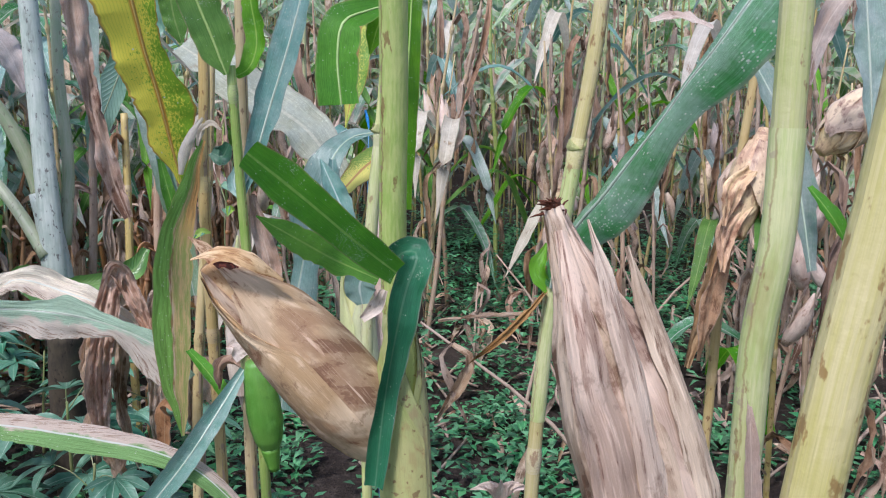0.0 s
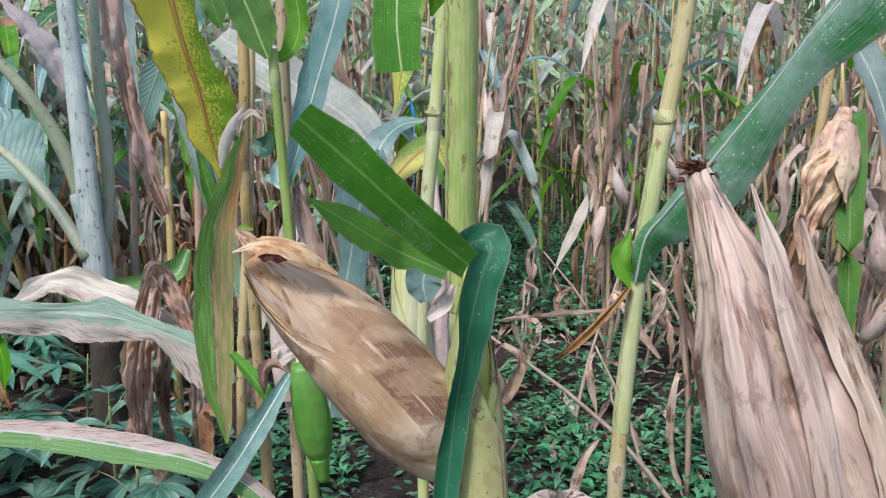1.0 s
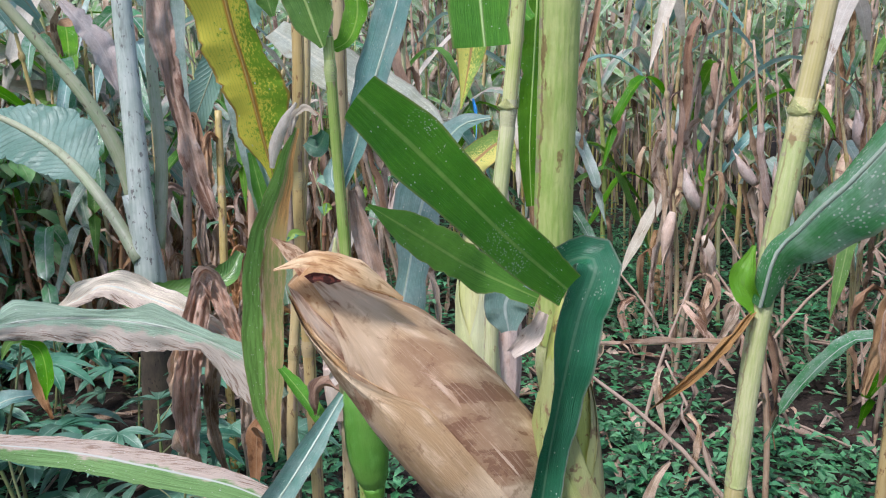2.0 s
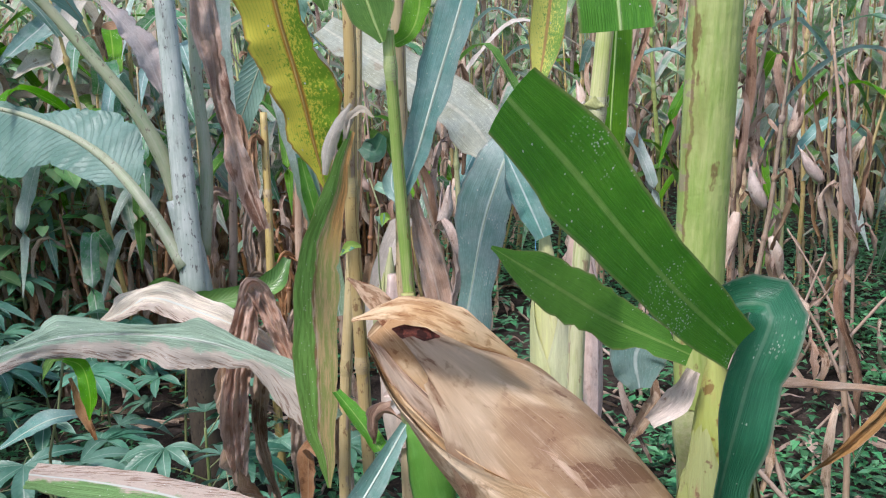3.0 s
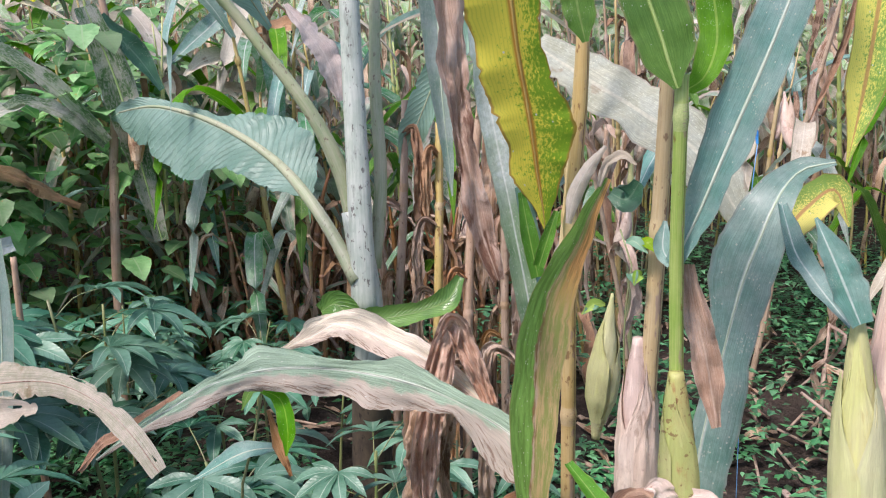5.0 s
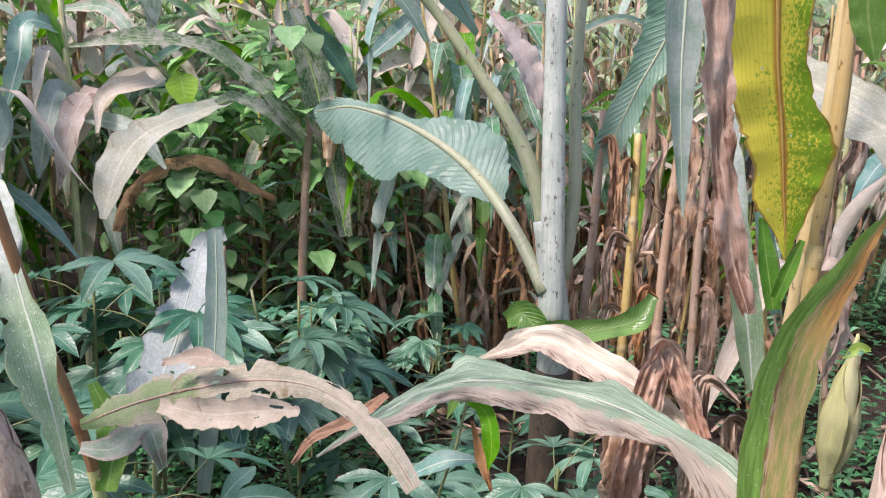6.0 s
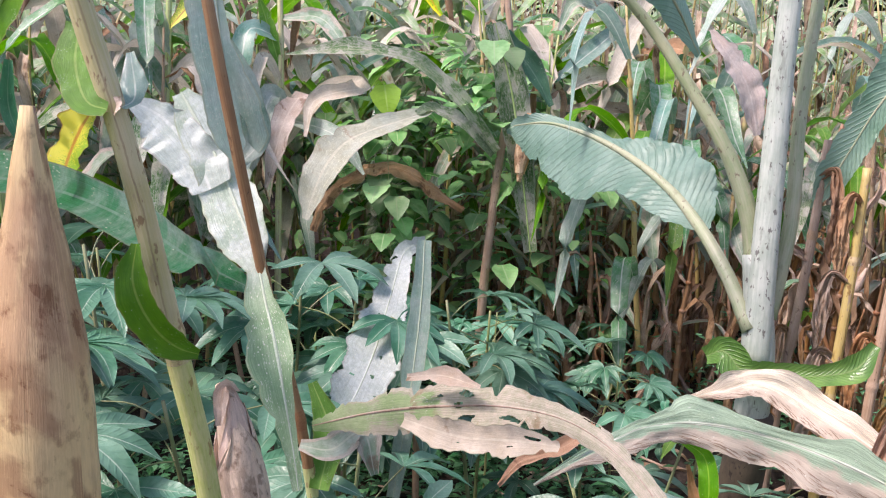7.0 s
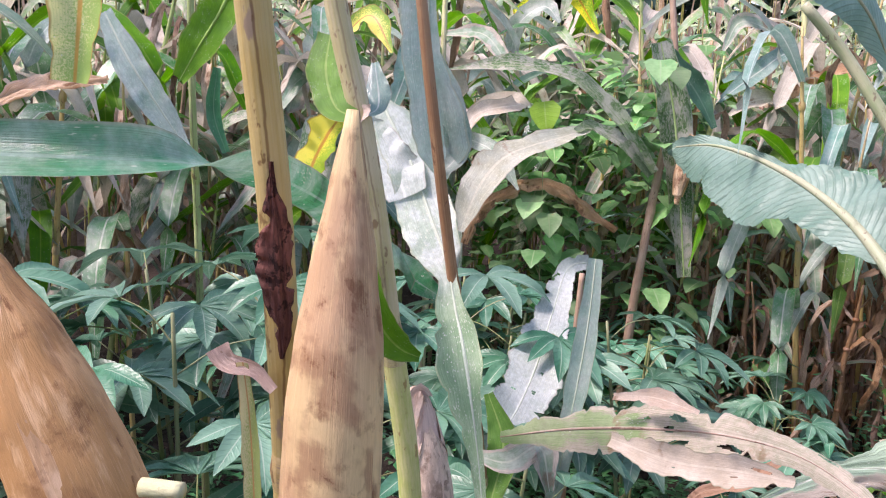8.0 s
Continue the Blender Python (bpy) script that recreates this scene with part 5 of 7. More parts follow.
stalk(p, [(0.265, 0.624, 1.659), (0.267, 0.621, 1.563), (0.265, 0.610, 1.400), (0.259, 0.611, 1.344), (0.258, 0.610, 1.197)], (0.0125, 0.0122, 0.0118, 0.0105, 0.0105, 0.0115), CANE_LIME, nodes=(0.43,), collars=(0.43,), sheath=((0.1, 0.42),))
leaf(p, [(0.259, 0.590, 1.198), (0.254, 0.594, 1.256), (0.252, 0.602, 1.286)], 0.008, LEAF_DRY, widths=(1, 0.8, 0.1), face=TO_EYE, nv=12, nu=4, seed=1.0)
p = plant((0.3, 0.42), "thick yellow maize stalk with brown spots")
stalk(p, [(0.232, 0.382, 1.600), (0.219, 0.378, 1.480), (0.208, 0.375, 1.408), (0.200, 0.373, 1.339), (0.194, 0.372, 1.274)], (0.0135, 0.0145, 0.0145, 0.0135, 0.0125, 0.0125), CANE_YELLOW, nodes=(0.47,))

# behind those: a drying plant with a hanging husk, and its bluish leaf
p = plant((0.78, 1.9), "drying maize plant with a hanging tan ear")
stalk(p, [(0.685, 1.816, 1.592), (0.662, 1.804, 1.341), (0.642, 1.801, 1.126), (0.637, 1.797, 0.828)], (0.0095, 0.0105, 0.0115, 0.0115, 0.0125), CANE_TAN, nodes=(0.25, 0.5))
ear(p, (0.684, 1.762, 1.340), (0.623, 1.694, 1.151), 0.042, HUSK_TAN, profile=(0.6, 0.95, 1, 0.8, 0.5), seed=3.7, silk=False, flare=0.3, wrinkle=0.1, label="hanging ear in a loose tan husk")
for k, (a, b, c) in enumerate((((0.639, 1.692, 1.224), (0.600, 1.670, 1.181), (0.590, 1.666, 1.084)), ((0.643, 1.689, 1.296), (0.605, 1.671, 1.264), (0.588, 1.660, 1.183)), ((0.614, 1.700, 1.137), (0.591, 1.702, 1.023), (0.571, 1.703, 0.866)), ((0.607, 1.749, 1.125), (0.583, 1.747, 0.956), (0.563, 1.756, 0.831)))):
    leaf(p, [a, b, c], 0.022, LEAF_BROWN if k > 1 else HUSK_TAN, widths=(0.6, 1, 0.25), face=TO_EYE, crumple=0.012, nv=18, seed=k + 0.4, name="dry_leaf")
leaf(p, [(0.611, 1.300, 1.188), (0.584, 1.313, 1.317), (0.535, 1.316, 1.452), (0.499, 1.333, 1.521)], 0.03, LEAF_BLOOM, rib=RIB, widths=(0.3, 0.8, 1, 0.7), face=TO_EYE, curl=0.4, seed=4.4, label="greyish leaf with a white midrib")
leaf(p, [(0.586, 1.285, 1.331), (0.611, 1.255, 1.292), (0.642, 1.242, 1.241)], 0.018, LEAF_GREEN, widths=(0.3, 1, 0.2), face=TO_EYE, nv=14, seed=5.4)
p = plant((0.62, 1.2), "tan maize plant with pale drooping leaves")
stalk(p, [(0.577, 1.058, 1.451), (0.562, 1.055, 1.319), (0.556, 1.058, 1.127)], (0.009, 0.0095, 0.0105, 0.0105), CANE_YELLOW, nodes=(0.3,))
ear(p, (0.537, 1.033, 1.071), (0.580, 1.045, 1.197), 0.032, HUSK_TAN, profile=(0.4, 0.9, 1, 0.8, 0.3), seed=4.9, wrinkle=0.09, label="tan dry ear with dark silk", silk_size=1.2)
ear(p, (0.858, 1.627, 1.456), (0.738, 1.599, 1.344), 0.042, HUSK_TAN, profile=(0.5, 0.9, 1, 0.8, 0.3), seed=6.2, silk=False, wrinkle=0.09)
leaf(p, [(0.593, 1.123, 1.422), (0.579, 1.127, 1.519), (0.561, 1.139, 1.649)], 0.028, LEAF_BLOOM, rib=RIB, widths=(0.3, 1, 0.9), face=TO_EYE, curl=0.3, seed=6.4)
leaf(p, [(0.791, 1.458, 1.603), (0.685, 1.443, 1.625), (0.647, 1.446, 1.556), (0.636, 1.447, 1.481)], 0.022, LEAF_PALE, widths=(0.6, 1, 0.8, 0.2), face=(0, -0.5, 0.8), crumple=0.008, seed=7.4)
leaf(p, [(0.506, 2.075, 1.599), (0.575, 2.078, 1.610), (0.653, 2.051, 1.583)], 0.022, LEAF_PALE, widths=(0.4, 1, 0.3), face=(0, -0.5, 0.8), nv=16, seed=8.4)

# ---- the near plants on the other side of the walk ----
p = plant((-1.5, 1.0), "yellow-green maize stalk with a frayed node")
stalk(p, [(-1.361, 0.777, 1.724), (-1.359, 0.792, 1.631), (-1.347, 0.814, 1.528), (-1.344, 0.838, 1.410), (-1.348, 0.869, 1.246), (-1.347, 0.899, 1.063)], (0.0122, 0.0125, 0.0128, 0.0125, 0.0125, 0.0135), CANE_YELLOW, nodes=(0.26, 0.27), sheath=((0.28, 0.5),), sheath_material=CANE_LIME)
leaf(p, [(-1.333, 0.799, 1.528), (-1.357, 0.792, 1.534), (-1.390, 0.799, 1.570), (-1.413, 0.819, 1.611)], 0.02, LEAF_GREEN, widths=(0.4, 0.9, 1, 0.6), face=(0.6, -0.7, 0.4), curl=0.3, ragged=0.1, nv=18, seed=1.5)
leaf(p, [(-1.334, 0.814, 1.529), (-1.344, 0.835, 1.537), (-1.372, 0.850, 1.583)], 0.015, LEAF_BLUE, widths=(0.5, 1, 0.3), face=(0.6, -0.7, 0.4), nv=14, seed=2.5)
leaf(p, [(-1.356, 0.796, 1.527), (-1.370, 0.788, 1.505), (-1.383, 0.781, 1.479), (-1.384, 0.770, 1.450)], 0.021, LEAF_YELLOW, widths=(0.7, 1.1, 1.0, 0.3), face=(0.5, -0.6, 0.65), ragged=0.15, nv=20, seed=3.5, label="bright yellow leaf scrap")
leaf(p, [(-1.329, 0.818, 1.390), (-1.316, 0.804, 1.352), (-1.303, 0.816, 1.306), (-1.298, 0.841, 1.277), (-1.291, 0.860, 1.267)], 0.0195, LEAF_GREEN, widths=(0.25, 0.9, 1, 0.9, 0.3), face=(0.5, -0.7, 0.5), curl=0.5, nv=24, seed=4.5, label="short yellow-green drooping leaf")
for k, (dx, dz) in enumerate(((-0.012, 0.01), (0.012, 0.012), (0.0, 0.014), (-0.006, -0.008))):
    at = np.array((-1.338, 0.810, 1.529))
    leaf(p, [at, at + np.array((dx, 0, dz * 0.5)), at + np.array((dx * 1.7, -0.004, dz))], 0.009, HUSK_PALE, widths=(1, 0.8, 0.1), face=(0.6, -0.7, 0.4), ragged=0.3, nv=8, nu=4, seed=k + 1.0, name="ligule")

p = plant((-1.62, 1.3), "red-brown maize stalk with white-bloomed leaves")
stalk(p, [(-1.621, 1.089, 1.840), (-1.613, 1.111, 1.657), (-1.604, 1.142, 1.453), (-1.603, 1.170, 1.311), (-1.595, 1.193, 1.176), (-1.580, 1.249, 0.898)], (0.0085, 0.0092, 0.0098, 0.0105, 0.0105, 0.0115), CANE_RED, nodes=(0.33, 0.47), sheath=((0.52, 0.7),), sheath_material=CANE_LIME)
leaf(p, [(-1.621, 1.169, 1.406), (-1.625, 1.163, 1.453), (-1.628, 1.157, 1.500), (-1.630, 1.151, 1.547), (-1.631, 1.145, 1.594), (-1.632, 1.141, 1.642), (-1.632, 1.136, 1.689), (-1.633, 1.129, 1.736), (-1.637, 1.115, 1.80)], 1.0, LEAF_FROST, rib=RIB, sides=((0.0091, 0.0516, 0.0466, 0.03, 0.016, 0.012, 0.012, 0.012, 0.01), (0.0073, 0.036, 0.04, 0.042, 0.044, 0.045, 0.044, 0.04, 0.04)), face=(0.65, -0.7, 0.3), curl=0.3, wave=0.05, nv=40, seed=5.5, rib_width=0.05, label="broad bluish leaf clasping the stalk")
leaf(p, [(-1.610, 1.153, 1.417), (-1.604, 1.183, 1.446), (-1.614, 1.181, 1.516), (-1.642, 1.166, 1.602)], 0.022, LEAF_BLOOM, widths=(0.4, 1, 0.9, 0.3), face=(0.65, -0.7, 0.3), curl=0.3, nv=20, seed=6.5)
leaf(p, [(-1.861, 1.110, 1.506), (-1.840, 1.145, 1.488), (-1.807, 1.162, 1.463), (-1.775, 1.170, 1.432), (-1.745, 1.173, 1.399), (-1.718, 1.171, 1.363)], 1.0, LEAF_WHITE, sides=((0.0084, 0.0389, 0.0589, 0.0557, 0.0456, 0.0298), (0.0084, 0.0195, 0.0295, 0.0417, 0.0480, 0.0397)), face=(0.5, -0.7, 0.5), curl=0.15, wave=0.12, ragged=0.15, nv=30, nu=12, seed=8.1, label="white-bloomed torn lobe of leaf")
leaf(p, [(-1.817, 1.190, 1.517), (-1.785, 1.193, 1.479), (-1.754, 1.196, 1.440), (-1.723, 1.197, 1.400), (-1.693, 1.194, 1.360), (-1.661, 1.189, 1.322), (-1.628, 1.185, 1.284), (-1.598, 1.175, 1.245), (-1.569, 1.162, 1.206), (-1.538, 1.150, 1.169), (-1.510, 1.138, 1.130), (-1.484, 1.126, 1.088), (-1.461, 1.116, 1.045), (-1.441, 1.108, 0.999), (-1.423, 1.100, 0.953)], 1.0, LEAF_HOAR, rib=RIB, sides=((0.0153, 0.0367, 0.0395, 0.0450, 0.0552, 0.0589, 0.0485, 0.0212, 0.0310, 0.0428, 0.0453, 0.0363, 0.0215, 0.0114, 0.0088), (0.0153, 0.0398, 0.0383, 0.0386, 0.0418, 0.0434, 0.0304, 0.0116, 0.0146, 0.0252, 0.0292, 0.0170, 0.0097, 0.0083, 0.0071)), face=(0.5, -0.75, 0.45), curl=0.25, wave=0.1, ragged=0.12, nv=64, nu=12, seed=7.5, rib_width=0.07, label="curving whitish leaf with a pale midrib")
leaf(p, [(-1.641, 1.186, 1.206), (-1.600, 1.063, 1.280), (-1.517, 0.950, 1.350), (-1.417, 0.826, 1.418), (-1.307, 0.705, 1.468), (-1.219, 0.614, 1.494), (-1.189, 0.546, 1.507), (-1.193, 0.487, 1.512), (-1.216, 0.436, 1.514)], 0.031, LEAF_TEAL, widths=(0.4, 0.9, 1.0, 0.9, 0.75, 0.7, 0.72, 0.72, 0.7), face=(0.35, -0.8, 0.5), curl=0.5, wave=0.03, ragged=0.02, nv=46, nu=10, seed=8.5, label="blue-green leaf rolled into a gutter")
ear(p, (-1.470, 1.050, 0.879), (-1.504, 1.035, 1.120), 0.03, HUSK_PALE, profile=(0.8, 1.0, 1.0, 0.9, 0.7, 0.45), seed=5.8, silk=False, wrinkle=0.1, second=HUSK_GREY, label="small dry pinkish ear with a frayed tip")
leaf(p, [(-1.482, 1.039, 1.110), (-1.487, 1.025, 1.126), (-1.484, 1.010, 1.070)], 0.012, LEAF_PALE, widths=(0.6, 1, 0.4), face=(0.65, -0.7, 0.3), crumple=0.006, nv=12, nu=6, seed=9.5, name="husk_tip")
leaf(p, [(-1.629, 1.307, 1.005), (-1.579, 1.302, 0.925), (-1.556, 1.255, 0.840)], 0.03, LEAF_GREEN, widths=(0.3, 1, 0.6), face=(0.6, -0.7, 0.4), nv=18, seed=1.7)
leaf(p, [(-1.570, 1.226, 0.931), (-1.517, 1.250, 0.932), (-1.485, 1.291, 0.962), (-1.458, 1.295, 0.888)], 0.025, LEAF_MIXED, widths=(0.4, 1, 1, 0.3), face=(0.5, -0.5, 0.7), nv=20, seed=2.7)

# the torn leaf arching across, and the broken leaf behind it
p = plant((-1.66, 1.62), "broken maize plant with torn speckled leaves")
stalk(p, [(-2.118, 2.152, 1.014), (-2.111, 2.132, 0.793), (-2.094, 2.110, 0.442)], (0.008, 0.0105, 0.0115), CANE_DRY, nodes=(0.4,))
leaf(p, [(-2.049, 2.093, 1.069), (-2.070, 2.040, 1.060), (-2.017, 1.918, 0.961), (-1.925, 1.762, 0.865), (-1.849, 1.597, 0.789), (-1.815, 1.482, 0.775)], 0.068, LEAF_WHITE, rib=RIB, widths=(0.3, 0.5, 0.8, 1.05, 0.9, 0.3), face=(0.6, -0.78, 0.15), curl=0.2, wave=0.1, ragged=0.2, holes=0.1, nv=130, nu=36, seed=3.7, rib_width=0.04, label="broken leaf with white specks, hanging")
leaf(p, [(-1.801, 1.806, 1.163), (-1.790, 1.783, 1.011), (-1.783, 1.738, 0.798), (-1.780, 1.679, 0.556)], 0.028, LEAF_FROST, rib=RIB, widths=(0.6, 1, 0.9, 0.6), face=(0.5, -0.85, 0.15), curl=0.4, ragged=0.1, seed=4.7)
leaf(p, [(-1.408, 1.116, 1.057), (-1.273, 1.102, 1.123), (-1.144, 1.094, 1.174), (-1.033, 1.086, 1.208), (-0.951, 1.076, 1.218), (-0.889, 1.065, 1.205), (-0.846, 1.051, 1.184), (-0.812, 1.041, 1.154)], 0.03, LEAF_TORN, rib=LEAF_DRY, widths=(0.3, 0.65, 0.9, 1.0, 0.8, 0.5, 0.35, 0.3), face=(0.35, -0.85, 0.4), twist=(0, 0, 8, 12, 5, 0, 0), curl=-0.2, wave=0.15, ragged=0.25, holes=0.26, nv=180, nu=36, seed=5.7, rib_width=0.07, label="torn leaf arching across, green fading to dry pink")
leaf(p, [(-1.166, 1.051, 1.165), (-1.077, 1.041, 1.176), (-0.999, 1.039, 1.197), (-0.939, 1.031, 1.214)], 0.018, LEAF_CREAM, widths=(0.5, 1.0, 1.0, 0.3), face=(0.5, -0.75, 0.4), ragged=0.3, holes=0.2, wave=0.15, nv=110, nu=30, seed=6.7, label="torn pinkish strip of leaf")
leaf(p, [(-1.190, 1.082, 1.203), (-1.136, 1.083, 1.219), (-1.067, 1.068, 1.228)], 0.011, LEAF_PALE, widths=(0.4, 1.0, 0.3), face=(0.5, -0.7, 0.5), ragged=0.4, nv=20, nu=8, seed=7.7)
leaf(p, [(-1.244, 1.659, 0.920), (-1.262, 1.564, 0.901), (-1.293, 1.488, 0.894), (-1.303, 1.440, 0.865)], 0.016, LEAF_BROWN, widths=(0.5, 1, 0.7, 0.2), face=(0.3, -0.5, 0.8), crumple=0.005, nv=24, seed=8.7)

# the tall ears right beside the camera
p = plant((-1.05, 0.62), "maize plant with a tall tan ear and rotting stalk")
ear(p, (-1.054, 0.584, 1.204), (-1.052, 0.602, 1.552), 0.036, HUSK_TAN, profile=(0.85, 1.0, 1.0, 0.98, 0.86, 0.64, 0.38, 0.12), layers=0, seed=7.7, wrinkle=0.015, silk=False, label="tall ear in a smooth tan husk with brown spots")
stalk(p, [(-1.113, 0.561, 1.668), (-1.118, 0.573, 1.582), (-1.123, 0.586, 1.496), (-1.137, 0.600, 1.398), (-1.155, 0.617, 1.229)], (0.0118, 0.0122, 0.0124, 0.0115, 0.0105, 0.0125), CANE_TAN, nodes=(0.24,))
leaf(p, [(-1.1085, 0.5770, 1.515), (-1.1105, 0.5785, 1.490), (-1.1135, 0.582, 1.470), (-1.1155, 0.5845, 1.450), (-1.1195, 0.588, 1.425), (-1.1245, 0.593, 1.395), (-1.128, 0.596, 1.368)], 1.0, ROT_AND_SHADE, sides=((0.002, 0.004, 0.009, 0.012, 0.011, 0.0112, 0.010, 0.0055, 0.002), (0.001, 0.003, 0.010, 0.013, 0.0095, 0.0105, 0.0085, 0.0065, 0.001)), face=(0.85, -0.5, 0.1), curl=-0.7, ragged=0.4, crumple=0.003, wave=0.2, waves=9.0, nv=70, nu=18, seed=3.2, name="rot_patch", label="dark brown rotted patch")
leaf(p, [(-1.130, 0.590, 1.345), (-1.142, 0.581, 1.359), (-1.157, 0.566, 1.364), (-1.163, 0.562, 1.374)], 0.0085, HUSK_PALE, widths=(0.5, 0.6, 0.8, 1.0), face=(0.6, -0.7, 0.3), crumple=0.004, nv=20, nu=6, seed=1.8, name="dry_twist")
leaf(p, [(-1.149, 0.575, 1.364), (-1.155, 0.583, 1.316), (-1.153, 0.586, 1.226)], 0.007, LEAF_LIME, widths=(0.7, 1, 1), face=(0.6, -0.7, 0.3), nv=16, nu=6, seed=2.8)
p = plant((-0.95, 0.36), "maize plant with a brown ear on a pale shank")
ear(p, (-1.026, 0.443, 1.294), (-1.109, 0.392, 1.496), 0.032, HUSK_BROWN, profile=(0.75, 1.0, 1.0, 0.92, 0.74, 0.45, 0.15), layers=2, seed=8.2, silk=False, wrinkle=0.02, label="smooth brown ear in its husk")
part("shank", tube_shape([(-1.014, 0.449, 1.364), (-0.996, 0.463, 1.365)], (0.005, 0.0045), 6, 10), HUSK_LIME, p)
stalk(p, [(-1.213, 0.392, 1.506), (-1.233, 0.386, 1.273)], (0.012, 0.0125), CANE_TAN)

# the plants a little further back on that side
p = plant((-2.2, 0.85), "green maize plant with speckled grey leaves")
stalk(p, [(-2.493, 1.143, 1.858), (-2.520, 1.152, 1.507), (-2.586, 1.187, 1.136)], (0.008, 0.0095, 0.0115), CANE_GREEN, nodes=(0.3,))
leaf(p, [(-2.116, 1.091, 1.807), (-2.152, 1.055, 1.682), (-2.208, 1.027, 1.601), (-2.249, 1.006, 1.539)], 0.045, LEAF_GREEN, rib=RIB_GREEN, widths=(0.7, 1, 0.95, 0.35), face=(0.7, -0.6, 0.35), curl=0.3, seed=3.8, label="green hanging leaf tip")
leaf(p, [(-2.300, 1.112, 1.564), (-2.316, 1.109, 1.467), (-2.301, 1.129, 1.383)], 0.018, LEAF_DEEP, widths=(0.5, 1, 0.5), face=(0.7, -0.6, 0.35), nv=14, seed=4.8)
leaf(p, [(-2.637, 0.997, 1.679), (-2.584, 1.025, 1.580), (-2.542, 1.071, 1.479), (-2.497, 1.131, 1.363)], 0.037, LEAF_BLOOM, rib=RIB, widths=(0.5, 1, 0.95, 0.3), face=(0.6, -0.7, 0.4), curl=0.3, seed=5.8, label="greyish leaf full of pale specks")
leaf(p, [(-1.663, 0.645, 1.710), (-1.649, 0.629, 1.615), (-1.650, 0.621, 1.547)], 0.031, LEAF_LIME, widths=(0.9, 1, 0.7), face=(0.7, -0.6, 0.3), curl=0.5, nv=18, seed=6.8, label="pale yellow-green hanging leaf end")
leaf(p, [(-2.292, 0.878, 1.535), (-2.347, 0.810, 1.521), (-2.402, 0.742, 1.506), (-2.444, 0.679, 1.460)], 0.022, LEAF_DRY, widths=(0.4, 1, 0.9, 0.3), face=(0.5, -0.5, 0.7), crumple=0.012, seed=7.8)

# a slender seedling under the arching leaf
p = thing("seedling", (-1.086, 1.596, 0.738), "slender green seedling with narrow drooping leaves", "seedling")
p.location.z = 0
part("stem", tube_shape([(-1.068, 1.653, 0.947), (-1.089, 1.645, 0.849), (-1.128, 1.642, 0.707), (-0.93, 1.62, -0.02)], (0.0025, 0.003, 0.0035, 0.004), 20, 6), CASSAVA_STEM, p)
leaf(p, [(-1.068, 1.653, 0.947), (-1.029, 1.648, 0.935), (-1.008, 1.629, 0.884), (-1.009, 1.618, 0.840)], 0.017, LEAF_GREEN, widths=(0.3, 0.9, 1, 0.1), face=TO_EYE, nv=18, seed=1.1)
leaf(p, [(-1.068, 1.653, 0.947), (-1.082, 1.640, 0.950), (-1.093, 1.620, 0.919)], 0.009, LEAF_GREEN, widths=(0.3, 1, 0.1), face=TO_EYE, nv=12, seed=2.1)
leaf(p, [(-1.055, 1.647, 0.912), (-1.037, 1.639, 0.866), (-1.008, 1.628, 0.795)], 0.011, LEAF_BROWN, widths=(0.3, 1, 0.3), face=TO_EYE, crumple=0.01, nv=14, seed=3.1)
leaf(p, [(-1.019, 1.657, 0.836), (-1.089, 1.621, 0.838), (-1.181, 1.568, 0.793)], 0.021, LEAF_BLUE, rib=RIB, widths=(0.1, 1, 0.1), face=(0.1, -0.6, 0.8), nv=18, seed=4.1)
for k in range(6):
    a = np.array((-0.411, 1.525, 1.286)) + np.array((0.03 * math.sin(k * 2.3), 0.0, -0.045 * (k % 3)))
    leaf(p, [a, a + np.array((0.012 * math.cos(k * 1.9), -0.012, 0.004)), a + np.array((0.03 * math.cos(k * 1.9), -0.018, -0.01))], 0.008, VINE_BRIGHT if k % 2 else BANANA_GREEN, widths=(0.3, 1, 0.1), face=TO_EYE, nv=10, nu=4, seed=k + 0.6)
part("tendril", tube_shape([(-0.420, 1.537, 1.300), (-0.403, 1.521, 1.263), (-0.410, 1.521, 1.188), (-0.46, 1.62, 0.4), (-0.93, 1.62, 0.0)], (0.0012, 0.0012, 0.0012), 30, 5), CASSAVA_STEM, p)


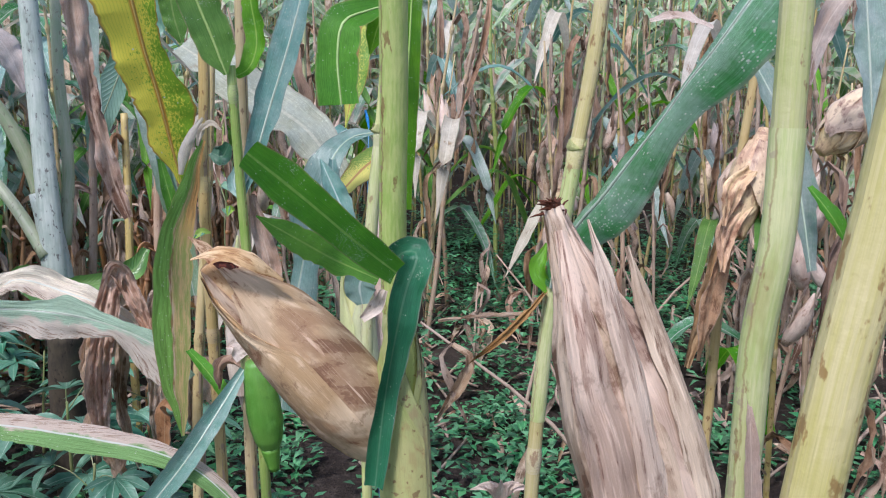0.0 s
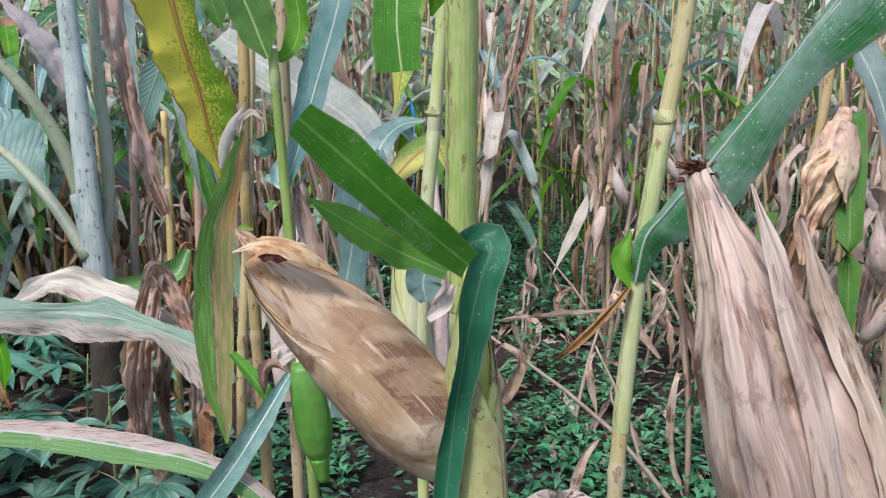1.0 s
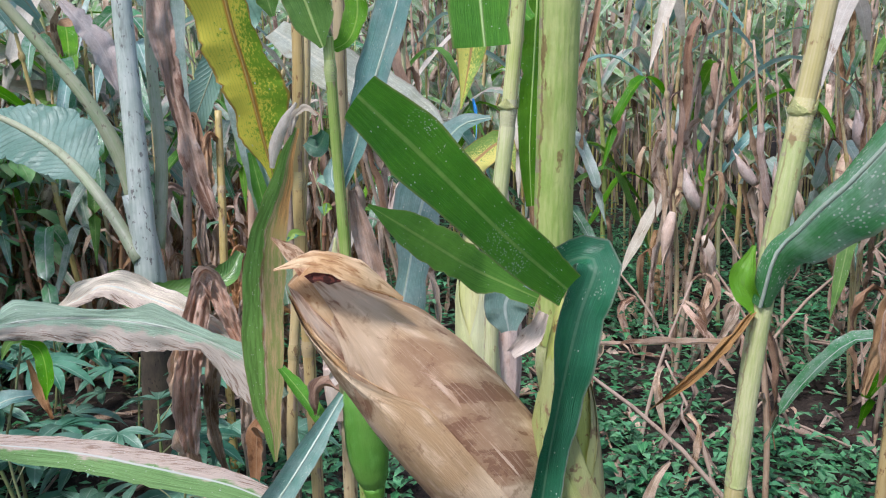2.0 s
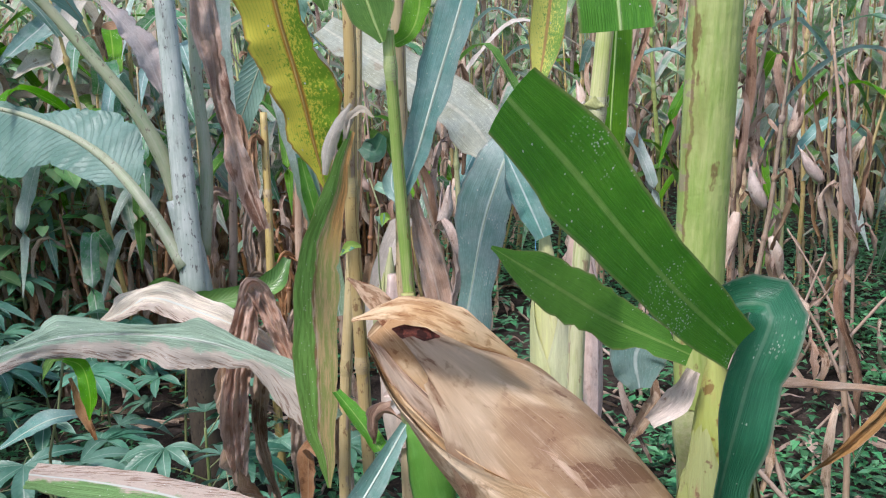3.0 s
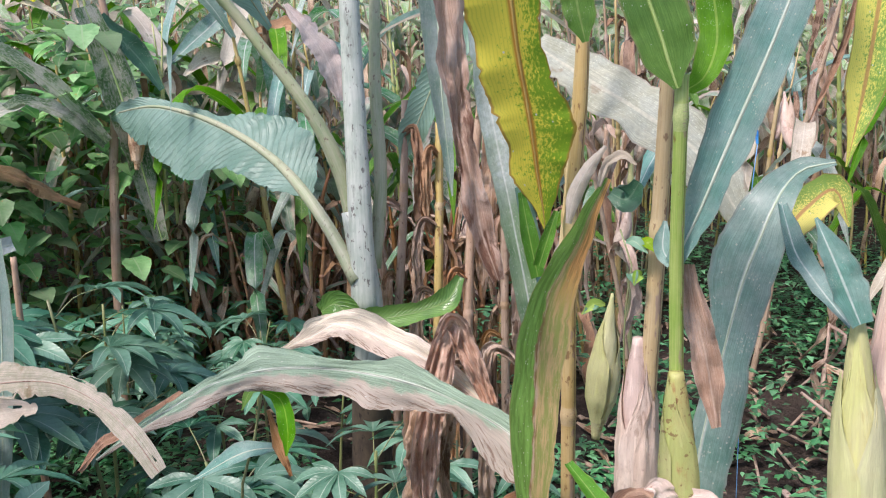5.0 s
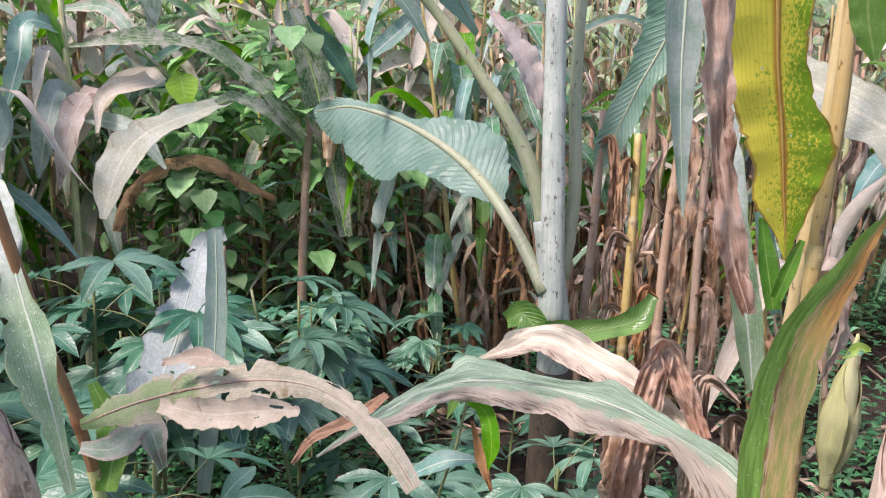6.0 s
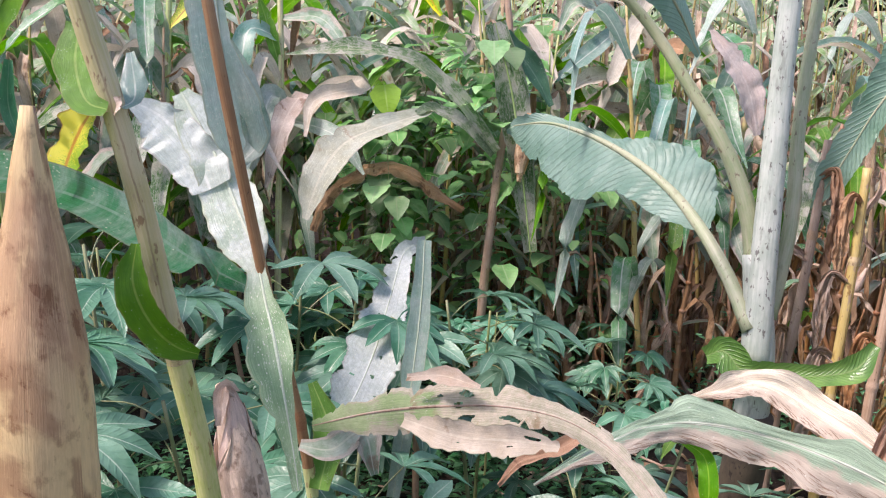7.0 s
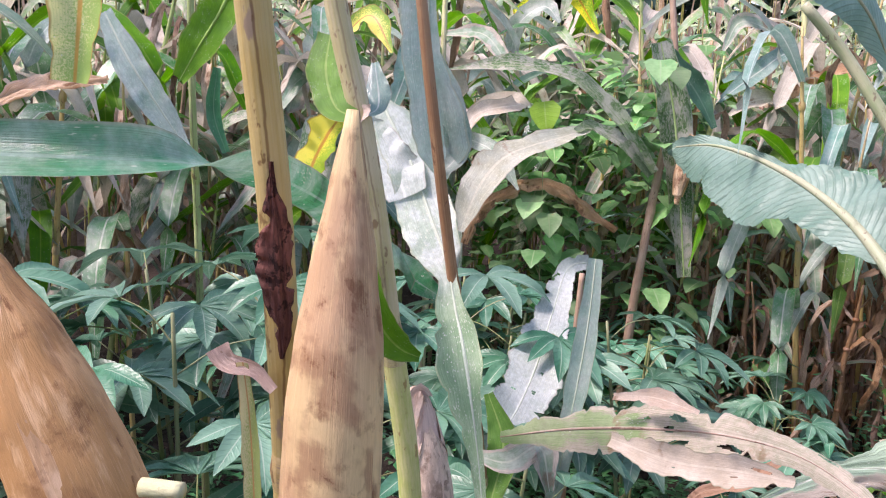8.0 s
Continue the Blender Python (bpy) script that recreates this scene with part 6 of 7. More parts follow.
# ---- the banana plant ----
def banana_plant():
    p = thing("banana_plant", (-1.3, 2.62, 0), "young banana plant with grey-green stem and ribbed leaf", "banana plant")
    part("stem", tube_shape([(-1.30, 2.62, -0.02), (-1.29, 2.62, 0.3), (-1.271, 2.615, 0.756), (-1.292, 2.639, 0.909), (-1.323, 2.660, 1.062)], (0.06, 0.055, 0.05, 0.045, 0.036), 30, 18, ribs=0.06), STEM_BANANA, p)
    part("stem_base", tube_shape([(-1.30, 2.62, -0.02), (-1.29, 2.62, 0.3), (-1.256, 2.584, 0.622)], (0.066, 0.062, 0.056), 16, 18, ribs=0.1, seed=3.0), STEM_DARK, p, "dark dead outer sheath")
    part("petiole", tube_shape([(-1.270, 2.586, 0.766), (-1.291, 2.639, 1.032), (-1.314, 2.697, 1.362), (-1.327, 2.734, 1.686), (-1.328, 2.756, 1.935)], (0.04, 0.036, 0.033, 0.03, 0.027), 30, 14, squash=0.8), STEM_BANANA, p)
    part("petiole", tube_shape([(-1.289, 2.628, 0.823), (-1.337, 2.682, 1.075), (-1.380, 2.686, 1.212), (-1.455, 2.686, 1.358), (-1.575, 2.663, 1.535), (-1.674, 2.634, 1.675), (-1.758, 2.561, 1.790)], (0.032, 0.031, 0.026, 0.021, 0.018, 0.016, 0.014), 34, 12), PETIOLE, p)
    part("petiole", tube_shape([(-1.280, 2.696, 0.876), (-1.270, 2.763, 1.130), (-1.293, 2.816, 1.437), (-1.296, 2.873, 1.789)], (0.022, 0.02, 0.018, 0.016), 24, 12), PETIOLE, p)
    spine = [(-1.291, 2.586, 0.863), (-1.392, 2.653, 0.987), (-1.509, 2.731, 1.088), (-1.638, 2.810, 1.171), (-1.784, 2.877, 1.239), (-1.939, 2.934, 1.293), (-2.101, 2.982, 1.331), (-2.268, 3.021, 1.349), (-2.437, 3.051, 1.325)]
    part("petiole", tube_shape(spine, (0.022, 0.021, 0.019, 0.016, 0.013, 0.011, 0.008, 0.005, 0.003), 36, 10), PETIOLE, p)
    leaf(p, spine[2:] + [(-2.481, 3.061, 1.303)], 1.0, BANANA, sides=((0.0267, 0.0743, 0.1147, 0.1417, 0.1514, 0.1513, 0.1304, 0.0909, 0.0675, 0.0472, 0.0340, 0.0281, 0.0280, 0.0330, 0.0372, 0.0375, 0.0380, 0.0363, 0.0092), (0.0089, 0.0405, 0.0769, 0.0940, 0.0971, 0.1146, 0.1146, 0.1539, 0.2170, 0.2255, 0.2239, 0.2122, 0.1960, 0.1757, 0.1503, 0.1401, 0.1173, 0.0719, 0.0138)), face=(0.35, -0.85, 0.42), curl=-0.12, wave=0.1, waves=4.0, ragged=0.09, pleat=0.0035, pleats=26.0, nv=150, nu=20, seed=2.2, label="broad blue-green ribbed leaf")
    spine = [(-1.379, 2.675, 1.281), (-1.490, 2.554, 1.600), (-1.526, 2.380, 1.770), (-1.591, 2.200, 1.860), (-1.656, 2.031, 1.900), (-1.737, 1.884, 1.915)]
    leaf(p, spine[1:], 0.095, BANANA, rib=PETIOLE, rib_width=0.08, widths=(0.12, 0.6, 1.0, 0.95, 0.3), face=(0.3, -0.7, 0.6), curl=-0.2, wave=0.07, nv=44, nu=16, seed=3.2)
    leaf(p, [(-1.057, 3.056, 1.811), (-1.055, 3.049, 1.711), (-1.070, 3.033, 1.616), (-1.107, 3.007, 1.526), (-1.148, 2.978, 1.439), (-1.182, 2.951, 1.349), (-1.218, 2.925, 1.259), (-1.257, 2.900, 1.170)], 1.0, BANANA_GREEN, rib=PETIOLE, rib_width=0.05, sides=((0.095, 0.095, 0.09, 0.07, 0.048, 0.055, 0.05, 0.006), (0.095, 0.088, 0.075, 0.055, 0.04, 0.042, 0.04, 0.006)), face=(0.4, -0.85, 0.2), curl=0.2, wave=0.06, ragged=0.08, pleat=0.002, pleats=22.0, nv=90, nu=12, seed=4.2, label="green leaf piece hanging down")
    leaf(p, [(-1.553, 2.767, 1.672), (-1.504, 2.761, 1.617), (-1.438, 2.774, 1.524), (-1.393, 2.776, 1.380)], 0.042, LEAF_BLUSH, widths=(0.2, 0.9, 1, 0.3), face=(0.3, -0.6, 0.75), crumple=0.007, wave=0.18, ragged=0.2, nv=40, seed=5.2, label="pinkish dry flap")
    leaf(p, [(-1.379, 2.515, 0.787), (-1.329, 2.512, 0.815), (-1.264, 2.513, 0.765), (-1.171, 2.546, 0.774), (-1.082, 2.591, 0.788), (-1.023, 2.631, 0.811), (-0.994, 2.673, 0.870)], 0.046, BANANA_FOLDED, widths=(0.5, 1, 0.9, 0.75, 0.6, 0.8, 0.3), face=(0.1, -0.9, 0.35), curl=0.5, wave=0.08, nv=40, nu=12, seed=6.2, label="green leaf collapsed across the stem")


banana_plant()


# ---- standing plants of the field, built once each and then copied ----
def field_plant(seed, green, height, name="maize_plant", ears=1, leaves=6, broad=1.0, brown=False, low=0.25):
    """A maize plant at the origin: cane with nodes, leaves that arch or hang dry along it, an ear. green: the share of living leaves."""
    rng = random.Random(seed)
    p = thing(name, (0, 0, 0), "green and drying maize plant standing in the field" if green > 0.4 else "dead dry maize plant with shrivelled hanging leaves", "maize plant", "field maize")
    lean = (rng.gauss(0, 0.06), rng.gauss(0, 0.06))
    line = [(lean[0] * s * s * height + 0.01 * math.sin(9 * s + seed), lean[1] * s * s * height, s * height) for s in (0, 0.2, 0.4, 0.6, 0.8, 1.0)]
    line[0] = (0, 0, -0.03)
    cane = CANE_GREEN if rng.random() < green * 0.6 else CANE_RED if brown else rng.choice((CANE_TAN, CANE_DRY, CANE_LIME if green > 0.3 else CANE_DRY, CANE_TAN))
    r = 0.0085 + 0.003 * rng.random()
    part("stalk", tube_shape(line, (r * 1.15, r * 1.1, r, r * 0.9, r * 0.7, r * 0.4), 18, 8), cane, p)
    path = smooth_path(line, 100)
    for k in range(1, 6):
        i = int(100 * (0.08 + 0.15 * k))
        part("node", tube_shape([path[i - 1], path[i], path[i + 1]], (r * 0.9, r * 1.3, r * 0.9), 3, 8, cap=False), cane, p)
    turn = rng.random() * 6.28
    for k in range(leaves):
        s = low + (0.93 - low) * k / leaves + rng.random() * 0.05
        at = path[int(s * 100)]
        a = turn + math.pi * k + rng.gauss(0, 0.5)
        out = np.array((math.cos(a), math.sin(a), 0.0))
        side = np.array((-math.sin(a), math.cos(a), 0.0))
        alive = rng.random() < green
        if alive:
            reach = 0.35 + 0.25 * rng.random()
            pts = [at, at + out * 0.12 * reach / 0.4 + np.array((0, 0, 0.12)), at + out * reach * 0.6 + np.array((0, 0, 0.17)), at + out * reach + np.array((0, 0, 0.05 - 0.12 * rng.random())), at + out * reach * 1.25 + np.array((0, 0, -0.12 - 0.2 * rng.random()))]
            part("leaf", blade_shape(pts, broad * (0.03 + 0.012 * rng.random()), widths=(0.4, 0.9, 1, 0.75, 0.06), face=(out[0] * -0.5, out[1] * -0.5, 1.0), curl=0.3, wave=0.15, nv=16, nu=4, seed=seed + k, twist=rng.gauss(0, 25)), rng.choice((LEAF_GREEN, LEAF_GREEN, LEAF_CREAM, LEAF_BLOOM, LEAF_MIXED, LEAF_SCAB if broad > 1 and k % 2 else LEAF_BLUE, LEAF_SHEEN)), p)
        else:
            drop = 0.22 + 0.3 * rng.random()
            o = 0.05 + 0.09 * rng.random()
            pts = [at, at + out * o * 0.6 + np.array((0, 0, 0.05)), at + out * o + np.array((0, 0, -0.02)), at + out * o * 0.9 + side * rng.gauss(0, 0.03) + np.array((0, 0, -drop * 0.5)), at + out * o * 0.7 + side * rng.gauss(0, 0.05) + np.array((0, 0, -drop))]
            part("leaf", blade_shape(pts, 0.009 + 0.012 * rng.random(), widths=(0.5, 0.9, 1, 0.9, 0.15), face=tuple(out + np.array((0, 0, 0.3))), curl=0.7, wave=0.35, crumple=0.014, ragged=0.2, nv=16, nu=4, seed=seed + k, twist=rng.gauss(0, 70)), FIELD_BROWN if brown and rng.random() < 0.7 else rng.choice((FIELD_DRY, FIELD_DRY, FIELD_BROWN, FIELD_BROWN, LEAF_DRY)), p)
    for k in range(ears):
        at = path[int(100 * (0.5 + 0.08 * k + 0.06 * rng.random()))]
        a = rng.random() * 6.28
        out = np.array((math.cos(a), math.sin(a), 0.0))
        down = rng.random() < 0.45
        tip = at + out * (0.08 + 0.03 * rng.random()) + np.array((0, 0, -0.16 if down else 0.17))
        base = at + out * 0.025 + np.array((0, 0, 0.02 if down else 0.0))
        core = part("ear", tube_shape([base, base * 0.5 + tip * 0.5 + out * 0.01, tip], np.array((0.5, 0.9, 1, 0.85, 0.5, 0.12)) * (0.024 + 0.006 * rng.random()), 12, 10, ribs=0.12, seed=seed), rng.choice((HUSK_PALE, HUSK_TAN, HUSK_PALE, HUSK_GREY)), p)
        for q in range(2):
            pts = [base, base * 0.4 + tip * 0.6 + out * (0.02 - 0.045 * q), tip + out * (0.01 - 0.03 * q) + np.array((0, 0, 0.02 * (1 - 2 * down)))]
            part("husk_leaf", blade_shape(pts, 0.022, widths=(0.6, 1, 0.1), face=tuple(out * (1 - 2 * q) + np.array((0, 0, 0.1))), curl=-0.5, crumple=0.006, nv=10, nu=4, seed=seed + q), HUSK_PALE, core)
    return p


DEAD = [field_plant(11 + k, 0.06, 1.55 + 0.12 * (k % 4), ears=(1, 1, 0, 1, 2, 1)[k], leaves=5) for k in range(6)]
MIXED = [field_plant(31 + k, 0.45, 1.6 + 0.12 * (k % 4), ears=1, leaves=7) for k in range(4)]
GREEN = [field_plant(51 + k, 0.8, 1.5 + 0.15 * (k % 4), ears=(1, 0, 1, 0)[k], leaves=8) for k in range(4)]


BUSH = [field_plant(81 + k, 0.82, (1.65, 1.85, 2.05, 1.75)[k], ears=(1, 0, 1, 1)[k], leaves=12, broad=1.25, low=0.5) for k in range(4)]


def put(first, used, x, y, rng, low=0.85, high=1.12, tip=4.0):
    size = rng.uniform(low, high)
    m = pose(x, y, ground_height(x, y), rng.gauss(0, tip), rng.gauss(0, tip), rng.uniform(0, 360)) @ Matrix.Diagonal((size, size, size, 1))
    if first in used:
        copy_thing(first, m)
    else:
        used.add(first)
        first.matrix_basis = m


def clear_of(x, y):
    """Keeps the walk, the open weedy patch and the near plants free."""
    if (x + 0.25) ** 2 + (y - 0.25) ** 2 < 1.0 or -1.25 < x < 0.75 and -0.6 < y < 2.0:
        return False
    if -0.35 < x < 0.62 and 1.9 < y < 3.4 + 0.5 * (x < 0.4):
        return False
    if -3.6 < x < -0.6 and y < 3.3 + 0.45 * (x + 3.6) * 0.3 and y > 0.2:
        return False
    return True


rng = random.Random(5)
used = set()
spots = []
for row in range(-8, 15):
    for k in range(60):
        x = row * 0.62 + rng.gauss(0, 0.13) - 0.1
        y = -2.4 + k * 0.21 + rng.gauss(0, 0.05)
        if -5.0 < x < 5.2 and -2.2 < y < 7.6 and clear_of(x, y):
            spots.append((x, y))
spots.sort(key=lambda q: (q[0] + 0.5) ** 2 + (q[1] - 1.2) ** 2)
behind = [q for q in spots if q[1] < -0.3]
ahead = [q for q in spots if q[1] >= -0.3]
near_count = 185
for x, y in ahead[:near_count] + behind[:14]:
    left = x < -1.5 + 0.05 * y
    kind = rng.random()
    pick = (BUSH if kind < 0.5 else GREEN if kind < 0.68 else MIXED) if left and y < 6 and kind < 0.88 else (DEAD if kind < (0.75 if y < 4.4 else 0.3) else MIXED if kind < 0.85 or y < 4.4 else GREEN)
    put(rng.choice(pick), used, x, y, rng)
placed = []
tries = 0
while len(placed) < 46 and tries < 4000:
    tries += 1
    x, y = rng.uniform(-5.6, -2.8), rng.uniform(-0.5, 5.4)
    if x > -3.4 and 0.3 < y < 4.0 or any((x - a) ** 2 + (y - b) ** 2 < 0.13 for a, b in placed):
        continue
    placed.append((x, y))
    put(rng.choice(BUSH), used, x, y, rng, 0.85, 1.2, 7.0)
for first in DEAD + MIXED + GREEN + BUSH:
    if first not in used:
        put(first, used, 3.0 + rng.random(), 6.0 + rng.random(), rng)


# ---- maize too far away to count, joined ----
def far_field(name, label, places, seed, greens, low=1.8, high=2.6):
    rng = random.Random(seed)
    shapes = {"dry": [], "green": [], "cane": []}
    for x, y in places:
        h = rng.uniform(low, high)
        lean = rng.gauss(0, 0.12), rng.gauss(0, 0.12)
        top = np.array((x + lean[0], y + lean[1], h))
        foot = np.array((x, y, -0.03))
        shapes["cane"].append(tube_shape([foot, top], (0.009, 0.003), 3, 5, cap=False))
        turn = rng.random() * 6.28
        for k in range(9):
            at = foot + (top - foot) * (0.3 + 0.68 * k / 9)
            a = turn + math.pi * k + rng.gauss(0, 0.6)
            out = np.array((math.cos(a), math.sin(a), 0.0))
            alive = rng.random() < greens
            reach = rng.uniform(0.3, 0.55) if alive else rng.uniform(0.08, 0.16)
            drop = rng.uniform(-0.05, 0.25) if alive else rng.uniform(0.25, 0.5)
            pts = [at, at + out * reach * 0.5 + np.array((0, 0, 0.12 if alive else 0.03)), at + out * reach + np.array((0, 0, -drop))]
            shapes["green" if alive else "dry"].append(blade_shape(pts, rng.uniform(0.03, 0.05) if alive else rng.uniform(0.014, 0.026), widths=(0.5, 1, 0.1), face=(0.2, -0.4, 0.9) if alive else tuple(out + np.array((0, 0, 0.2))), curl=0.4, wave=0.3, nv=6, nu=2, seed=rng.random() * 50, twist=rng.gauss(0, 30)))
        if rng.random() < 0.5:
            at = foot + (top - foot) * 0.55
            a = rng.random() * 6.28
            out = np.array((math.cos(a), math.sin(a), 0.0))
            shapes["dry"].append(tube_shape([at, at + out * 0.06 + np.array((0, 0, -0.09)), at + out * 0.08 + np.array((0, 0, -0.2))], (0.018, 0.03, 0.008), 5, 6, cap=False))
    p = thing(name, (0, 5, 0), label, "maize field", kind="stuff")
    for key, material in (("dry", FAR_DRY), ("green", FAR_GREEN), ("cane", FAR_CANE)):
        tagged(part(key + "_mass", joined(shapes[key]), material, p), kind="stuff")


rng = random.Random(8)
rest = [(x, y) for x, y in ahead[near_count:]]
band = [(rng.uniform(-8, 7), rng.uniform(7.4, 12)) for _ in range(620)]
side = [(rng.uniform(-10, -5), rng.uniform(-1.5, 8)) for _ in range(330)]
rightside = [(rng.uniform(5.2, 8), rng.uniform(1, 8)) for _ in range(90)]
far_field("far_maize", "dense distant drying maize with brown hanging leaves", rest + band + rightside, 21, 0.55)
far_field("far_green_maize", "dense distant maize with pale green leaves", side, 22, 0.75)
farther = [(rng.uniform(-30, 16), rng.uniform(12, 24)) for _ in range(420)] + [(rng.uniform(-26, -10), rng.uniform(-3, 12)) for _ in range(280)]
far_field("farther_maize", "hazy far rows of pale maize", farther, 23, 0.5, 2.4, 3.3)


# ---- cassava ----
def palmate_shape(at, out, up, size, count, rng):
    """A leaf of five to seven drooping lance-shaped fingers that spread from one point."""
    at, out, up = np.array(at), np.array(out) / np.linalg.norm(out), np.array(up) / np.linalg.norm(up)
    side = np.cross(up, out)
    side /= np.linalg.norm(side)
    made = []
    for k in range(count):
        a = (k - (count - 1) / 2) * (3.5 / (count - 1))
        way = out * math.cos(a) + side * math.sin(a)
        long = size * (1 - 0.3 * abs(a) / 1.75) * rng.uniform(0.9, 1.1)
        made.append(blade_shape([at, at + way * long * 0.35 + up * long * 0.05, at + way * long * 0.7 - up * long * 0.02, at + way * long - up * long * rng.uniform(0.08, 0.22)], long * 0.15, widths=(0.08, 0.7, 1.0, 0.75, 0.04), face=tuple(up), curl=0.3, wave=0.05, nv=8, nu=4, seed=rng.random() * 9, ragged=0.02))
    return joined(made)


def cassava_plant(seed, height, leaves, size):
    rng = random.Random(seed)
    p = thing("cassava_plant", (0, 0, 0), "young cassava plant with bluish hand-shaped leaves", "cassava plant", "cassava plants")
    bend = (rng.gauss(0, 0.05), rng.gauss(0, 0.05))
    line = [(0, 0, -0.02), (bend[0] * 0.4, bend[1] * 0.4, height * 0.5), (bend[0], bend[1], height)]
    part("stem", tube_shape(line, (0.008, 0.006, 0.004), 12, 8), CASSAVA_STEM, p)
    path = smooth_path(line, 50)
    for k in range(leaves):
        s = 0.5 + 0.48 * (k + 0.5) / leaves
        a = 2.4 * k + rng.gauss(0, 0.3)
        out = np.array((math.cos(a), math.sin(a), 0.0))
        at, long = path[int(s * 50)], rng.uniform(0.12, 0.26) * (1.25 - 0.5 * s)
        end = at + out * long + np.array((0, 0, long * rng.uniform(0.2, 0.7)))
        stem = part("petiole", tube_shape([at, at * 0.5 + end * 0.5 + np.array((0, 0, 0.02)), end], (0.0022, 0.0018, 0.0016), 6, 5, cap=False), CASSAVA_STEM, p)
        part("leaf", palmate_shape(end, out + np.array((0, 0, -0.25)), (out[0] * 0.35, out[1] * 0.35, 1.0), size * rng.uniform(0.8, 1.15), rng.choice((5, 5, 7, 7)), rng), CASSAVA, stem)
    return p


rng = random.Random(12)
CASSAVAS = [cassava_plant(70 + k, (0.7, 0.92, 0.5, 1.1)[k], (8, 9, 7, 9)[k], (0.19, 0.2, 0.175, 0.21)[k]) for k in range(4)]
used = set()
for x, y, which, size in ((-1.85, 2.12, 1, 1.0), (-2.25, 1.9, 1, 0.95), (-2.3, 2.7, 2, 1.0), (-2.6, 2.15, 0, 1.0), (-1.7, 2.45, 0, 0.9), (-2.1, 3.25, 2, 0.85), (-1.9, 3.0, 0, 0.8), (-2.4, 3.1, 2, 0.9), (-1.55, 2.9, 2, 0.8), (-1.15, 2.3, 2, 0.95), (-1.45, 2.15, 2, 1.0), (-1.0, 2.05, 2, 0.85), (-1.3, 1.85, 2, 0.85), (-1.62, 1.55, 0, 0.85), (-2.0, 1.35, 1, 1.0), (-2.2, 0.95, 3, 1.05), (-1.82, 0.77, 1, 1.0), (-1.72, 1.42, 1, 0.95),  (-2.35, 0.75, 3, 1.05), (-2.3, 1.3, 3, 1.1), (-1.75, 1.15, 0, 0.95), (-2.7, 1.5, 3, 1.0), (-1.7, 0.45, 0, 0.9), (-2.05, 0.45, 1, 0.95), (-1.2, 1.5, 2, 0.75), (-2.75, 2.5, 2, 0.9), (-2.45, 1.05, 1, 1.05), (-2.6, 0.6, 3, 1.0), (-1.95, 0.2, 1, 1.0), (-2.6, 3.4, 0, 0.85), (-0.95, 2.45, 2, 0.8)):
    put(CASSAVAS[which], used, x, y, rng, size * 0.95, size * 1.05, 3.0)

for k, (x, y, z) in enumerate(((-2.281, 1.758, 1.136), (-1.966, 2.228, 0.938), (-2.142, 2.523, 0.815), (-2.144, 1.811, 1.021), (-2.426, 1.089, 1.228), (-2.432, 2.112, 1.017))):
    size = z / (1.1, 0.92)[k % 2] * 0.9
    put(CASSAVAS[(3, 1)[k % 2]], used, x, y, rng, size, size, 2.0)


# ---- the climbing vine among the maize ----
def heart_shape(at, out, up, size, seed):
    at, out, up = np.array(at), np.array(out), np.array(up)
    return blade_shape([at, at + out * size * 0.4, at + out * size * 0.75 - up * size * 0.05, at + out * size - up * size * 0.15], size * 0.46, widths=(0.55, 1.0, 0.85, 0.5, 0.03), face=tuple(up), curl=0.18, wave=0.06, nv=8, nu=6, seed=seed, ragged=0.0)


def vine(x, y, height, count, seed):
    rng = random.Random(seed)
    p = thing("climbing_vine", (x, y, 0), "climbing vine with heart-shaped green leaves on dry stalks", "vine", "climbing vines")
    turns = [(x + 0.05 * math.cos(3.1 * k), y + 0.05 * math.sin(3.1 * k), -0.02 + height * k / 9) for k in range(10)]
    part("stem", tube_shape(turns, (0.004, 0.003, 0.002), 40, 6), CASSAVA_STEM, p)
    mass = []
    for k in range(count):
        a, h = rng.random() * 6.28, height * rng.random() ** 0.8
        rad = abs(rng.gauss(0.12, 0.1))
        out = np.array((math.cos(a), math.sin(a), rng.gauss(-0.35, 0.3)))
        out /= np.linalg.norm(out)
        up = np.array((math.cos(a) * 0.6, math.sin(a) * 0.6, 0.8))
        mass.append(heart_shape((x + rad * math.cos(a), y + rad * math.sin(a), h), out, up, rng.uniform(0.05, 0.14), rng.random() * 40))
    tagged(part("foliage", joined(mass), VINE, p), kind="stuff")


for k, (x, y, h, c) in enumerate(((-2.75, 3.3, 1.5, 120), (-3.05, 3.0, 1.3, 110), (-3.3, 3.5, 1.55, 130), (-2.5, 3.7, 1.1, 90), (-3.6, 3.1, 1.3, 110), (-3.9, 3.8, 1.6, 120), (-4.3, 3.0, 1.5, 110), (-3.5, 4.3, 1.5, 110), (-2.9, 3.9, 1.6, 120))):
    vine(x, y, h * 1.1, int(c * 1.6), 90 + k)
p = thing("climbing_vine", (-2.95, 2.9, 0), "bright yellow-green heart-shaped vine leaf", "vine", "climbing vines")
part("leaf", heart_shape((-2.915, 2.815, 1.470), (0.35, -0.2, -0.9), (0.6, -0.7, 0.3), 0.14, 3.0), VINE_BRIGHT, p)
part("stem", tube_shape([(-2.95, 2.9, -0.02), (-2.94, 2.88, 0.8), (-2.915, 2.815, 1.470)], (0.003, 0.002, 0.0015), 12, 5), CASSAVA_STEM, p)

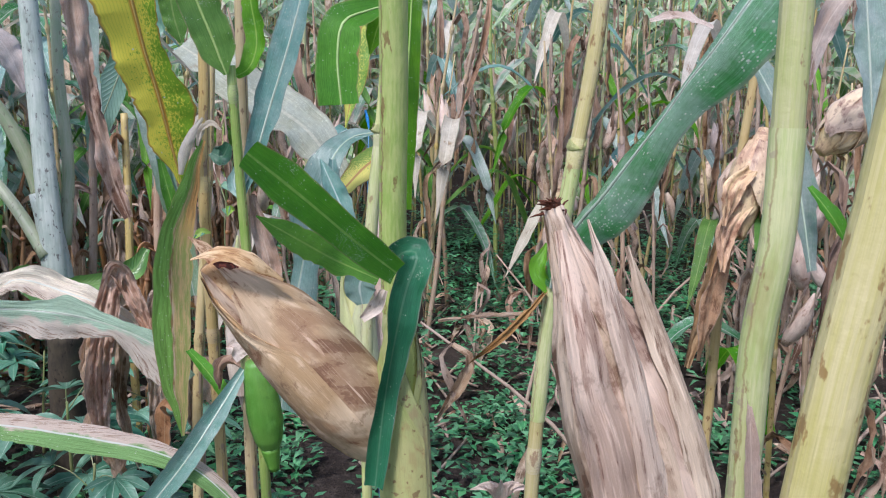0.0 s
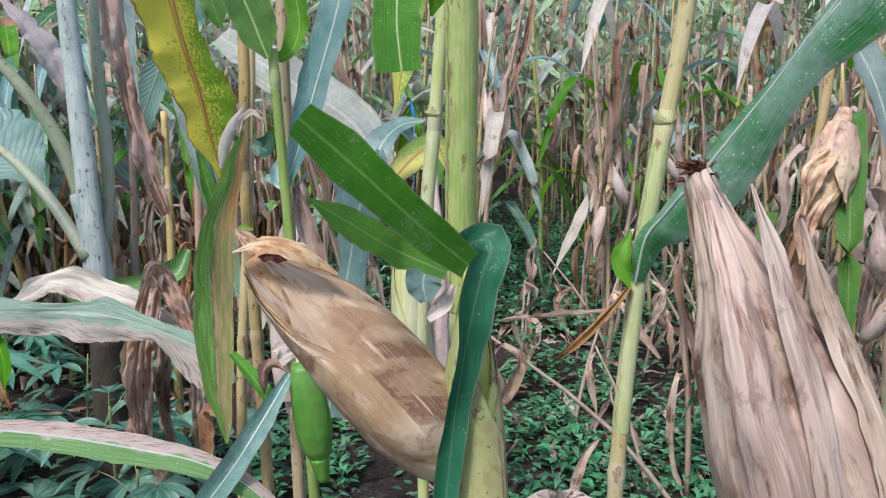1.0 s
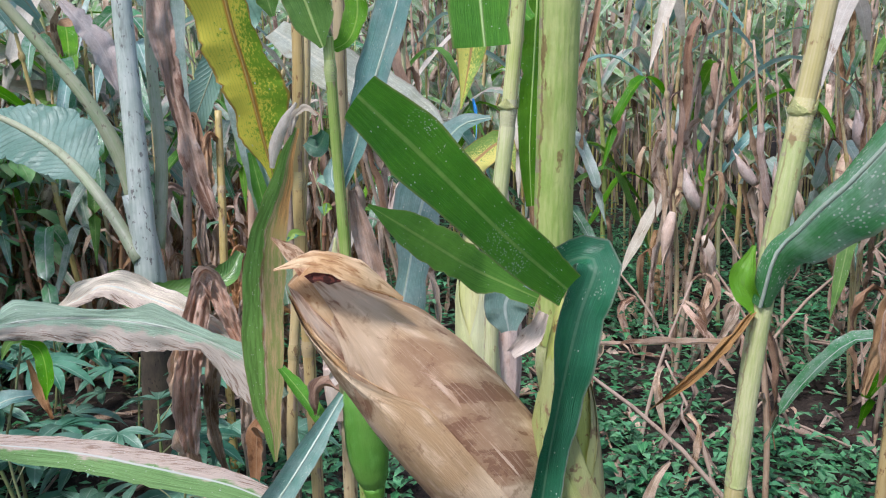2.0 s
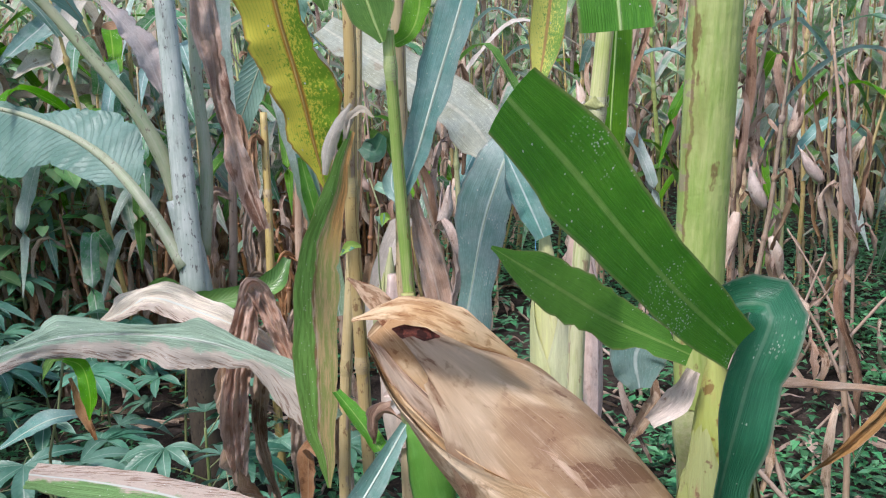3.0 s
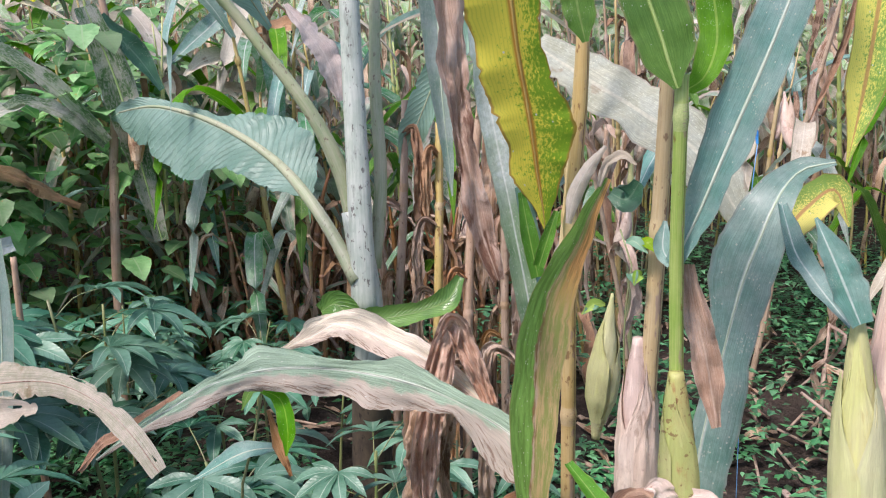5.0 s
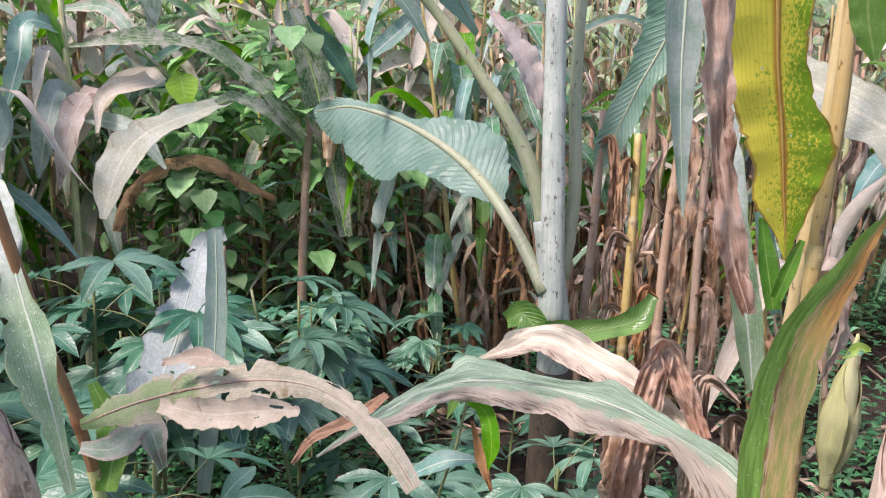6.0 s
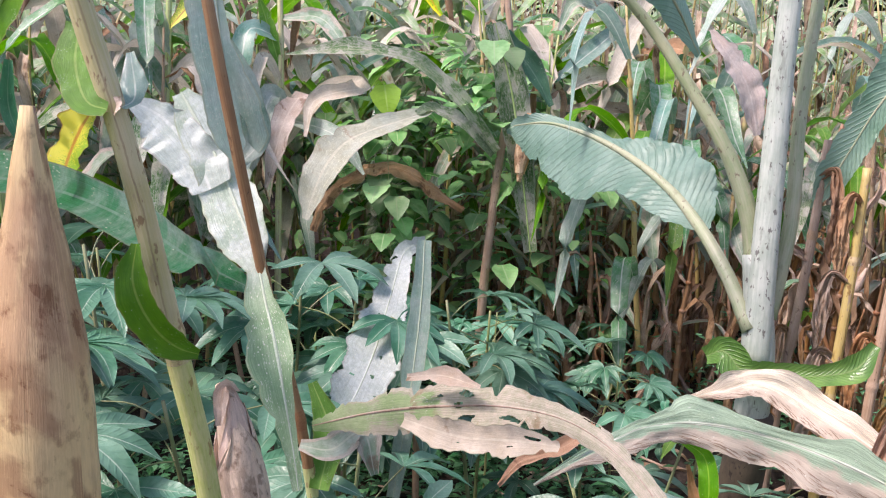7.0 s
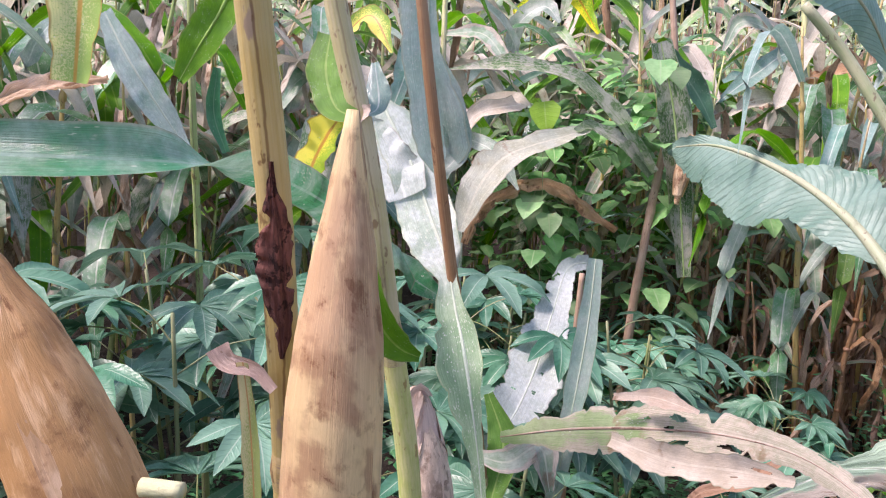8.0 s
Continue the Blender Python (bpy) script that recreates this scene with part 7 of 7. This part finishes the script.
# ---- single plants that stand out further back ----
p = thing("maize_plant", (-2.75, 3.05, 0), "dying maize plant with scabbed arching leaves", "maize plant", "near maize plants")
stalk(p, [(-2.774, 3.388, 2.059), (-2.660, 3.331, 1.520), (-2.636, 3.221, 1.096), (-2.636, 3.148, 0.635)], (0.012, 0.016, 0.018, 0.02, 0.02), CANE_DRY, nodes=(0.3, 0.5))
leaf(p, [(-3.134, 2.615, 0.864), (-3.126, 2.655, 0.967), (-3.091, 2.714, 1.050), (-3.031, 2.783, 1.108), (-2.954, 2.856, 1.131), (-2.875, 2.925, 1.107), (-2.803, 2.983, 1.046), (-2.70, 3.07, 0.95)], 0.032, LEAF_BROWN, widths=(0.5, 0.9, 1.0, 1.0, 1.0, 0.95, 0.8, 0.4), face=(0.4, -0.6, 0.7), curl=-0.4, crumple=0.018, ragged=0.3, nv=44, nu=10, seed=1.4, label="brown leaf arching over")
leaf(p, [(-2.777, 2.948, 1.372), (-2.753, 2.836, 1.357), (-2.752, 2.726, 1.338), (-2.781, 2.619, 1.312), (-2.820, 2.521, 1.271), (-2.841, 2.439, 1.196), (-2.856, 2.385, 1.098), (-2.866, 2.346, 0.990)], 1.0, LEAF_GREY, sides=((0.0187, 0.0387, 0.0486, 0.0537, 0.0718, 0.0800, 0.0599, 0.0127), (0.0187, 0.0358, 0.0459, 0.0537, 0.0660, 0.0726, 0.0514, 0.0127)), face=(0.4, -0.6, 0.7), curl=0.2, wave=0.1, ragged=0.1, nv=40, nu=10, seed=2.4, label="dry pale leaf with grey scabs")
leaf(p, [(-2.636, 3.18, 1.18), (-2.70, 3.07, 1.31), (-2.777, 2.948, 1.372), (-2.753, 2.836, 1.362)], 0.035, LEAF_SCAB, widths=(0.4, 0.9, 1, 0.5), face=(0.4, -0.6, 0.7), curl=0.4, nv=24, seed=3.1)
leaf(p, [(-2.623, 3.193, 1.196), (-2.750, 3.068, 1.424), (-2.857, 2.933, 1.557), (-2.993, 2.742, 1.606), (-3.191, 2.540, 1.582)], 0.05, LEAF_SCAB, widths=(0.4, 0.8, 0.9, 1.0, 0.1), face=(0.4, -0.5, 0.8), curl=0.4, nv=30, seed=3.4, label="grey scabbed horizontal leaf")
leaf(p, [(-2.483, 3.269, 0.772), (-2.531, 3.255, 1.106), (-2.589, 3.236, 1.454), (-2.649, 3.190, 1.723)], 0.07, LEAF_SCAB, rib=RIB_GREEN, widths=(0.4, 0.7, 1, 0.6), face=(0.6, -0.75, 0.2), curl=0.5, seed=4.4, label="scabbed grey-green folded leaf")
leaf(p, [(-2.516, 3.430, 1.384), (-2.592, 3.398, 1.523), (-2.676, 3.294, 1.682)], 0.05, LEAF_DEEP, widths=(0.3, 1, 0.6), face=(0.6, -0.5, 0.6), nv=18, seed=5.4)
ear(p, (-2.515, 3.215, 1.113), (-2.515, 3.270, 1.36), 0.03, HUSK_DRY, profile=(0.6, 1, 0.9, 0.4), seed=2.9, silk=False, wrinkle=0.12)
for k, (a, b, c) in enumerate((((-3.264, 4.600, 1.503), (-3.165, 4.730, 1.604), (-3.080, 4.830, 1.656)), ((-2.681, 4.309, 1.495), (-2.596, 4.425, 1.597), (-2.479, 4.551, 1.631)), ((-2.482, 4.445, 1.304), (-2.735, 4.207, 1.337), (-2.936, 4.001, 1.314)), ((-3.602, 3.051, 1.296), (-3.505, 3.183, 1.408), (-3.370, 3.319, 1.419)), ((-3.977, 4.209, 1.576), (-4.055, 4.184, 1.741), (-4.116, 4.102, 1.671)))):
    leaf(p, [a, b, c], 0.05, (LEAF_BLUE, LEAF_BROWN, LEAF_PALE, LEAF_BLOOM, LEAF_DRY)[k], widths=(0.5, 1, 0.2), face=(0.4, -0.5, 0.8), nv=16, nu=6, seed=k + 0.7)

p = thing("maize_plant", (-3.5, 2.2, 0), "maize plant with limp grey-green and cream leaves", "maize plant", "near maize plants")
stalk(p, [(-3.456, 2.733, 1.915), (-3.368, 2.654, 1.438), (-3.314, 2.571, 0.815)], (0.012, 0.014, 0.016), CANE_LIME, nodes=(0.3, 0.5))
for k, (pts, half, tone) in enumerate(((((-3.341, 2.646, 1.348), (-3.311, 2.563, 1.420), (-3.290, 2.475, 1.282), (-3.294, 2.418, 1.097)), 0.055, LEAF_BLOOM), (((-3.332, 2.626, 1.257), (-3.218, 2.624, 1.409), (-3.171, 2.504, 1.318), (-3.187, 2.418, 1.062)), 0.05, LEAF_PALE), (((-3.329, 2.608, 1.189), (-3.159, 2.735, 1.440), (-3.009, 2.780, 1.453), (-3.085, 2.588, 1.404), (-3.051, 2.510, 1.270)), 0.045, LEAF_CREAM), (((-3.400, 2.692, 1.643), (-3.433, 2.557, 1.685), (-3.401, 2.472, 1.531), (-3.422, 2.407, 1.358)), 0.05, LEAF_BLUE), (((-3.388, 2.667, 1.529), (-3.423, 2.633, 1.709), (-3.429, 2.599, 1.817)), 0.03, LEAF_GREEN), (((-3.371, 2.659, 1.461), (-3.366, 2.571, 1.575), (-3.334, 2.492, 1.445), (-3.335, 2.466, 1.358)), 0.025, LEAF_CREAM), (((-3.345, 2.637, 1.325), (-3.056, 2.689, 1.255), (-2.943, 2.724, 1.112)), 0.04, LEAF_BLOOM), (((-3.412, 2.710, 1.733), (-3.237, 2.767, 1.731), (-3.063, 2.778, 1.575)), 0.04, LEAF_MIXED))):
    leaf(p, pts, half, tone, widths=(0.35, 0.8, 1.0, 0.8, 0.15), face=(0.55, -0.65, 0.5), curl=0.35, wave=0.14, ragged=0.12, nv=28, nu=8, seed=k * 1.3 + 0.4)
p = thing("maize_plant", (-3.6, 1.3, 0), "maize plant with drooping pale and blue-green leaves", "maize plant", "near maize plants")
stalk(p, [(-3.669, 2.345, 1.938), (-3.594, 2.253, 1.447), (-3.557, 2.169, 0.859)], (0.012, 0.014, 0.016), CANE_GREEN, nodes=(0.3, 0.5))
for k, (pts, half, tone) in enumerate(((((-3.614, 2.271, 1.554), (-3.595, 2.208, 1.720), (-3.581, 2.101, 1.534)), 0.05, LEAF_BLOOM), (((-3.591, 2.249, 1.425), (-3.589, 2.160, 1.544), (-3.603, 2.077, 1.504), (-3.599, 1.973, 1.355)), 0.045, LEAF_TEAL), (((-3.596, 2.258, 1.468), (-3.413, 2.280, 1.544), (-3.273, 2.263, 1.371), (-3.181, 2.200, 1.154)), 0.05, LEAF_CREAM), (((-3.568, 2.220, 1.276), (-3.424, 2.221, 1.368), (-3.298, 2.187, 1.168)), 0.05, LEAF_PALE), (((-3.626, 2.300, 1.682), (-3.445, 2.328, 1.782), (-3.292, 2.328, 1.636)), 0.045, LEAF_YELLOW), (((-3.554, 2.199, 1.169), (-3.554, 2.109, 1.285), (-3.529, 2.005, 1.086)), 0.05, LEAF_BLOOM))):
    leaf(p, pts, half, tone, widths=(0.35, 0.9, 1.0, 0.15), face=(0.55, -0.65, 0.5), curl=0.35, wave=0.14, ragged=0.12, nv=26, nu=8, seed=k * 1.7 + 0.2)
p = thing("maize_plant", (-2.9, 3.9, 0), "drying maize plant with cream and orange-edged leaves", "maize plant", "near maize plants")
stalk(p, [(-2.744, 4.456, 2.155), (-2.619, 4.408, 1.578), (-2.492, 4.383, 0.827)], (0.013, 0.016, 0.018), CANE_LIME, nodes=(0.3, 0.5))
for k, (pts, half, tone) in enumerate(((((-2.611, 4.394, 1.509), (-2.564, 4.394, 1.580), (-2.453, 4.465, 1.645), (-2.351, 4.490, 1.604)), 0.05, LEAF_BROWN), (((-2.583, 4.377, 1.358), (-2.642, 4.200, 1.498), (-2.704, 4.048, 1.488), (-2.735, 3.912, 1.420)), 0.05, LEAF_CREAM), (((-2.558, 4.379, 1.276), (-2.449, 4.369, 1.342), (-2.310, 4.435, 1.293), (-2.181, 4.457, 1.149)), 0.055, LEAF_PALE), (((-2.640, 4.411, 1.661), (-2.720, 4.214, 1.813), (-2.810, 4.048, 1.857), (-2.838, 3.972, 1.721)), 0.05, LEAF_MIXED), (((-2.663, 4.421, 1.770), (-2.562, 4.435, 1.932), (-2.409, 4.524, 1.908)), 0.05, LEAF_CREAM), (((-2.619, 4.408, 1.578), (-2.649, 4.266, 1.723), (-2.712, 4.083, 1.622), (-2.788, 3.867, 1.470)), 0.05, LEAF_BLUE), (((-2.537, 4.366, 1.166), (-2.564, 4.217, 1.280), (-2.593, 4.045, 1.093)), 0.05, LEAF_GREEN))):
    leaf(p, pts, half, tone, widths=(0.35, 0.9, 1.0, 0.2), face=(0.5, -0.6, 0.6), curl=0.35, wave=0.14, ragged=0.12, nv=26, nu=8, seed=k * 1.1 + 0.7)
p = thing("maize_plant", (-4.0, 3.4, 0), "maize plant with pale green arching leaves", "maize plant", "near maize plants")
stalk(p, [(-4.071, 3.715, 2.160), (-3.955, 3.665, 1.606), (-3.836, 3.611, 0.795)], (0.013, 0.016, 0.018), CANE_GREEN, nodes=(0.3, 0.5))
for k, (pts, half, tone) in enumerate(((((-3.972, 3.665, 1.667), (-3.898, 3.654, 1.848), (-3.788, 3.731, 1.934), (-3.688, 3.741, 1.851)), 0.06, LEAF_BLOOM), (((-3.933, 3.649, 1.482), (-3.786, 3.730, 1.687), (-3.654, 3.809, 1.707), (-3.549, 3.814, 1.590)), 0.06, LEAF_CREAM), (((-4.000, 3.674, 1.790), (-4.056, 3.501, 1.930), (-4.100, 3.339, 1.831)), 0.06, LEAF_CREAM), (((-3.909, 3.635, 1.359), (-3.981, 3.457, 1.538), (-4.015, 3.289, 1.383)), 0.06, LEAF_BLOOM), (((-4.018, 3.684, 1.883), (-3.772, 3.862, 2.039), (-3.539, 3.894, 1.800)), 0.06, LEAF_YELLOW), (((-3.892, 3.625, 1.266), (-3.751, 3.674, 1.399), (-3.607, 3.695, 1.197)), 0.06, LEAF_GREEN))):
    leaf(p, pts, half, tone, widths=(0.35, 0.9, 1.0, 0.2), face=(0.5, -0.6, 0.6), curl=0.35, wave=0.14, ragged=0.12, nv=26, nu=8, seed=k * 1.9 + 0.1)

# dead canes beside the banana plant
for k, (pts, tone) in enumerate(((((-1.246, 2.946, 1.367), (-1.245, 2.872, 0.977), (-1.262, 2.819, 0.608)), CANE_DRY), (((-0.987, 2.935, 1.419), (-1.012, 2.872, 1.027), (-1.019, 2.817, 0.637)), CANE_DRY), (((-1.129, 2.931, 1.298), (-1.119, 2.862, 0.950), (-1.122, 2.806, 0.551)), CANE_TAN), (((-0.972, 3.191, 1.311), (-0.970, 3.128, 0.878), (-0.960, 3.070, 0.449)), CANE_DRY))):
    foot = pts[-1]
    p = thing("dead_maize_plant", (foot[0], foot[1], 0), "dead brown maize cane with crumpled hanging leaves", "maize plant", "dead canes")
    path = stalk(p, pts, (0.012, 0.014, 0.015, 0.016), tone, nodes=(0.2, 0.5))
    rng = random.Random(40 + k)
    for q in range(5):
        at = path[int(8 + 17 * q)]
        dx = rng.choice((-1, 1)) * rng.uniform(0.03, 0.08)
        leaf(p, [at, at + np.array((dx * 0.7, -0.03, 0.03)), at + np.array((dx, -0.05, -0.06)), at + np.array((dx * 0.9, -0.05, -rng.uniform(0.2, 0.34)))], rng.uniform(0.016, 0.028), rng.choice((LEAF_DRY, LEAF_DRY, LEAF_BROWN)), widths=(0.4, 0.9, 1, 0.2), face=(0.2, -0.9, 0.3), twist=rng.gauss(0, 40), crumple=0.02, wave=0.25, nv=24, nu=6, seed=k * 7 + q + 0.3, name="dry_leaf")


STUBS = [field_plant(101 + k, 0.0, (0.8, 1.0, 0.65)[k], ears=0, leaves=5, brown=True) for k in range(3)]
rng = random.Random(17)
used = set()
for k in range(105):
    put(rng.choice(STUBS) if k > 2 else STUBS[k], used, rng.uniform(-3.4, -0.8), rng.uniform(3.4, 5.6), rng, 0.8, 1.2, 5.0)


# ---- weeds, litter and stones on the ground ----
def weeds():
    rng = random.Random(3)
    verts, faces, uvs = [], [], []
    made = 0
    while made < 7600:
        x, y = rng.uniform(-4.2, 3.2), rng.uniform(0.9, 6.6)
        if bumpy(x * 1.7, y * 1.7, 12.0) < -0.02 and rng.random() < 0.85:
            continue
        made += 1
        h, base = rng.uniform(0.03, 0.5 if y > 3.3 else 0.2), ground_height(x, y)
        for k in range(rng.randint(6, 10)):
            a, z = rng.random() * 6.28, base + h * rng.uniform(0.25, 1.0)
            r, long = rng.uniform(0.0, 0.05), rng.uniform(0.02, 0.065)
            c, s = math.cos(a), math.sin(a)
            w, rise = long * rng.uniform(0.16, 0.3), long * rng.uniform(-0.3, 0.5)
            ox, oy = x + r * c, y + r * s
            n = len(verts)
            verts += [(ox, oy, z), (ox + c * long * 0.5 - s * w, oy + s * long * 0.5 + c * w, z + rise * 0.7 + w * 0.4), (ox + c * long * 0.5, oy + s * long * 0.5, z + rise * 0.7), (ox + c * long * 0.5 + s * w, oy + s * long * 0.5 - c * w, z + rise * 0.7 + w * 0.4), (ox + c * long, oy + s * long, z + rise * 0.6)]
            uvs += [(0.5, 0), (0, 0.5), (0.5, 0.5), (1, 0.5), (0.5, 1)]
            faces += [(n, n + 2, n + 1), (n, n + 3, n + 2), (n + 1, n + 2, n + 4), (n + 2, n + 3, n + 4)]
    me = mesh_of("weeds", verts, faces, uvs)
    me.materials.append(WEED)
    tagged(new("weeds", me), "low green weeds with small pointed leaves on the soil", "weeds", kind="stuff")


def litter():
    rng = random.Random(4)
    bits, canes = [], []
    for _ in range(650):
        x, y = rng.uniform(-2.4, 2.4), rng.uniform(1.2, 5.5)
        a, long = rng.random() * 6.28, rng.uniform(0.06, 0.28)
        c, s, z = math.cos(a) * long, math.sin(a) * long, ground_height(x, y) + rng.uniform(0.008, 0.03)
        if rng.random() < 0.75:
            bits.append(blade_shape([(x, y, z), (x + c * 0.5, y + s * 0.5, z + rng.uniform(0, 0.05)), (x + c, y + s, z)], rng.uniform(0.006, 0.02), widths=(0.4, 1, 0.3), face=(0, 0, 1), crumple=0.008, wave=0.3, nv=8, nu=3, seed=rng.random() * 60, twist=rng.gauss(0, 60)))
        else:
            canes.append(tube_shape([(x, y, z), (x + c * 1.6, y + s * 1.6, z + rng.uniform(-0.01, 0.06))], (0.006, 0.005), 4, 6))
    for _ in range(24):
        x, y = rng.uniform(0.1, 2.2), rng.uniform(2.2, 4.6)
        a, long = rng.gauss(0.3, 0.8), rng.uniform(0.4, 0.9)
        canes.append(tube_shape([(x, y, -0.02), (x + long * 0.4 * math.sin(a), y + 0.1, long * 0.45), (x + long * 0.9 * math.sin(a), y + 0.2, long * 0.8)], (0.009, 0.007, 0.004), 6, 6))
        for _ in range(3):
            s = rng.uniform(0.3, 1.0)
            bx, by, bz = x + long * 0.85 * s * math.sin(a), y + 0.18 * s, long * 0.8 * s
            bits.append(blade_shape([(bx, by, bz), (bx + rng.gauss(0, 0.05), by - 0.04, bz - 0.03), (bx + rng.gauss(0, 0.08), by - 0.05, max(bz - 0.25, 0.02))], rng.uniform(0.01, 0.022), widths=(0.4, 1, 0.2), face=(0.2, -0.9, 0.3), crumple=0.012, wave=0.4, nv=10, nu=3, seed=rng.random() * 60, twist=rng.gauss(0, 50)))
    p = thing("plant_litter", (0, 3, 0), "dry broken leaves and canes lying on the soil", "plant litter", kind="stuff")
    tagged(part("leaf_litter", joined(bits), FAR_DRY, p), kind="stuff")
    tagged(part("cane_litter", joined(canes), CANE_DRY, p), kind="stuff")


weeds()
litter()


# ---- a dark wood beyond the field ----
def woods():
    rng = random.Random(6)
    verts, faces, uvs, trunks = [], [], [], []
    for k in range(34):
        a = radians(-35 + 150 * k / 33 + rng.gauss(0, 1.5))
        far = rng.uniform(30, 38)
        cx, cy, h = -far * math.sin(a), far * math.cos(a), rng.uniform(4.5, 8)
        trunks.append(tube_shape([(cx, cy, -0.05), (cx + rng.gauss(0, 0.2), cy, h * 0.4), (cx + rng.gauss(0, 0.4), cy, h * 0.8)], (0.22, 0.16, 0.06), 6, 7, cap=False))
        for _ in range(420):
            u, v = rng.gauss(0, 1), rng.gauss(0, 1)
            x, y, z = cx + u * 1.5, cy + v * 1.5, h * rng.random()
            w, b, t = rng.uniform(0.35, 0.8), rng.random() * 6.28, rng.gauss(0, 0.5)
            n = len(verts)
            c, s = math.cos(b) * w, math.sin(b) * w
            verts += [(x - c, y - s, z - t * w), (x + s * 0.5, y - c * 0.5, z), (x + c, y + s, z + t * w - 0.1), (x - s * 0.5, y + c * 0.5, z + 0.1)]
            uvs += [(0.5, 0), (0, 0.5), (0.5, 1), (1, 0.5)]
            faces.append((n, n + 1, n + 2, n + 3))
    p = thing("woods", (0, 30, 0), "dark distant trees beyond the field", "woods", kind="stuff")
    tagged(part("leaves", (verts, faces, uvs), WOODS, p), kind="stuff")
    tagged(part("trunks", joined(trunks), STEM_DARK, p), kind="stuff")


woods()

# ---- small things ----
p = thing("plastic_scrap", (-0.2, 2.4, 0), "scrap of blue plastic caught among dry stalks", "plastic scrap")
leaf(p, [(-0.221, 2.375, 1.358), (-0.216, 2.370, 1.336), (-0.210, 2.363, 1.309)], 0.005, BLUE_PLASTIC, widths=(0.6, 1, 0.5), face=TO_EYE, crumple=0.01, nv=10, nu=6, seed=1.0, name="sheet")
part("string", tube_shape([(-0.210, 2.363, 1.309), (-0.217, 2.369, 1.168), (-0.2, 2.4, 0.0)], (0.0012, 0.001, 0.001), 12, 5), BLUE_PLASTIC, p)
p = thing("fallen_husk", (0.146, 1.878, 0.423), "opened dry husk fanned out on a broken cane", "maize husk")
for k in range(7):
    at = np.array((0.153, 1.876, 0.416))
    a = -0.9 + 0.3 * k
    leaf(p, [at, at + np.array((math.sin(a) * 0.04, -0.02, 0.05)), at + np.array((math.sin(a) * 0.1, -0.03, 0.075 * math.cos(a)))], 0.014, HUSK_PALE, widths=(0.5, 1, 0.1), face=(0, -0.8, 0.6), crumple=0.004, nv=12, nu=5, seed=k + 0.2, name="husk_leaf")
part("broken_cane", tube_shape([(0.153, 1.875, 0.409), (0.16, 2.15, 0.25), (0.18, 2.2, -0.02)], (0.01, 0.01, 0.011), 10, 8), CANE_DRY, p)
